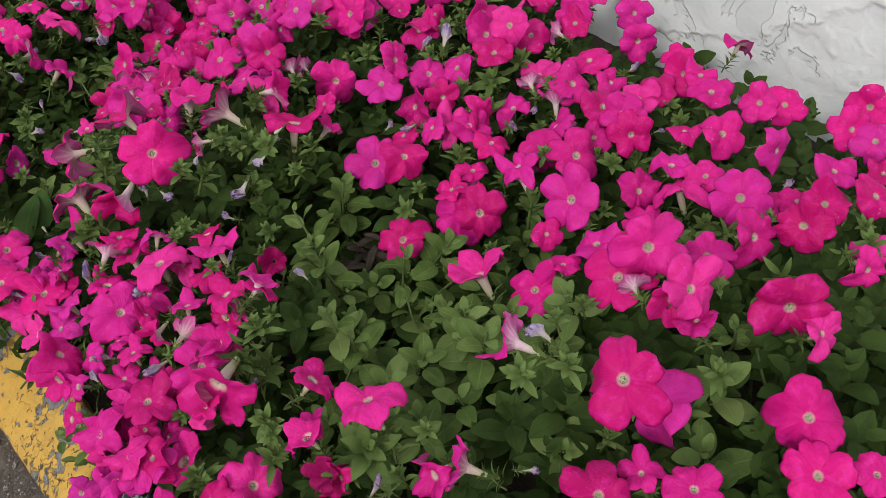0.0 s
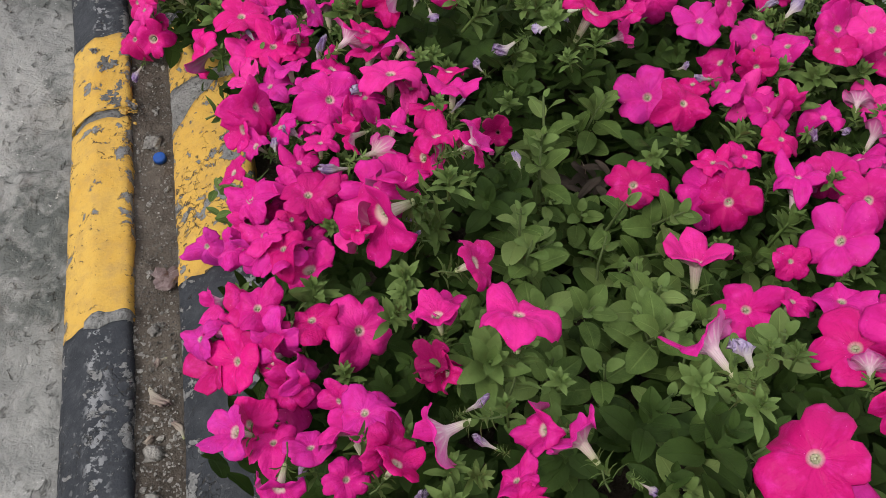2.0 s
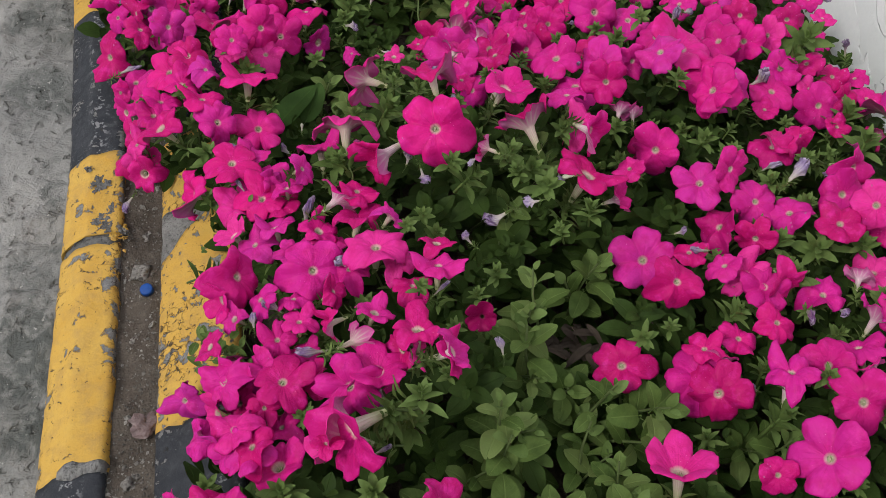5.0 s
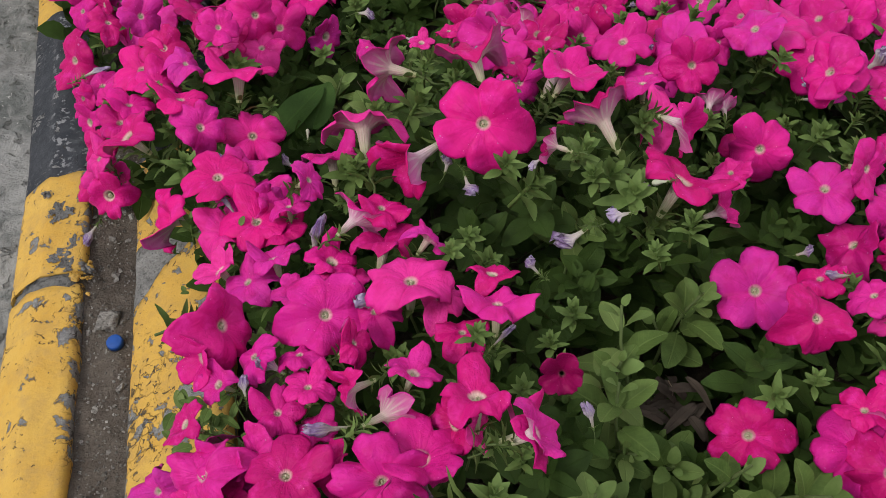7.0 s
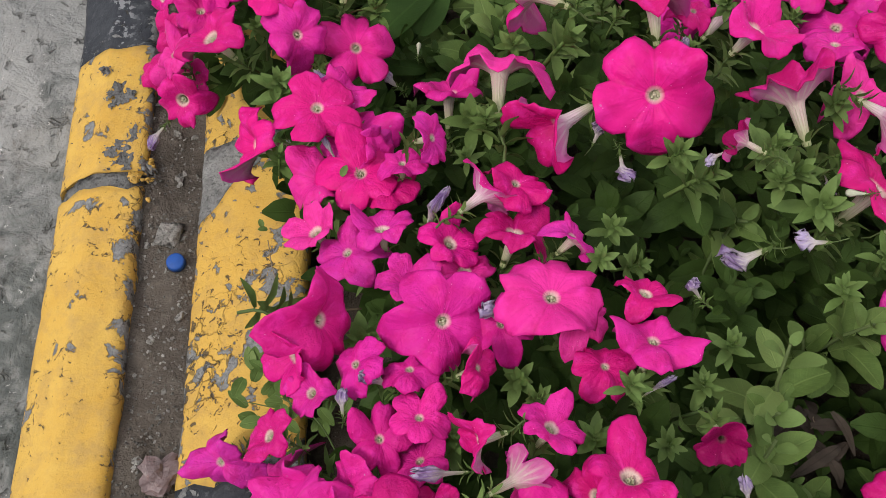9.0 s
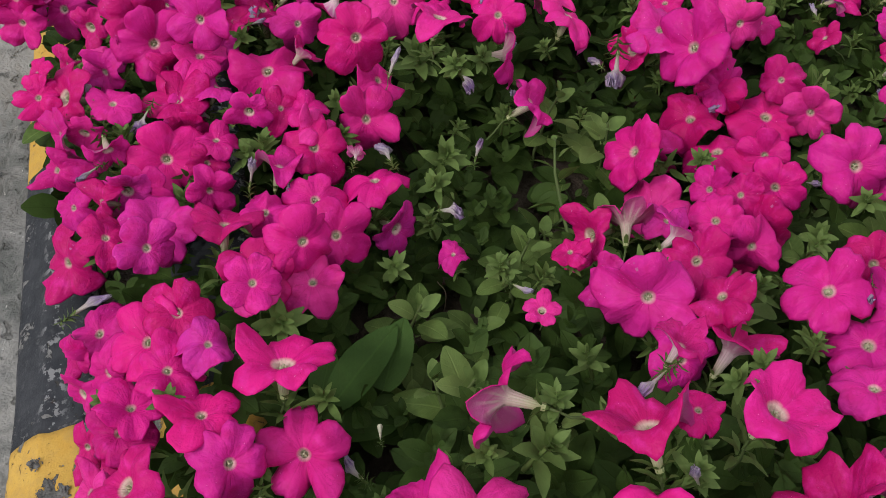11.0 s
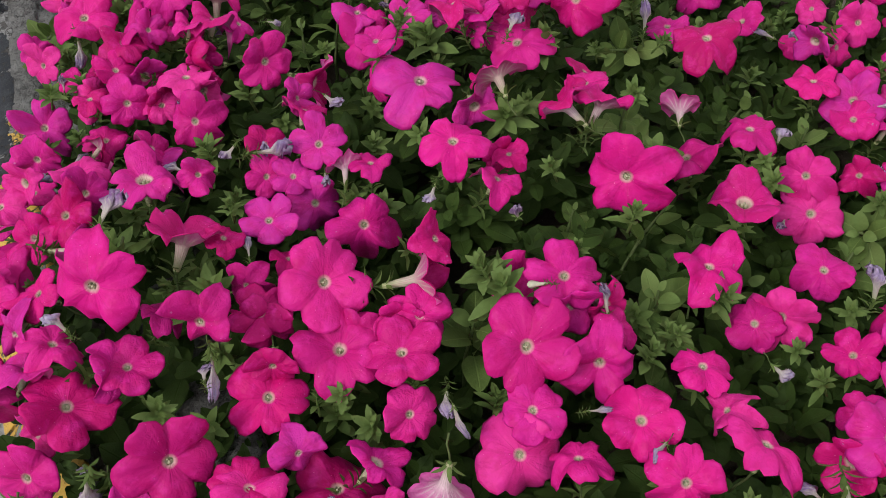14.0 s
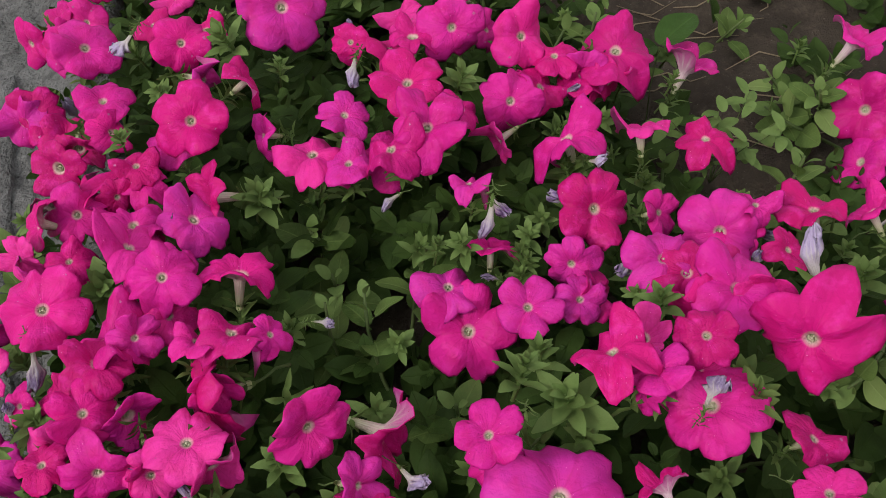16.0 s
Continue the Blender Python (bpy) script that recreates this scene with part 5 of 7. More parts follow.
bloom(0.844, 1.649, 0.208, -168, 30, 7.0)
bloom(0.867, 1.433, 0.293, -98, 41, 6.7)
bloom(0.955, 1.375, 0.327, -128, 59, 7.0)
bloom(0.956, 1.705, 0.217, -131, 30, 7.0)
bloom(0.219, 1.857, 0.253, -51, 67, 6.0)
bloom(0.295, 1.930, 0.261, -134, 34, 5.6)
bloom(0.309, 2.161, 0.299, 48, 63, 5.4)
bloom(0.625, 1.872, 0.273, 69, 73, 6.3)
bloom(0.665, 2.139, 0.357, 17, 61, 5.5)
bloom(0.692, 2.188, 0.321, -92, 30, 5.0)
bloom(0.913, 1.817, 0.224, 165, 70, 5.4)
bloom(0.937, 1.758, 0.222, -97, 52, 7.0)
bloom(0.946, 1.877, 0.224, 175, 69, 6.2)
bloom(0.981, 1.974, 0.228, -139, 60, 6.6)
bloom(0.993, 1.787, 0.216, -95, 45, 7.0)
bloom(0.238, 2.630, 0.289, -63, 54, 5.0)
bloom(0.279, 2.673, 0.292, -122, 44, 5.0)
bloom(0.288, 2.412, 0.298, 5, 70, 5.1)
bloom(0.341, 2.745, 0.289, -133, 51, 5.8)
bloom(0.346, 2.372, 0.302, 33, 67, 6.8)
bloom(0.383, 2.685, 0.286, 26, 66, 6.7)
bloom(0.401, 2.748, 0.290, 18, 68, 5.0)
bloom(0.737, 2.471, 0.294, -68, 51, 5.0)
bloom(0.853, 2.728, 0.271, -114, 30, 5.7)
bloom(0.284, 2.942, 0.232, -112, 48, 7.0)
bloom(0.297, 3.038, 0.251, -122, 30, 6.4)
bloom(0.337, 3.012, 0.258, -124, 30, 6.3)
bloom(0.522, 2.760, 0.288, -155, 30, 5.0)
bloom(0.680, 2.827, 0.289, 60, 61, 5.8)
bloom(0.212, 1.488, 0.239, -136, 69, 7.2)
bloom(0.225, 1.428, 0.262, -136, 43, 6.5)
bloom(0.245, 1.352, 0.296, 159, 79, 6.7)
bloom(0.205, 1.362, 0.250, -126, 35, 5.2)
bloom(0.225, 1.305, 0.242, -117, 23, 6.3)
bloom(0.426, 1.118, 0.371, 99, 76, 4.8)
bloom(0.404, 1.152, 0.338, -68, 38, 5.1)
bloom(0.385, 1.225, 0.332, 13, 73, 5.6)
bloom(0.293, 1.393, 0.317, 18, 84, 6.2)
bloom(0.679, 1.456, 0.306, 146, 74, 4.3)
bloom(0.698, 1.407, 0.315, 171, 53, 6.0)
bloom(0.687, 1.223, 0.443, 132, 82, 4.3)
bloom(0.577, 1.515, 0.243, 134, 79, 4.0)
bloom(0.687, 2.605, 0.321, 58, 77, 4.5)
bloom(0.744, 2.507, 0.290, -63, 46, 5.4)
bloom(0.758, 2.478, 0.278, -79, 31, 5.4)
bloom(0.913, 2.496, 0.308, 102, 72, 4.4)
bloom(0.892, 2.491, 0.291, -15, 84, 5.5)
bloom(0.919, 2.447, 0.302, -39, 69, 4.8)
bloom(0.860, 2.400, 0.338, -98, 23, 4.8)
bloom(0.778, 2.356, 0.345, -99, 30, 5.0)
bloom(0.728, 2.358, 0.351, -151, 27, 4.5)
bloom(0.807, 2.722, 0.280, -45, 73, 5.7)
bloom(0.853, 2.725, 0.275, 143, 87, 5.5)
bloom(0.831, 2.749, 0.290, 171, 88, 5.8)
bloom(0.881, 2.714, 0.257, -95, 12, 5.9)
bloom(0.738, 2.671, 0.279, -156, 17, 5.0)
bloom(0.714, 2.696, 0.313, -35, 70, 4.9)
bloom(0.701, 2.815, 0.309, 49, 76, 5.2, "side")
bloom(0.323, 2.794, 0.292, -117, 24, 6.1)
bloom(0.338, 2.836, 0.264, -94, 6, 5.6)
bloom(0.400, 2.762, 0.301, 4, 70, 5.2)
bloom(0.375, 2.741, 0.285, -74, 47, 4.4)
bloom(0.407, 2.570, 0.316, -72, 54, 5.2)
bloom(0.430, 2.524, 0.342, 9, 53, 4.9)
bloom(0.380, 2.550, 0.330, -68, 54, 5.0)
bloom(0.271, 2.939, 0.228, -120, 51, 7.0)
bloom(0.282, 2.689, 0.304, -145, 52, 4.6)
bloom(0.325, 2.674, 0.300, 126, 87, 4.6)
bloom(0.486, 2.512, 0.333, -18, 37, 4.1)
bloom(0.430, 2.489, 0.318, -56, 21, 4.9)
bloom(0.359, 2.496, 0.305, -59, 23, 5.4)
bloom(0.302, 2.542, 0.299, -146, 59, 4.6)
bloom(0.418, 2.425, 0.318, -61, 24, 5.1)
bloom(0.268, 2.546, 0.295, -150, 57, 4.2)
bloom(0.518, 2.373, 0.317, -32, 34, 4.6)
bloom(0.207, 2.452, 0.269, -124, 32, 6.3)
bloom(0.265, 2.323, 0.322, -77, 50, 6.2)
bloom(0.293, 2.432, 0.289, 5, 72, 5.9)
bloom(0.346, 2.371, 0.313, -5, 60, 5.6)
bloom(0.294, 2.496, 0.296, -128, 28, 6.1)
bloom(0.370, 2.452, 0.297, -73, 10, 5.7)
bloom(0.204, 2.363, 0.324, -122, 25, 5.1)
bloom(0.202, 2.289, 0.318, -126, 35, 6.0)
bloom(0.240, 2.251, 0.319, -64, 9, 5.9)
bloom(0.142, 2.238, 0.304, -120, 40, 5.8)
bloom(0.167, 2.184, 0.305, -118, 36, 5.6)
bloom(0.126, 2.165, 0.308, -129, 64, 6.0)
bloom(0.176, 2.146, 0.304, 18, 67, 6.5)
bloom(0.257, 2.109, 0.309, -35, 34, 5.9)
bloom(0.392, 2.147, 0.308, -168, 47, 5.2)
bloom(0.445, 2.182, 0.287, 52, 69, 5.5)
bloom(0.392, 2.050, 0.302, -104, 28, 5.4)
bloom(0.451, 2.062, 0.269, -99, 67, 5.7)
bloom(0.523, 2.060, 0.284, -113, 25, 5.7)
bloom(0.391, 2.682, 0.313, -47, 71, 7.1)
bloom(0.446, 2.664, 0.316, -38, 57, 7.1)
bloom(0.338, 2.722, 0.302, -98, 77, 6.9)
bloom(0.412, 2.610, 0.317, -29, 44, 6.5)
bloom(0.809, 2.468, 0.325, -136, 80, 7.4)
bloom(0.818, 2.412, 0.323, -122, 42, 7.2)
bloom(0.687, 2.251, 0.341, -79, 19, 5.7)
bloom(0.477, 2.268, 0.310, 34, 78, 5.4)
bloom(0.451, 2.287, 0.300, -95, 53, 5.2)
bloom(0.389, 2.197, 0.333, 6, 46, 4.7)
bloom(1.020, 2.379, 0.244, 157, 78, 6.3)
bloom(0.693, 2.176, 0.342, 23, 75, 4.4)
bloom(0.754, 2.401, 0.340, -1, 67, 5.1, "side")
bloom(0.147, 2.264, 0.303, -77, 70, 8.6)
bloom(0.126, 2.137, 0.289, -129, 46, 7.5)
bloom(0.157, 2.097, 0.257, -132, 47, 6.8)
bloom(0.110, 1.962, 0.233, -119, 31, 7.1)
bloom(0.222, 1.992, 0.250, -65, 2, 5.9)
bloom(0.198, 1.928, 0.243, -123, 23, 5.7)
bloom(0.220, 1.827, 0.260, -120, 29, 6.5)
bloom(0.296, 1.811, 0.263, -75, 11, 6.5)
bloom(0.311, 1.726, 0.251, -60, 19, 6.3)
bloom(0.384, 1.715, 0.280, -103, 13, 5.3)
bloom(0.421, 1.727, 0.272, -12, 53, 5.1)
bloom(0.397, 2.107, 0.293, -92, 40, 6.2)
bloom(0.390, 1.973, 0.269, -91, 46, 5.3)
bloom(0.458, 1.693, 0.269, -1, 61, 5.1)
bloom(0.335, 1.627, 0.260, -61, 26, 5.9)
bloom(0.151, 1.788, 0.272, -131, 38, 5.6)
bloom(0.204, 1.720, 0.274, -118, 23, 5.2)
bloom(0.246, 1.644, 0.257, -95, 22, 5.8)
bloom(0.476, 2.061, 0.277, -134, 11, 6.6)
bloom(0.680, 1.995, 0.309, -83, 8, 6.1)
bloom(0.721, 1.968, 0.290, -45, 60, 5.5)
bloom(1.024, 1.804, 0.235, -80, 44, 7.5)
bloom(0.861, 1.776, 0.241, -158, 12, 6.5)
bloom(0.967, 1.712, 0.225, -90, 31, 7.1)
bloom(0.963, 1.587, 0.237, -149, 49, 6.6)
bloom(0.796, 1.486, 0.289, 11, 83, 5.7)
bloom(0.884, 1.505, 0.286, -152, 52, 5.4)
bloom(0.748, 1.398, 0.322, 94, 64, 5.1)
bloom(1.029, 1.892, 0.220, 156, 76, 6.5)
bloom(0.293, 0.766, 0.380, -137, 43, 4.8)
bloom(0.324, 0.746, 0.390, -155, 54, 5.1)
bloom(0.424, 0.698, 0.473, 84, 63, 3.7)
bloom(0.773, 2.211, 0.350, 134, 20, 7.0, "pale")
bloom(0.813, 2.196, 0.349, 45, 52, 6.8, "pale")
bloom(0.626, 1.125, 0.452, -137, 60, 9.7)
bloom(0.939, 1.204, 0.368, 63, 29, 4.6, "pale")
bloom(1.178, 0.865, 0.357, 67, 15, 4.9, "pale")
bloom(1.298, 0.907, 0.366, 69, 22, 4.4, "pale")
bloom(1.102, 0.718, 0.384, 67, 16, 4.0, "pale")
bloom(0.927, 0.769, 0.363, 71, 20, 4.5, "pale")
bloom(1.158, 1.041, 0.377, 44, 49, 7.3, "wilted")
bloom(1.215, 1.266, 0.345, 16, 47, 7.4, "wilted")
bloom(1.162, 0.797, 0.368, 17, 48, 6.0, "pale")
bloom(1.164, 1.107, 0.364, 37, 60, 6.7, "pale")
bloom(1.088, 1.333, 0.373, 49, 68, 11.0, "side")
bloom(0.784, 1.314, 0.338, 37, 53, 8.2, "pale")
bloom(1.415, 1.175, 0.338, 121, 45, 11.0, "side")
bloom(0.995, 0.724, 0.370, 79, 39, 5.6, "pale")
bloom(0.355, 0.967, 0.391, -23, 35, 8.8)
bloom(0.444, 0.959, 0.396, -59, 64, 8.2)
bloom(0.521, 0.965, 0.428, 88, 86, 8.8)
bloom(0.592, 0.927, 0.428, 100, 66, 7.3)
bloom(0.464, 0.918, 0.409, 0, 44, 4.9)
bloom(0.448, 0.857, 0.434, -169, 7, 4.6, "side")
bloom(0.417, 0.887, 0.402, 77, 76, 4.6)
bloom(0.389, 0.879, 0.380, 125, 67, 5.1)
bloom(0.475, 0.832, 0.431, -5, -2, 4.7, "side")
bloom(0.544, 0.825, 0.459, 73, 59, 7.0, "side")
bloom(0.523, 0.814, 0.431, -161, 5, 5.5, "side")
bloom(0.389, 0.812, 0.401, 125, 79, 7.2)
bloom(0.457, 0.775, 0.435, -144, 53, 8.2)
bloom(0.348, 0.833, 0.366, -151, 37, 5.0)
bloom(0.316, 0.853, 0.347, -157, 43, 6.7)
bloom(0.365, 0.787, 0.386, -122, 35, 4.1)
bloom(0.330, 0.760, 0.406, -174, 74, 5.8)
bloom(0.563, 0.754, 0.520, 6, 30, 5.2, "pale")
bloom(0.428, 0.847, 0.392, 175, 13, 5.0, "wilted")
bloom(0.349, 1.072, 0.338, 161, 57, 5.5, "side")
bloom(0.405, 1.062, 0.361, 102, 61, 5.9, "side")
bloom(0.447, 1.066, 0.377, 62, 59, 6.0, "wilted")
bloom(0.490, 1.075, 0.387, 36, 21, 6.2, "pale")
bloom(0.513, 1.042, 0.387, 55, 61, 7.6, "side")
bloom(0.391, 1.123, 0.349, -157, 82, 7.6)
bloom(0.601, 0.971, 0.410, 54, 59, 4.8, "side")
bloom(0.390, 0.921, 0.384, 153, 52, 4.1, "wilted")
bloom(0.461, 1.040, 0.371, 40, 64, 5.6, "side")
bloom(0.340, 0.917, 0.376, 170, 48, 4.1, "side")
bloom(0.373, 0.934, 0.387, 171, 59, 5.0)
bloom(0.414, 0.927, 0.392, 118, 72, 5.0)
bloom(0.422, 0.819, 0.384, 164, 64, 5.1)
bloom(0.417, 0.863, 0.374, 127, 60, 4.9)
bloom(0.503, 0.864, 0.437, 53, 58, 5.1, "side")
bloom(0.480, 0.808, 0.413, 55, 65, 4.5)
bloom(0.503, 0.791, 0.404, -56, 17, 5.0, "side")
bloom(0.544, 0.804, 0.434, -27, 22, 4.1, "side")
bloom(0.364, 0.845, 0.374, 174, 59, 5.2)
bloom(0.336, 0.813, 0.357, -167, 46, 5.6)
bloom(0.381, 0.770, 0.372, 156, 65, 4.9)
bloom(0.348, 0.736, 0.409, 138, 69, 5.7)
bloom(0.309, 0.812, 0.344, -166, 36, 4.8, "side")
bloom(0.308, 0.891, 0.363, -174, 41, 4.5, "side")
bloom(0.486, 0.957, 0.396, 145, 73, 5.7)
bloom(0.548, 0.959, 0.402, 62, 72, 5.7)
bloom(0.559, 0.915, 0.405, 53, 74, 5.1)
bloom(0.327, 0.947, 0.374, -151, 25, 5.6, "side")
bloom(0.374, 1.046, 0.348, 160, 62, 6.2)
bloom(0.423, 1.006, 0.369, 65, 66, 5.4, "side")
bloom(0.469, 1.015, 0.368, 85, 68, 5.0, "side")
bloom(0.517, 1.081, 0.395, 19, 77, 6.2)
bloom(0.551, 1.017, 0.416, 23, 58, 4.9, "side")
bloom(0.414, 1.111, 0.347, 144, 77, 6.5)
bloom(0.355, 1.128, 0.333, 176, 67, 6.6)
bloom(0.306, 0.678, 0.400, 100, 76, 6.6)
bloom(0.279, 0.626, 0.372, -169, 54, 7.3)
bloom(0.327, 0.580, 0.380, -130, 30, 6.0)
bloom(0.390, 0.504, 0.456, 151, 64, 6.0)
bloom(0.461, 0.520, 0.488, 174, 57, 4.7, "cupped")
bloom(0.339, 0.507, 0.397, 101, 67, 5.9)
bloom(0.244, 0.666, 0.364, -166, 41, 5.7)
bloom(0.439, 0.714, 0.451, 165, 16, 7.3, "pale")
bloom(0.363, 0.638, 0.413, 147, 61, 6.1)
bloom(0.324, 0.624, 0.403, -129, 16, 6.1)
bloom(0.268, 0.548, 0.373, -173, 48, 5.8, "pale")
bloom(0.406, 0.436, 0.492, 15, 46, 4.8, "side")
bloom(0.516, 0.592, 0.538, -1, 33, 5.9, "side")
bloom(0.320, 0.832, 0.380, -168, 40, 7.3)
bloom(0.492, 0.793, 0.431, 115, 70, 7.9, "side")
bloom(0.373, 0.719, 0.384, 121, 65, 6.6, "side")
bloom(0.481, 0.365, 0.533, 129, 24, 6.2, "side")
bloom(0.545, 0.401, 0.548, 124, 26, 6.0, "side")
bloom(0.478, 0.582, 0.475, 101, 52, 5.7, "side")
bloom(0.524, 0.425, 0.523, 168, 25, 5.4, "side")
bloom(0.467, 0.512, 0.486, 179, 14, 3.9, "side")
bloom(0.308, 1.787, 0.268, -10, 78, 6.4)
bloom(0.335, 1.961, 0.278, -17, 58, 6.8)
bloom(0.376, 1.928, 0.233, 173, 77, 6.4)
bloom(0.353, 1.782, 0.265, -14, 62, 6.2)
bloom(0.336, 1.818, 0.281, -22, 69, 6.8)
bloom(0.218, 1.851, 0.259, -160, 66, 6.6)
bloom(0.243, 1.978, 0.251, -169, 57, 6.3)
bloom(0.458, 1.947, 0.254, 7, 51, 6.1, "side")
bloom(0.453, 1.802, 0.278, 9, 35, 5.2, "side")
# ---- further flowers where the bed is thick with them ----
def edge_x(y):
    """How far the flowers hang out over the kerbs."""
    return float(np.interp(y, [-1, 0.5, 0.72, 0.95, 1.09, 1.157, 1.26, 1.45, 1.63, 1.78, 1.95, 2.2, 2.4, 2.535, 2.67, 2.95, 3.3, 4], [0.24, 0.24, 0.235, 0.34, 0.34, 0.30, 0.22, 0.195, 0.17, 0.155, 0.12, 0.11, 0.13, 0.21, 0.24, 0.275, 0.33, 0.4]))


HOLLOWS = ((0.72, 0.88, 0.17, 0.14), (0.60, 0.62, 0.13, 0.16), (0.62, 1.0, 0.14, 0.10), (0.68, 1.58, 0.12, 0.16), (0.47, 1.36, 0.07, 0.07), (0.58, 1.5, 0.10, 0.10), (0.60, 2.56, 0.11, 0.12),
           (0.78, 2.0, 0.10, 0.10), (0.90, 0.2, 0.2, 0.16), (1.08, 2.68, 0.16, 0.14), (0.52, 0.36, 0.2, 0.2))


def in_hollow(x, y):
    return any(((x - cx) / rx) ** 2 + ((y - cy) / ry) ** 2 < 1 for cx, cy, rx, ry in HOLLOWS)


def thick(x, y):
    """Share of ground that flowers cover, outside the leafy hollows."""
    if in_hollow(x, y):
        return 0.0
    if x < edge_x(y):
        return 0.0
    if x > 0.95 and y > 2.4:
        return 0.03
    if x < edge_x(y) + 0.12 and y > 1.45:
        return 0.85
    if x < edge_x(y) + 0.40 and y > 1.55:
        return 0.6
    if 0.3 < y < 2.8 and x < 1.15:
        return 0.10
    return 0.65


def bloom_height(x, y, wide=0.13):
    b = np.array(FIRST)
    w = np.exp(-((b[:, 0] - x) ** 2 + (b[:, 1] - y) ** 2) / (2 * wide * wide)) + 1e-9
    return float((w * b[:, 2]).sum() / w.sum())


FIRST = [b[:3] for b in BLOOMS]
rng = random.Random(11)
for j in range(74):
    for i in range(28):
        x, y = 0.04 + i * 0.055 + rng.uniform(-0.02, 0.02), -0.4 + j * 0.055 + rng.uniform(-0.02, 0.02)
        keep, up, rd, cm, dz = rng.random(), rng.gauss(62, 16), rng.gauss(235, 60), rng.uniform(4.8, 6.8), rng.uniform(-0.045, -0.008)
        if x > (1.30 if y < 1.1 else 1.46) or keep > thick(x, y) + (0.35 if x > 1.15 and y < 2.3 else 0) or any((b[0] - x) ** 2 + (b[1] - y) ** 2 < (0.038 if y > 1.55 else 0.045) ** 2 for b in BLOOMS):
            continue
        bloom(x, y, max(0.2, bloom_height(x, y) + dz - 0.06 * max(0.0, 1 - (x - edge_x(y)) / 0.12)), rd, max(15, min(88, up)), cm, "wilted" if keep < 0.04 else "hidden")

# ---- small spent flowers among the open ones ----
rng = random.Random(91)
for bx, by, bz, bs in [b for b in BLOOMS if 0.3 < b[1] < 3.0]:
    if rng.random() < 0.17 and bx > edge_x(by) + 0.07:
        a = rng.uniform(0, 6.28)
        bloom(bx + 0.038 * math.cos(a), by + 0.038 * math.sin(a), bz - rng.uniform(0.0, 0.03), rng.uniform(0, 360), rng.uniform(-10, 60), rng.uniform(3.0, 4.6), "wilted")

# ---- shoots and leaves ----
LEAVES = []
for s in range(6):
    r = random.Random(60 + s)
    v, f = blade(1.0, r.uniform(0.56, 0.76), r.uniform(0.05, 0.40), r.uniform(0.05, 0.34), 8, 2, 0.14)
    LEAVES.append(mesh_of("leaf", v, f, [LEAF], uvs=blade_uv(8, 2, 0.14)))
YOUNG = []
for me in LEAVES[:3]:
    me = me.copy()
    me.materials[0] = CALYX
    YOUNG.append(me)
COARSE = []
for s in range(5):
    r = random.Random(80 + s)
    v, f = blade(1.0, r.uniform(0.56, 0.76), r.uniform(0.05, 0.4), r.uniform(0.05, 0.36), 4, 1, 0.0)
    COARSE.append((np.array(v), f))
SHOOT_ME = [mesh_of("shoot", *tube([(0, 0, 0), (0.004, 0.003, -0.04), (0.0, 0.008, -0.09), (-0.012, 0.006, -0.15)], [0.0014, 0.0018, 0.0022, 0.0026]), [STEM])]
ALL = np.array([b[:3] for b in BLOOMS])
mass = {}
rng = random.Random(23)
leaf_objects = 0
STEP = 0.041
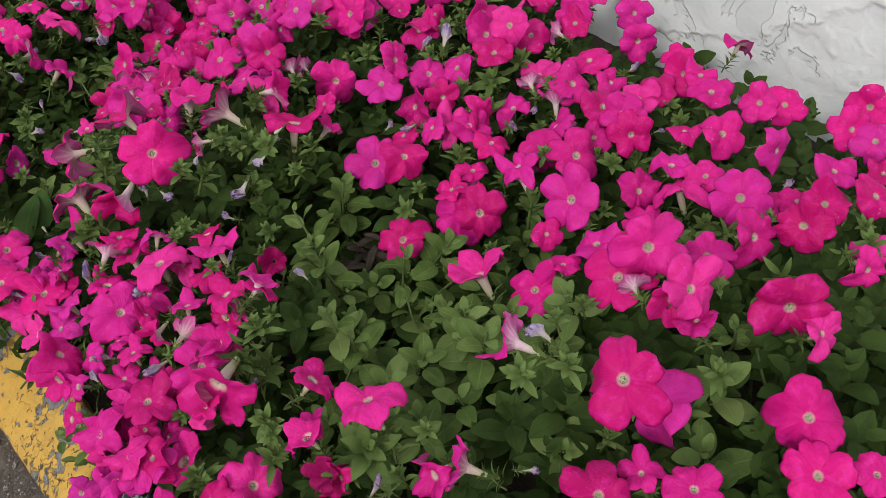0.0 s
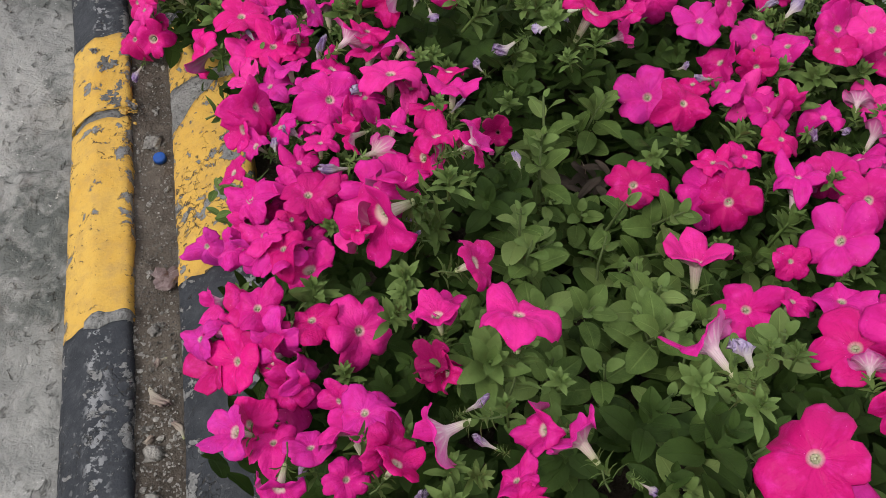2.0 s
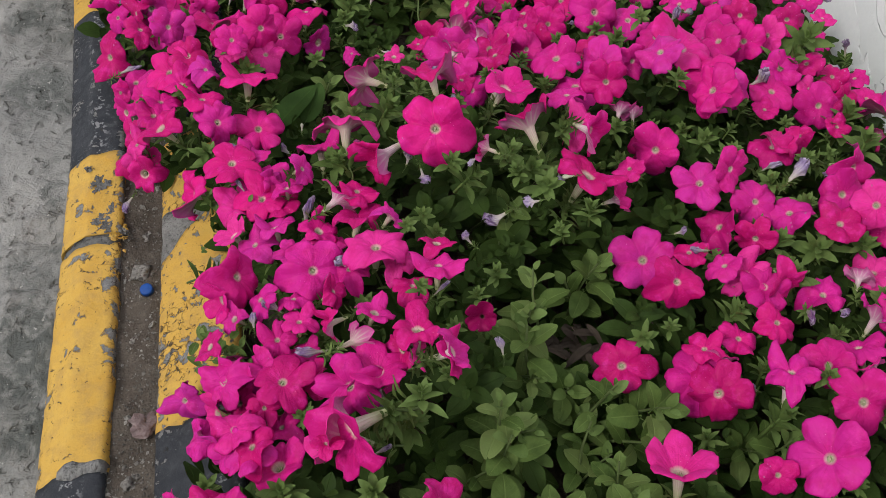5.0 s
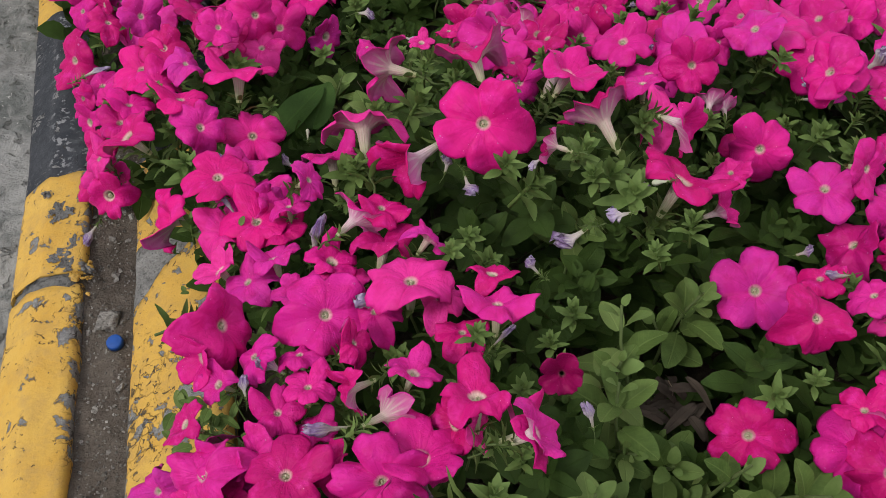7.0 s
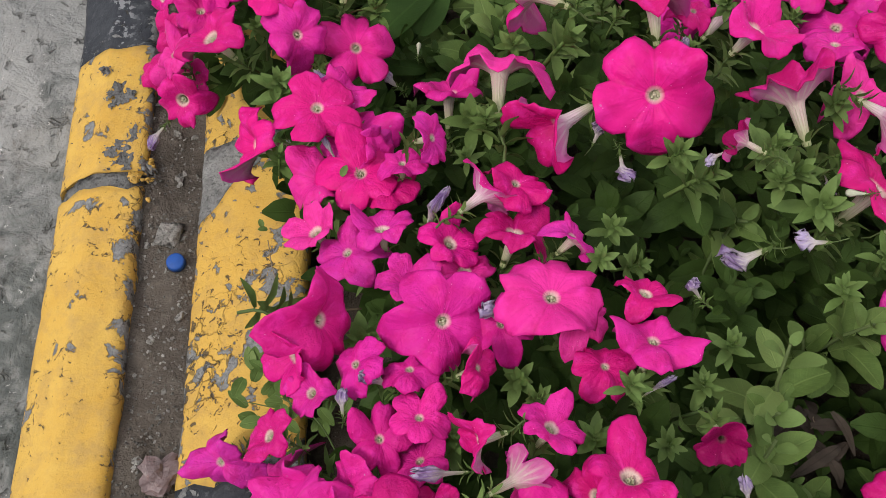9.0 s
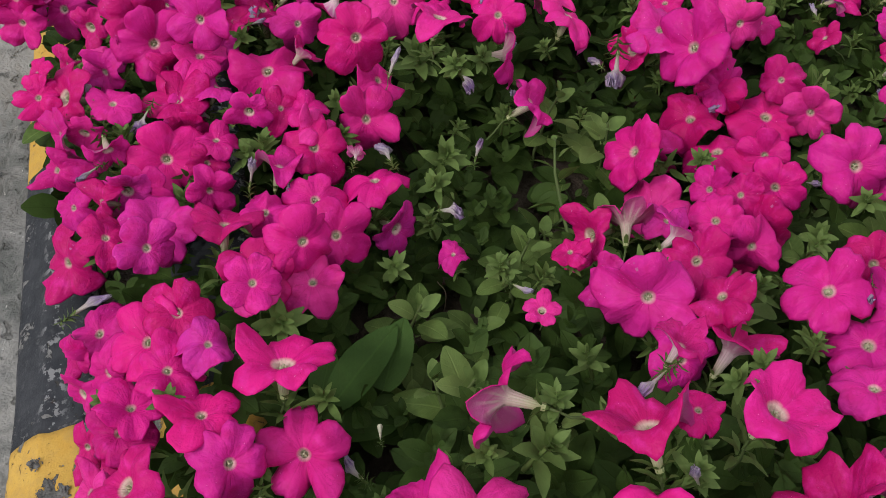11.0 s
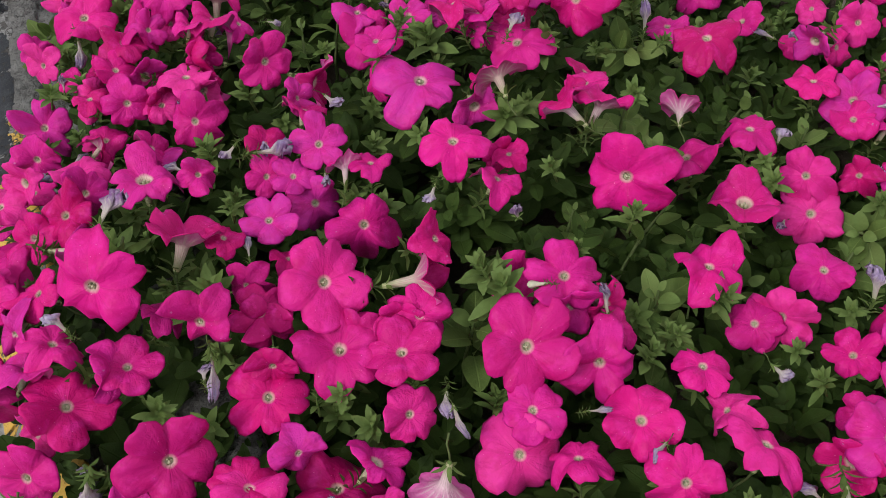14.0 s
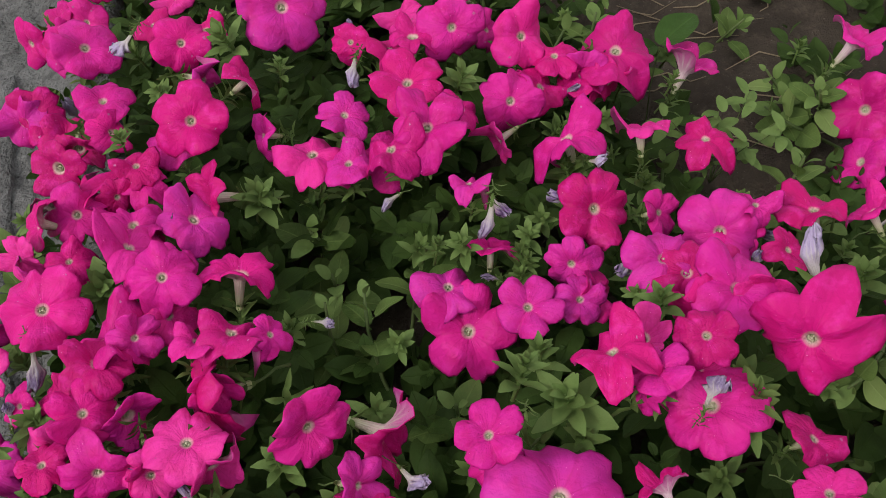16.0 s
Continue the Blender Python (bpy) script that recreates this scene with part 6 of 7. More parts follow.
for j in range(int(3.9 / STEP)):
    for i in range(int(1.47 / STEP)):
        x, y = 0.09 + i * STEP + rng.uniform(-0.018, 0.018), -0.42 + j * STEP + rng.uniform(-0.018, 0.018)
        lean, way, count, size = abs(rng.gauss(0, 24)), rng.uniform(0, 360), rng.randint(7, 10), rng.uniform(0.032, 0.047)
        jit, gap = rng.uniform(-0.12, 0.015), rng.random()
        if x < edge_x(y) + (0.05 if y < 1.65 else -0.01) + 0.03 * wave(x, y, 0, 8) or x > 1.56 or (x > 0.93 and y > 2.62 and gap < 0.82) or (gap < 0.14 and in_hollow(x, y)) or ((x - 0.565) / 0.045) ** 2 + ((y - 1.52) / 0.03) ** 2 < 1:
            continue
        d2 = (ALL[:, 0] - x) ** 2 + (ALL[:, 1] - y) ** 2
        near = ALL[d2 < 0.05 ** 2]
        tip = bloom_height(x, y) - 0.025 + jit
        tip -= 0.33 * max(0.0, x - 1.2) if y < 1.0 else 0.0
        tip = min(tip, 0.19) if ((x - 0.789) / 0.055) ** 2 + ((y - 0.888) / 0.055) ** 2 < 1 or ((x - 0.48) / 0.08) ** 2 + ((y - 1.42) / 0.05) ** 2 < 1 else tip
        if ((x - 0.64) / 0.18) ** 2 + ((y - 0.58) / 0.2) ** 2 < 1:
            tip -= 0.035
        if len(near):
            tip = min(tip, near[:, 2].min() - 0.045)
        edge = max(0.0, min(1.0, (x - edge_x(y)) / 0.12))
        tip = max(tip * edge + min(tip, 0.20) * (1 - edge), bed_z(x, y) + 0.05)
        plant = nearest_plant(x, y)
        local = Matrix.Translation(plant.location).inverted() @ Matrix.Translation((x, y, tip)) @ pose(0, 0, 0, 0, 0, way) @ pose(0, 0, 0, lean)
        single = len(near) == 0 and leaf_objects < 3000 and x < 1.12 and 0.25 < y < 2.9 and (in_hollow(x, y) or gap > 0.05)
        if single:
            child("shoot", SHOOT_ME[0], plant, local)
        turn = rng.uniform(0, 360)
        for k in range(count):
            s = k / (count - 1)
            m = local @ pose(0, 0, -0.004 - 0.075 * s ** 1.2, 0, 0, turn + 137.5 * k + rng.uniform(-15, 15)) @ pose(0, 0.002, 0, 62 - 52 * s + rng.uniform(-10, 10)) @ Matrix.Scale(size * (0.30 + 0.75 * min(1, s * 1.5)), 4)
            if single:
                child("leaf", rng.choice(YOUNG if k < 3 else LEAVES), plant, m)
                leaf_objects += 1
            else:
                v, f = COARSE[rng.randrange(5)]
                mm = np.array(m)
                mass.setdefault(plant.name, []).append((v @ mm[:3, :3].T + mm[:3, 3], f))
rng = random.Random(67)
for j in range(78):
    for i in range(29):
        x, y = 0.12 + i * 0.05 + rng.uniform(-0.02, 0.02), -0.42 + j * 0.05 + rng.uniform(-0.02, 0.02)
        if x < edge_x(y) + 0.09 or x > 1.52 or (x > 0.93 and y > 2.58):
            continue
        top = bloom_height(x, y) - 0.33 * (max(0.0, x - 1.2) if y < 1.0 else 0.0)
        plant = nearest_plant(x, y)
        for k in range(3):
            z = max(bed_z(x, y) + 0.02, top - rng.uniform(0.15, 0.28))
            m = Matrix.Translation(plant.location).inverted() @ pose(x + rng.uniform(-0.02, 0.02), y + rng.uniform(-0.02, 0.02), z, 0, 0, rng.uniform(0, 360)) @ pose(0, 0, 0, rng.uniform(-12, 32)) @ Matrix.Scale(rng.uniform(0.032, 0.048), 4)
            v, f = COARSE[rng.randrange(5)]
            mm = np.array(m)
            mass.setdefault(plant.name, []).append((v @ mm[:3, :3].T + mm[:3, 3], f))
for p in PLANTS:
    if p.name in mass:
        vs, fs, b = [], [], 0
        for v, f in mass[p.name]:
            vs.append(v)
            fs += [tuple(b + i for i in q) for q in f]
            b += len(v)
        # the leaf mass takes the darker leaf copy, with the canopy's shade in its colour
        child("foliage", mesh_of("foliage", np.vstack(vs), fs, [SHADED_LEAF], uvs=blade_uv(4, 1) * len(vs)), p)["kind"] = "stuff"

# ---- pale young shoot tips standing among the flowers ----
TIPS = []
for q in range(4):
    r = random.Random(300 + q)
    tip = [tube([(0, 0, -0.9), (0.02, 0.01, -0.4), (0, 0, 0)], [0.045, 0.04, 0.02])]
    for k in range(15):
        h = k / 14
        tip.append(moved(blade(r.uniform(0.42, 0.62) * (0.45 + 0.75 * h), r.uniform(0.18, 0.26) * (0.6 + 0.6 * h), 0.35, r.uniform(0.05, 0.4), 4, 1), pose(0, 0, 0.02 - 0.55 * h, 0, 0, 137.5 * k + r.uniform(-20, 20)) @ pose(0, 0.02, 0, 72 - 52 * h + r.uniform(-10, 10))))
    TIPS.append(mesh_of("shoot_tip", *joined(tip), [CALYX]))


def sprig(x, y, z, size):
    """A leafy shoot that stands clear among the flowers."""
    if any((b[0] - x) ** 2 + (b[1] - y) ** 2 < (0.75 * b[3]) ** 2 and b[3] > 0.022 and z > b[2] - 0.02 for b in BLOOMS):
        return
    r = random.Random(int(x * 9973 + y * 7001))
    plant = nearest_plant(x, y)
    child("shoot_tip", TIPS[r.randrange(4)], plant, Matrix.Translation(plant.location).inverted() @ pose(x, y, z, r.uniform(-18, 30), r.uniform(-20, 20), r.uniform(0, 360)) @ Matrix.Scale(size, 4))


sprig(0.325, 1.230, 0.328, 0.050)
sprig(0.495, 1.175, 0.355, 0.055)
sprig(0.427, 1.025, 0.378, 0.060)
sprig(0.589, 1.236, 0.392, 0.060)
sprig(0.722, 1.078, 0.450, 0.050)
sprig(0.395, 1.430, 0.303, 0.050)
sprig(0.672, 1.181, 0.442, 0.035)
sprig(0.475, 0.942, 0.394, 0.045)
sprig(0.360, 1.097, 0.335, 0.040)
sprig(0.506, 0.503, 0.509, 0.085)
sprig(0.506, 0.729, 0.428, 0.060)
sprig(0.374, 0.687, 0.396, 0.055)
sprig(0.998, 0.712, 0.371, 0.050)
sprig(0.365, 0.620, 0.407, 0.050)
sprig(0.407, 1.000, 0.366, 0.050)
sprig(1.056, 1.135, 0.369, 0.045)
sprig(0.763, 1.035, 0.421, 0.050)
sprig(0.868, 1.254, 0.359, 0.035)
sprig(0.844, 0.820, 0.360, 0.040)
sprig(0.580, 1.743, 0.318, 0.060)
sprig(0.423, 2.026, 0.272, 0.030)
sprig(0.246, 1.719, 0.270, 0.050)
sprig(0.396, 1.682, 0.271, 0.050)
sprig(0.307, 1.627, 0.256, 0.050)
sprig(0.868, 1.553, 0.264, 0.050)
sprig(0.599, 1.647, 0.247, 0.055)
sprig(0.613, 2.068, 0.325, 0.055)
sprig(0.845, 1.968, 0.267, 0.050)
sprig(0.279, 2.231, 0.335, 0.060)
sprig(0.621, 2.035, 0.332, 0.055)
sprig(0.357, 2.147, 0.323, 0.060)
sprig(0.710, 2.223, 0.351, 0.050)
sprig(0.683, 2.431, 0.317, 0.045)
sprig(0.398, 2.342, 0.320, 0.045)
sprig(0.138, 2.210, 0.301, 0.050)
sprig(0.441, 2.182, 0.301, 0.045)
sprig(0.462, 2.417, 0.318, 0.045)
sprig(0.355, 2.621, 0.314, 0.060)
sprig(0.506, 2.690, 0.290, 0.055)
sprig(0.674, 2.367, 0.366, 0.060)
sprig(0.763, 2.409, 0.342, 0.050)
sprig(0.514, 2.887, 0.317, 0.060)
sprig(0.729, 2.737, 0.314, 0.050)
sprig(0.780, 2.605, 0.300, 0.045)
sprig(0.985, 2.421, 0.266, 0.050)
sprig(0.283, 2.527, 0.301, 0.050)
sprig(0.810, 2.330, 0.343, 0.050)
sprig(1.327, 1.334, 0.371, 0.090)
sprig(1.362, 1.297, 0.370, 0.090)
sprig(1.287, 1.302, 0.357, 0.080)
sprig(1.323, 1.171, 0.357, 0.080)
sprig(1.310, 1.099, 0.372, 0.070)
sprig(1.428, 1.117, 0.361, 0.080)
sprig(1.471, 1.139, 0.360, 0.080)
sprig(1.137, 0.915, 0.370, 0.060)
sprig(1.079, 0.880, 0.371, 0.055)
sprig(1.207, 0.913, 0.369, 0.050)
sprig(0.979, 0.688, 0.364, 0.060)
sprig(1.120, 1.300, 0.370, 0.050)
sprig(1.086, 1.102, 0.370, 0.050)
sprig(1.118, 1.041, 0.371, 0.050)
sprig(1.157, 0.994, 0.372, 0.045)
sprig(1.014, 1.409, 0.336, 0.050)
sprig(0.952, 1.387, 0.323, 0.050)
sprig(0.879, 1.309, 0.334, 0.050)
sprig(0.984, 0.838, 0.364, 0.050)
sprig(1.017, 1.154, 0.359, 0.045)
sprig(1.087, 0.935, 0.372, 0.060)
sprig(0.674, 1.068, 0.421, 0.055)
sprig(0.760, 1.077, 0.407, 0.060)
sprig(1.255, 0.821, 0.370, 0.050)
sprig(1.306, 0.990, 0.386, 0.050)
rng = random.Random(404)
for bx, by, bz, bs in [b for b in BLOOMS if 0.2 < b[1] < 3.0 and b[0] < 1.3]:
    a, far, keep = rng.uniform(0, 6.28), rng.uniform(0.034, 0.065), rng.random()
    x, y, z = bx + far * math.cos(a), by + far * math.sin(a), bz - rng.uniform(-0.004, 0.035)
    if keep > 0.85 or x < edge_x(y) + 0.02 or any((b[0] - x) ** 2 + (b[1] - y) ** 2 < (0.011 + 0.55 * b[3]) ** 2 for b in BLOOMS if b[2] < z + 0.04):
        continue
    plant = nearest_plant(x, y)
    child("shoot_tip", TIPS[rng.randrange(4)], plant, Matrix.Translation(plant.location).inverted() @ pose(x, y, z, rng.uniform(-25, 25), rng.uniform(-25, 25), rng.uniform(0, 360)) @ Matrix.Scale(rng.uniform(0.026, 0.042), 4))

# ---- weeds and dry things in the bed ----
def eased(pts, n=6):
    """Rounds a run of points into a smooth curve through them."""
    q = [Vector(p) for p in pts]
    q = [2 * q[0] - q[1]] + q + [2 * q[-1] - q[-2]]
    out = []
    for a, b, c, d in zip(q, q[1:], q[2:], q[3:]):
        for k in range(n):
            t = k / n
            out.append(0.5 * (2 * b + (c - a) * t + (2 * a - 5 * b + 4 * c - d) * t * t + (3 * b - a - 3 * c + d) * t ** 3))
    return [tuple(p) for p in out] + [tuple(q[-2])]


def leaf_set(name, label, category, at, leaves, mat, stem_mat, stems=()):
    """A small plant or tuft: leaves as (x, y, z, turn, pitch, length, width, curl) about its foot, stems as point runs."""
    ob = thing(name, label, category, at)
    small = 0.72 if name == "toothed_weed" else 0.6 if name == "creeping_weed" else 1.0
    for x, y, z, turn, pitch, length, width, curl in leaves:
        length, width = length * small, width * small
        v, f = blade(length, width, 0.25, curl, 8, 2)
        child("leaf", mesh_of("leaf", v, f, [mat], uvs=blade_uv(8, 2)), ob, pose(x, y, z, 0, 0, turn) @ pose(0, 0, 0, pitch))
    for pts in stems:
        pts = eased(pts)
        child("stem", mesh_of("stem", *tube(pts, [0.0009 - 0.0004 * k / (len(pts) - 1) for k in range(len(pts))]), [stem_mat]), ob)
    return ob


leaf_set("broadleaf_weed", "weed with large dark green oval leaves among the petunias", "weed", (0.425, 1.385, 0.115),
         [(0.0, -0.01, 0.10, -50, 16, 0.105, 0.044, 0.02), (0.055, 0.0, 0.10, -28, 22, 0.075, 0.040, 0.04), (-0.01, 0.0, 0.09, -20, 12, 0.060, 0.030, 0.1), (0.0, -0.02, 0.07, -95, 8, 0.065, 0.034, 0.15)],
         BROAD, STEM, [[(0, 0, 0), (0.004, 0, 0.05), (0.0, -0.01, 0.10)], [(0, 0, 0), (0.03, 0, 0.05), (0.055, 0.0, 0.10)]])
leaf_set("broadleaf_weed", "weed with a few broad bright green leaves", "weed", (0.958, 2.753, 0.12),
         [(0, 0, 0.13, -65, 8, 0.062, 0.038, 0.15), (0.0, 0.0, 0.115, 40, 12, 0.04, 0.024, 0.2), (0, 0.01, 0.12, 110, 10, 0.045, 0.026, 0.2)], BROAD, STEM, [[(0, 0, 0), (0, 0.004, 0.06), (0, 0, 0.125)]])
r = random.Random(8)
shoots = [(-0.05, 0.03, 0.10), (-0.01, 0.005, 0.12), (0.035, 0.02, 0.115), (0.05, -0.025, 0.10), (0.0, -0.04, 0.11), (-0.03, -0.015, 0.115)]
leaf_set("toothed_weed", "small bushy weed with grey green toothed leaves beside bare soil", "weed", (0.985, 2.646, 0.12),
         [(sx + r.uniform(-0.006, 0.006), sy + r.uniform(-0.006, 0.006), sz - 0.006 * k, 72 * k + r.uniform(-25, 25), r.uniform(0, 30), r.uniform(0.024, 0.040), r.uniform(0.012, 0.018), r.uniform(0.1, 0.4)) for sx, sy, sz in shoots for k in range(6)], CALYX, STEM,
         [[(0, 0, 0), (0.4 * sx, 0.4 * sy, 0.5 * sz), (sx, sy, sz)] for sx, sy, sz in shoots])
r = random.Random(14)
leaf_set("toothed_weed", "sprawling dark weed creeping over the yellow inner kerb", "weed", (0.325, 0.955, 0.15),
         [(r.uniform(-0.045, 0.045), r.uniform(-0.03, 0.055), r.uniform(0.03, 0.07), r.uniform(0, 360), r.uniform(-5, 35), r.uniform(0.020, 0.034), r.uniform(0.012, 0.018), r.uniform(0.1, 0.4)) for _ in range(34)], LEAF, STEM,
         [[(0.03, 0, 0), (0.0, 0.0, 0.05), (-0.045, 0.012, 0.055)], [(0, 0, 0.05), (-0.01, 0.03, 0.065), (0.0, 0.05, 0.07)], [(0.04, -0.045, 0.05), (0.02, -0.015, 0.075), (-0.015, 0.01, 0.075)], [(0.03, 0.02, 0.03), (0.02, 0.04, 0.06), (0.035, 0.055, 0.07)]])
leaf_set("creeping_weed", "thin wiry weed with small grey green leaves over the flowers", "weed", (0.33, 1.07, 0.16),
         [(-0.025, 0.07, 0.055, 100, 20, 0.016, 0.010, 0.1), (0.02, 0.10, 0.165, 40, 20, 0.016, 0.010, 0.1), (0.045, 0.05, 0.185, -30, 30, 0.018, 0.011, 0.1), (-0.03, 0.075, 0.05, 20, 30, 0.014, 0.010, 0.1)], CALYX, STRAW,
         [[(0.06, -0.04, 0.10), (0.025, -0.045, 0.115), (0.0, -0.025, 0.10), (-0.018, 0.01, 0.07), (-0.025, 0.06, 0.05)], [(0.0, 0.07, 0.14), (0.02, 0.10, 0.165), (0.05, 0.09, 0.18), (0.06, 0.05, 0.185)], [(0.045, 0.05, 0.18), (0.065, 0.03, 0.175), (0.09, 0.035, 0.17)]])
for at, n in (((0.789, 0.888, 0.243), 22), ((0.565, 1.52, 0.135), 4)):
    r = random.Random(n)
    leaf_set("dead_leaf_cluster", "curled dead brown leaves caught among the green ones", "dead leaves", at,
             [(r.uniform(-0.03, 0.03), r.uniform(-0.03, 0.03), r.uniform(-0.02, 0.02), r.uniform(0, 360), r.uniform(-30, 40), r.uniform(0.025, 0.045), r.uniform(0.008, 0.014), r.uniform(0.2, 0.7)) for _ in range(n)], DRY, STRAW,
             [[(0, 0, -0.09), (0.01, 0.005, 0.0), (0.0, 0.01, 0.03)]])
r = random.Random(77)
for k in range(16):
    x, y, a = r.uniform(1.0, 1.22), r.uniform(2.66, 2.98), r.uniform(-0.6, 0.7)
    ln = r.uniform(0.06, 0.22) if k < 8 else r.uniform(0.03, 0.08)
    pts = [(x + (s - 0.5) * ln * math.cos(a) + 0.006 * math.sin(5 * s + k), y + (s - 0.5) * ln * math.sin(a) + 0.012 * ln / 0.1 * math.sin(7 * s + 2 * k), 0) for s in (0, 0.25, 0.5, 0.75, 1)]
    pts = [(px, py, bed_z(px, py) + 0.003) for px, py, _ in pts]
    tagged(new("twig", mesh_of("twig", *tube(pts, [0.0006, 0.0009, 0.0010, 0.0008, 0.0004]), [STRAW])), "thin dry straw coloured twig lying on bare soil", "twig", "twigs on the bare soil")


# ---- litter and stones ----
def lump(size, seed, flat=1.0, rough=0.25, level=2):
    bm = bmesh.new()
    bmesh.ops.create_icosphere(bm, subdivisions=level, radius=1.0)
    verts = []
    for v in bm.verts:
        k = 1 + rough * noise.noise(v.co * 1.4 + Vector((seed, 0, 0))) + 0.4 * rough * noise.noise(v.co * 4 + Vector((0, seed, 0)))
        verts.append((v.co.x * k * size, v.co.y * k * size * 0.8, v.co.z * k * size * flat))
    faces = [tuple(v.index for v in f.verts) for f in bm.faces]
    bm.free()
    return verts, faces


def put(name, piece, mat, at, turn, label, category, group="", smooth=True):
    ob = new(name, mesh_of(name, *piece, [mat], smooth=smooth))
    ob.matrix_basis = pose(*at, *turn)
    return tagged(ob, label, category, group)


cap_prof = [(0.98 * a, 0.98 * c) for a, c in [(0.0, 0.0085), (0.0082, 0.0085), (0.0096, 0.0078), (0.0102, 0.0060), (0.0104, 0.0), (0.0094, 0.0), (0.0092, 0.006), (0.0, 0.0065)]]
cv, cf, N = [], [], 48
for j, (pr, pz) in enumerate(cap_prof):
    for k in range(N):
        rr = pr * (1 + (0.035 if k % 2 and j in (3, 4) else 0))
        cv.append((rr * math.cos(2 * math.pi * k / N), rr * math.sin(2 * math.pi * k / N), pz))
cf = [(j * N + k, j * N + (k + 1) % N, (j + 1) * N + (k + 1) % N, (j + 1) * N + k) for j in range(len(cap_prof) - 1) for k in range(N)]
put("bottle_cap", (cv, cf), CAP_BLUE, (0.201, 1.161, gutter_z(0.201, 1.161) + 0.003), (4, -6, 0), "blue ribbed plastic bottle cap lying on gutter soil", "bottle cap")
# this chip beside the cap stands in for a flat pale plastic scrap
put("stone", lump(0.018, 3, 0.2, 0.7), STONE, (0.192, 1.196, gutter_z(0.192, 1.196) + 0.004), (5, 0, 70), "flat pale grey chip lying in the gutter", "stone")
put("plastic_scrap", lump(0.021, 9, 0.3, 0.9, 3), FOIL, (0.193, 0.93, gutter_z(0.193, 0.93) + 0.006), (0, 10, 30), "crumpled pinkish clear wrapper on gutter soil", "litter", smooth=False)
put("stone", lump(0.013, 17, 0.3, 0.8), STONE, (0.153, 0.665, gutter_z(0.153, 0.665) + 0.003), (8, 0, 20), "flat pale grey chip lying in the gutter", "stone")
put("stone", lump(0.010, 18, 0.35, 0.8), STONE, (0.147, 0.605, gutter_z(0.147, 0.605) + 0.003), (0, 9, 110), "flat pale grey chip lying in the gutter", "stone")
put("stone", lump(0.009, 19, 0.4, 0.9), STONE, (0.168, 0.845, gutter_z(0.168, 0.845) + 0.003), (0, 4, 60), "flat pale grey chip lying in the gutter", "stone")
r = random.Random(31)
for k in range(120):
    y = r.uniform(0.40, 0.90) if k < 92 else r.uniform(0.92, 1.42)
    x = kerb_x(y) + r.uniform(0.106, 0.168)
    s = r.uniform(0.0022, 0.0062)
    put("pebble", lump(s, k, r.uniform(0.22, 0.55), 0.9, 1), STONE if k % 3 else GRAVEL, (x, y, gutter_z(x, y) + 0.2 * s), (r.uniform(-20, 20), r.uniform(-20, 20), r.uniform(0, 360)), "small flat pale stone chip on the gutter soil", "pebble", "pebbles in the gutter", False)
REMAINS = [spent(71, 1.0, 0.20, 20, (HUSK, HUSK)), spent(72, 0.7, 0.28, 20, (HUSK, HUSK)), spent(73, 1.2, 0.15, 20, (HUSK, HUSK))]
for k, (x, y, turn, size) in enumerate(((0.160, 0.745, 20, 0.026), (0.152, 0.600, -160, 0.022), (0.166, 0.515, 60, 0.028), (0.190, 0.690, 100, 0.016), (0.145, 0.685, -40, 0.014), (0.178, 0.555, 150, 0.020), (0.150, 0.45, 10, 0.024), (0.172, 0.80, 75, 0.013))):
    ob = new("dry_flower", REMAINS[k % 3])
    ob.matrix_basis = pose(x, y, gutter_z(x, y) + 0.10 * size, 0, 0, turn) @ pose(0, 0, 0, 84, 0, 30 * k) @ Matrix.Scale(size, 4)
    tagged(ob, "withered brownish flower lying on gutter soil", "dead flower", "withered flowers in the gutter")
bits = []
for k in range(1500):
    y = r.uniform(0.2, 2.5) if k < 420 else r.uniform(0.4, 1.5)
    x = kerb_x(y) + r.uniform(0.10, 0.175)
    s = r.uniform(0.0007, 0.0022)
    bits.append(moved(lump(s, k % 7, 0.7, 0.5, 1), pose(x, y, gutter_z(x, y) + 0.2 * s, r.uniform(0, 90), 0, r.uniform(0, 360))))
tagged(new("gravel", mesh_of("gravel", *joined(bits), [GRAVEL], smooth=False)), "fine pale grit scattered over gutter soil", "gravel", kind="stuff")
bits = []
for k in range(900):
    y = r.gauss(0.66, 0.14) if k < 560 else r.uniform(0.85, 1.6)
    x = kerb_x(y) + r.uniform(0.102, 0.172)
    s = r.uniform(0.0008, 0.0024)
    bits.append(moved(lump(s, k % 9, 0.35, 0.9, 1), pose(x, y, gutter_z(x, y) + 0.25 * s, r.uniform(-30, 30), r.uniform(-30, 30), r.uniform(0, 360))))
tagged(new("mortar_crumbs", mesh_of("mortar_crumbs", *joined(bits), [STONE], smooth=False)), "pale crumbs of mortar scattered over gutter soil", "rubble", kind="stuff")


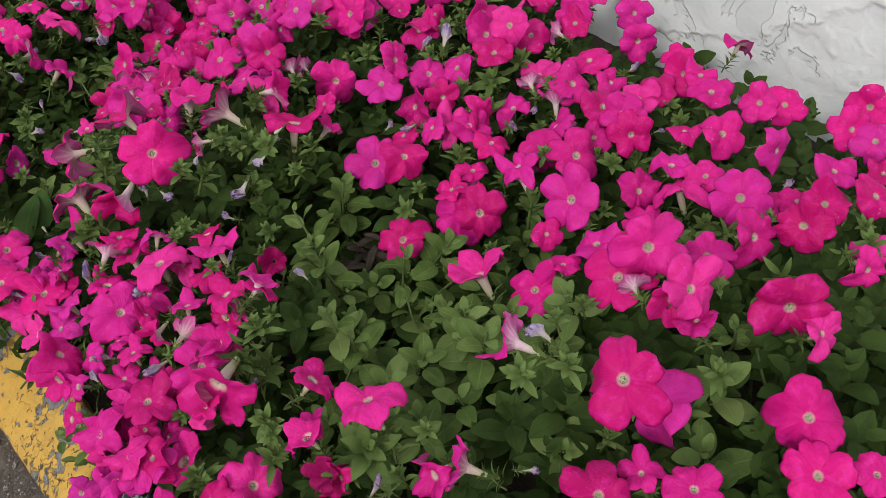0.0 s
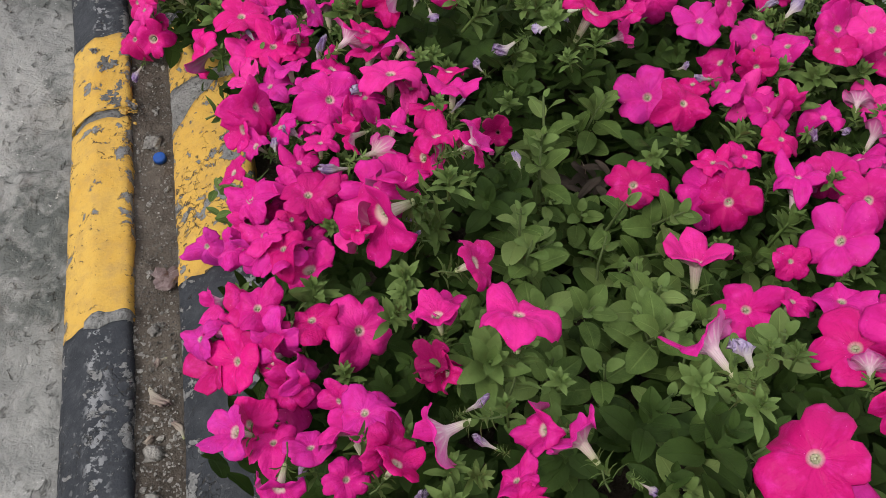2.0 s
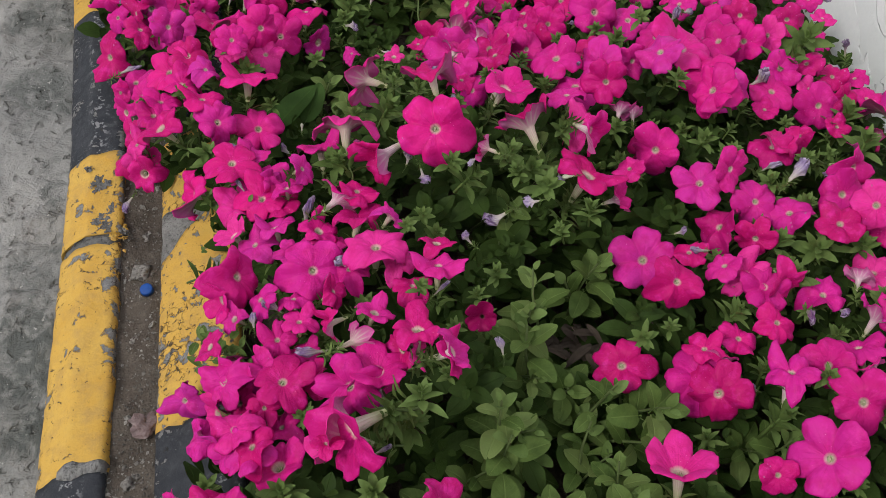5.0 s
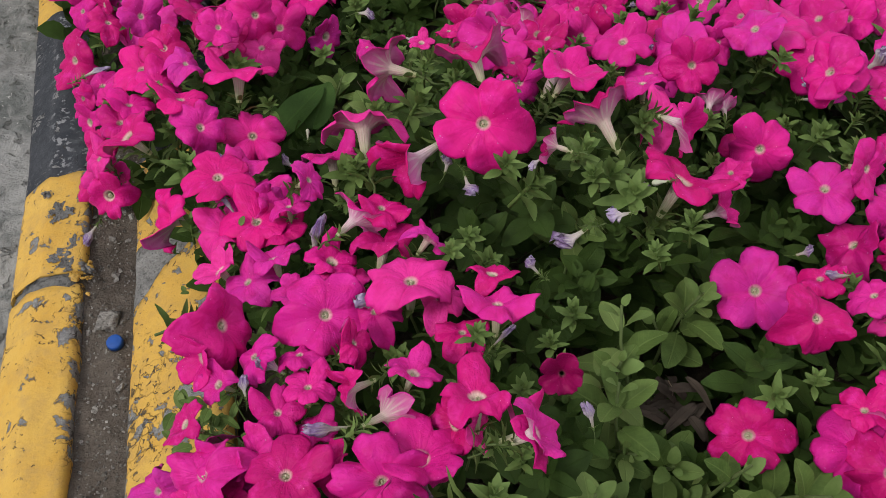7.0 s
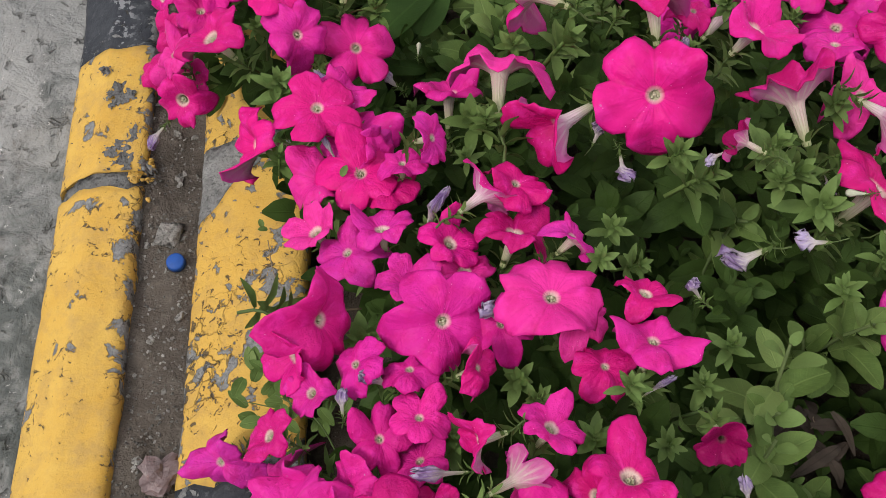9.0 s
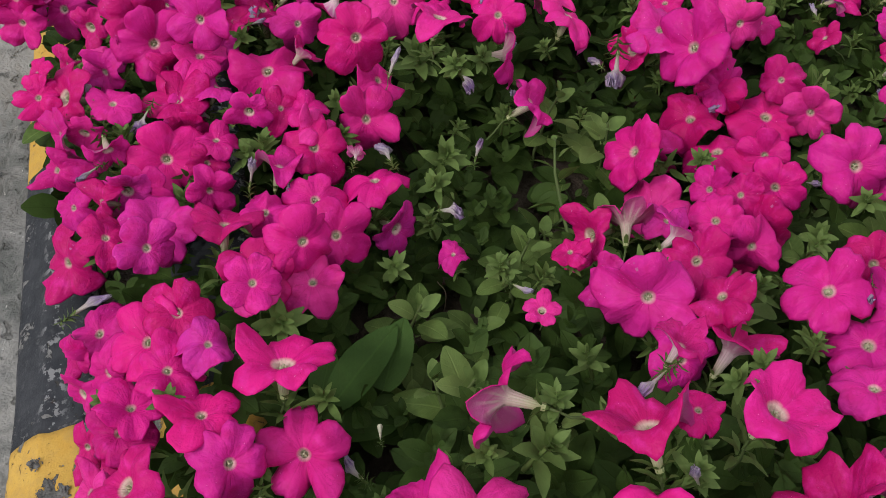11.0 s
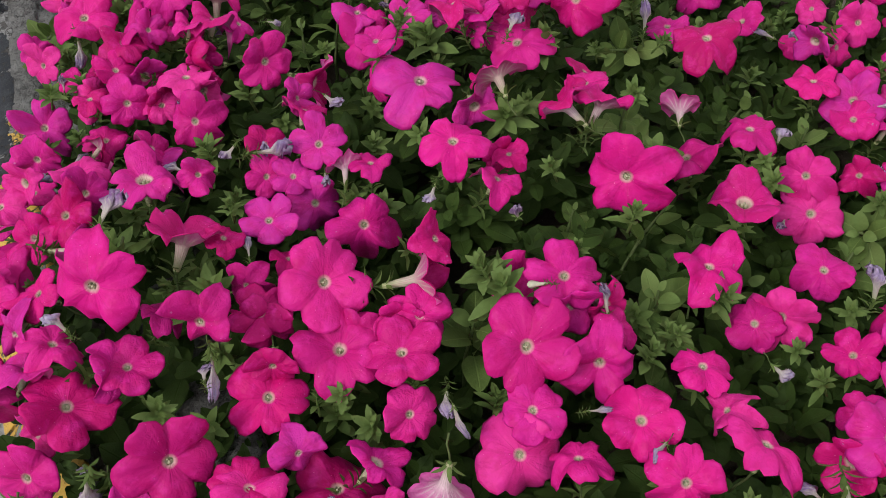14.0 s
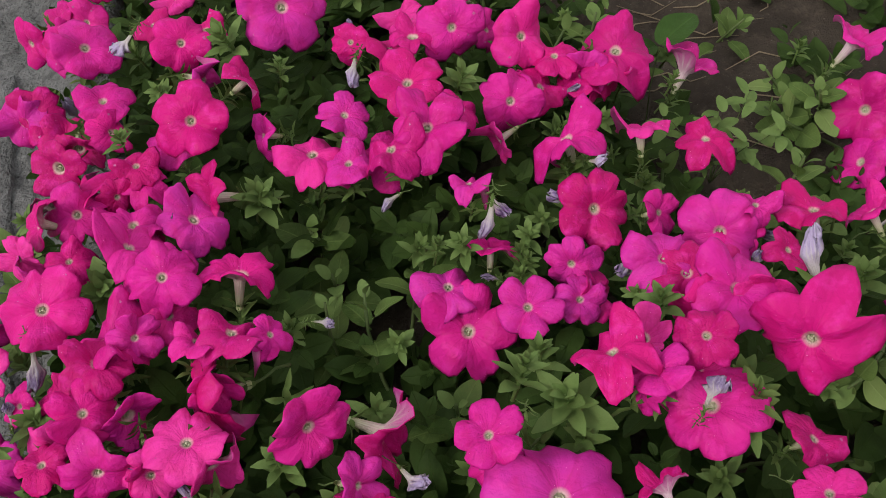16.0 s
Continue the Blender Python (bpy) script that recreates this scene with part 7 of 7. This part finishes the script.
def scrap_sheet(w, h, seed):
    nx, ny = 48, 70
    verts, faces, keepers = [], [], {}
    for j in range(ny + 1):
        for i in range(nx + 1):
            x, y = (i / nx - 0.5) * w, (j / ny - 0.5) * h
            verts.append((x, y, 0.004 + 0.004 * noise.noise(Vector((x * 55, y * 55, seed))) + 0.002 * noise.noise(Vector((x * 150, y * 150, seed)))))
    for j in range(ny):
        for i in range(nx):
            x, y = (i + 0.5) / nx - 0.5, (j + 0.5) / ny - 0.5
            if math.hypot(x, y) < 0.36 + 0.42 * noise.noise(Vector((x * 5, y * 5, seed + 3))) + 0.16 * noise.noise(Vector((x * 19, y * 19, seed))):
                a = j * (nx + 1) + i
                faces.append((a, a + 1, a + nx + 2, a + nx + 1))
    return verts, faces


put("paper_scrap", scrap_sheet(0.085, 0.13, 4.0), PAPER, (0.152, 3.04, 0.118), (0, 0, -15), "torn dirty white paper stuck on the black kerb", "paper")
for k, (x, y, w, h) in enumerate(((0.141, 2.715, 0.014, 0.030), (0.150, 2.672, 0.032, 0.040))):
    child("paint_spot", mesh_of("paint_spot", *scrap_sheet(w, h, 7.0 + k), [YELLOW]), outer_kerb, pose(x, y, 0.1165), "stray spot of yellow paint")
# bare mortar and crumbling paint about the kerb joint
BARE = ((0.133, 1.380, 0.040, 0.045), (0.139, 1.296, 0.055, 0.042), (0.113, 1.416, 0.018, 0.016), (0.150, 1.325, 0.016, 0.030))
for k, (x, y, w, h) in enumerate(BARE):
    child("bare_patch", mesh_of("bare_patch", *scrap_sheet(w, h, 21.0 + k), [OLD_MORTAR]), outer_kerb, pose(x, y, 0.1105), "bare grey concrete where the paint has flaked off")
r = random.Random(77)
for k in range(26):
    y = 1.268 + r.gauss(0.012, 0.010)
    x = kerb_x(y) + r.uniform(0.098, 0.121)
    s = r.uniform(0.003, 0.0075)
    child("paint_crumb", mesh_of("paint_crumb", *lump(s, k + 40, 0.6, 0.8, 1), [YELLOW], smooth=False), outer_kerb, pose(x, y, 0.106 + r.uniform(-0.004, 0.006), r.uniform(-30, 30), r.uniform(-30, 30), r.uniform(0, 360)), "crumbled lump of yellow paint and mortar")
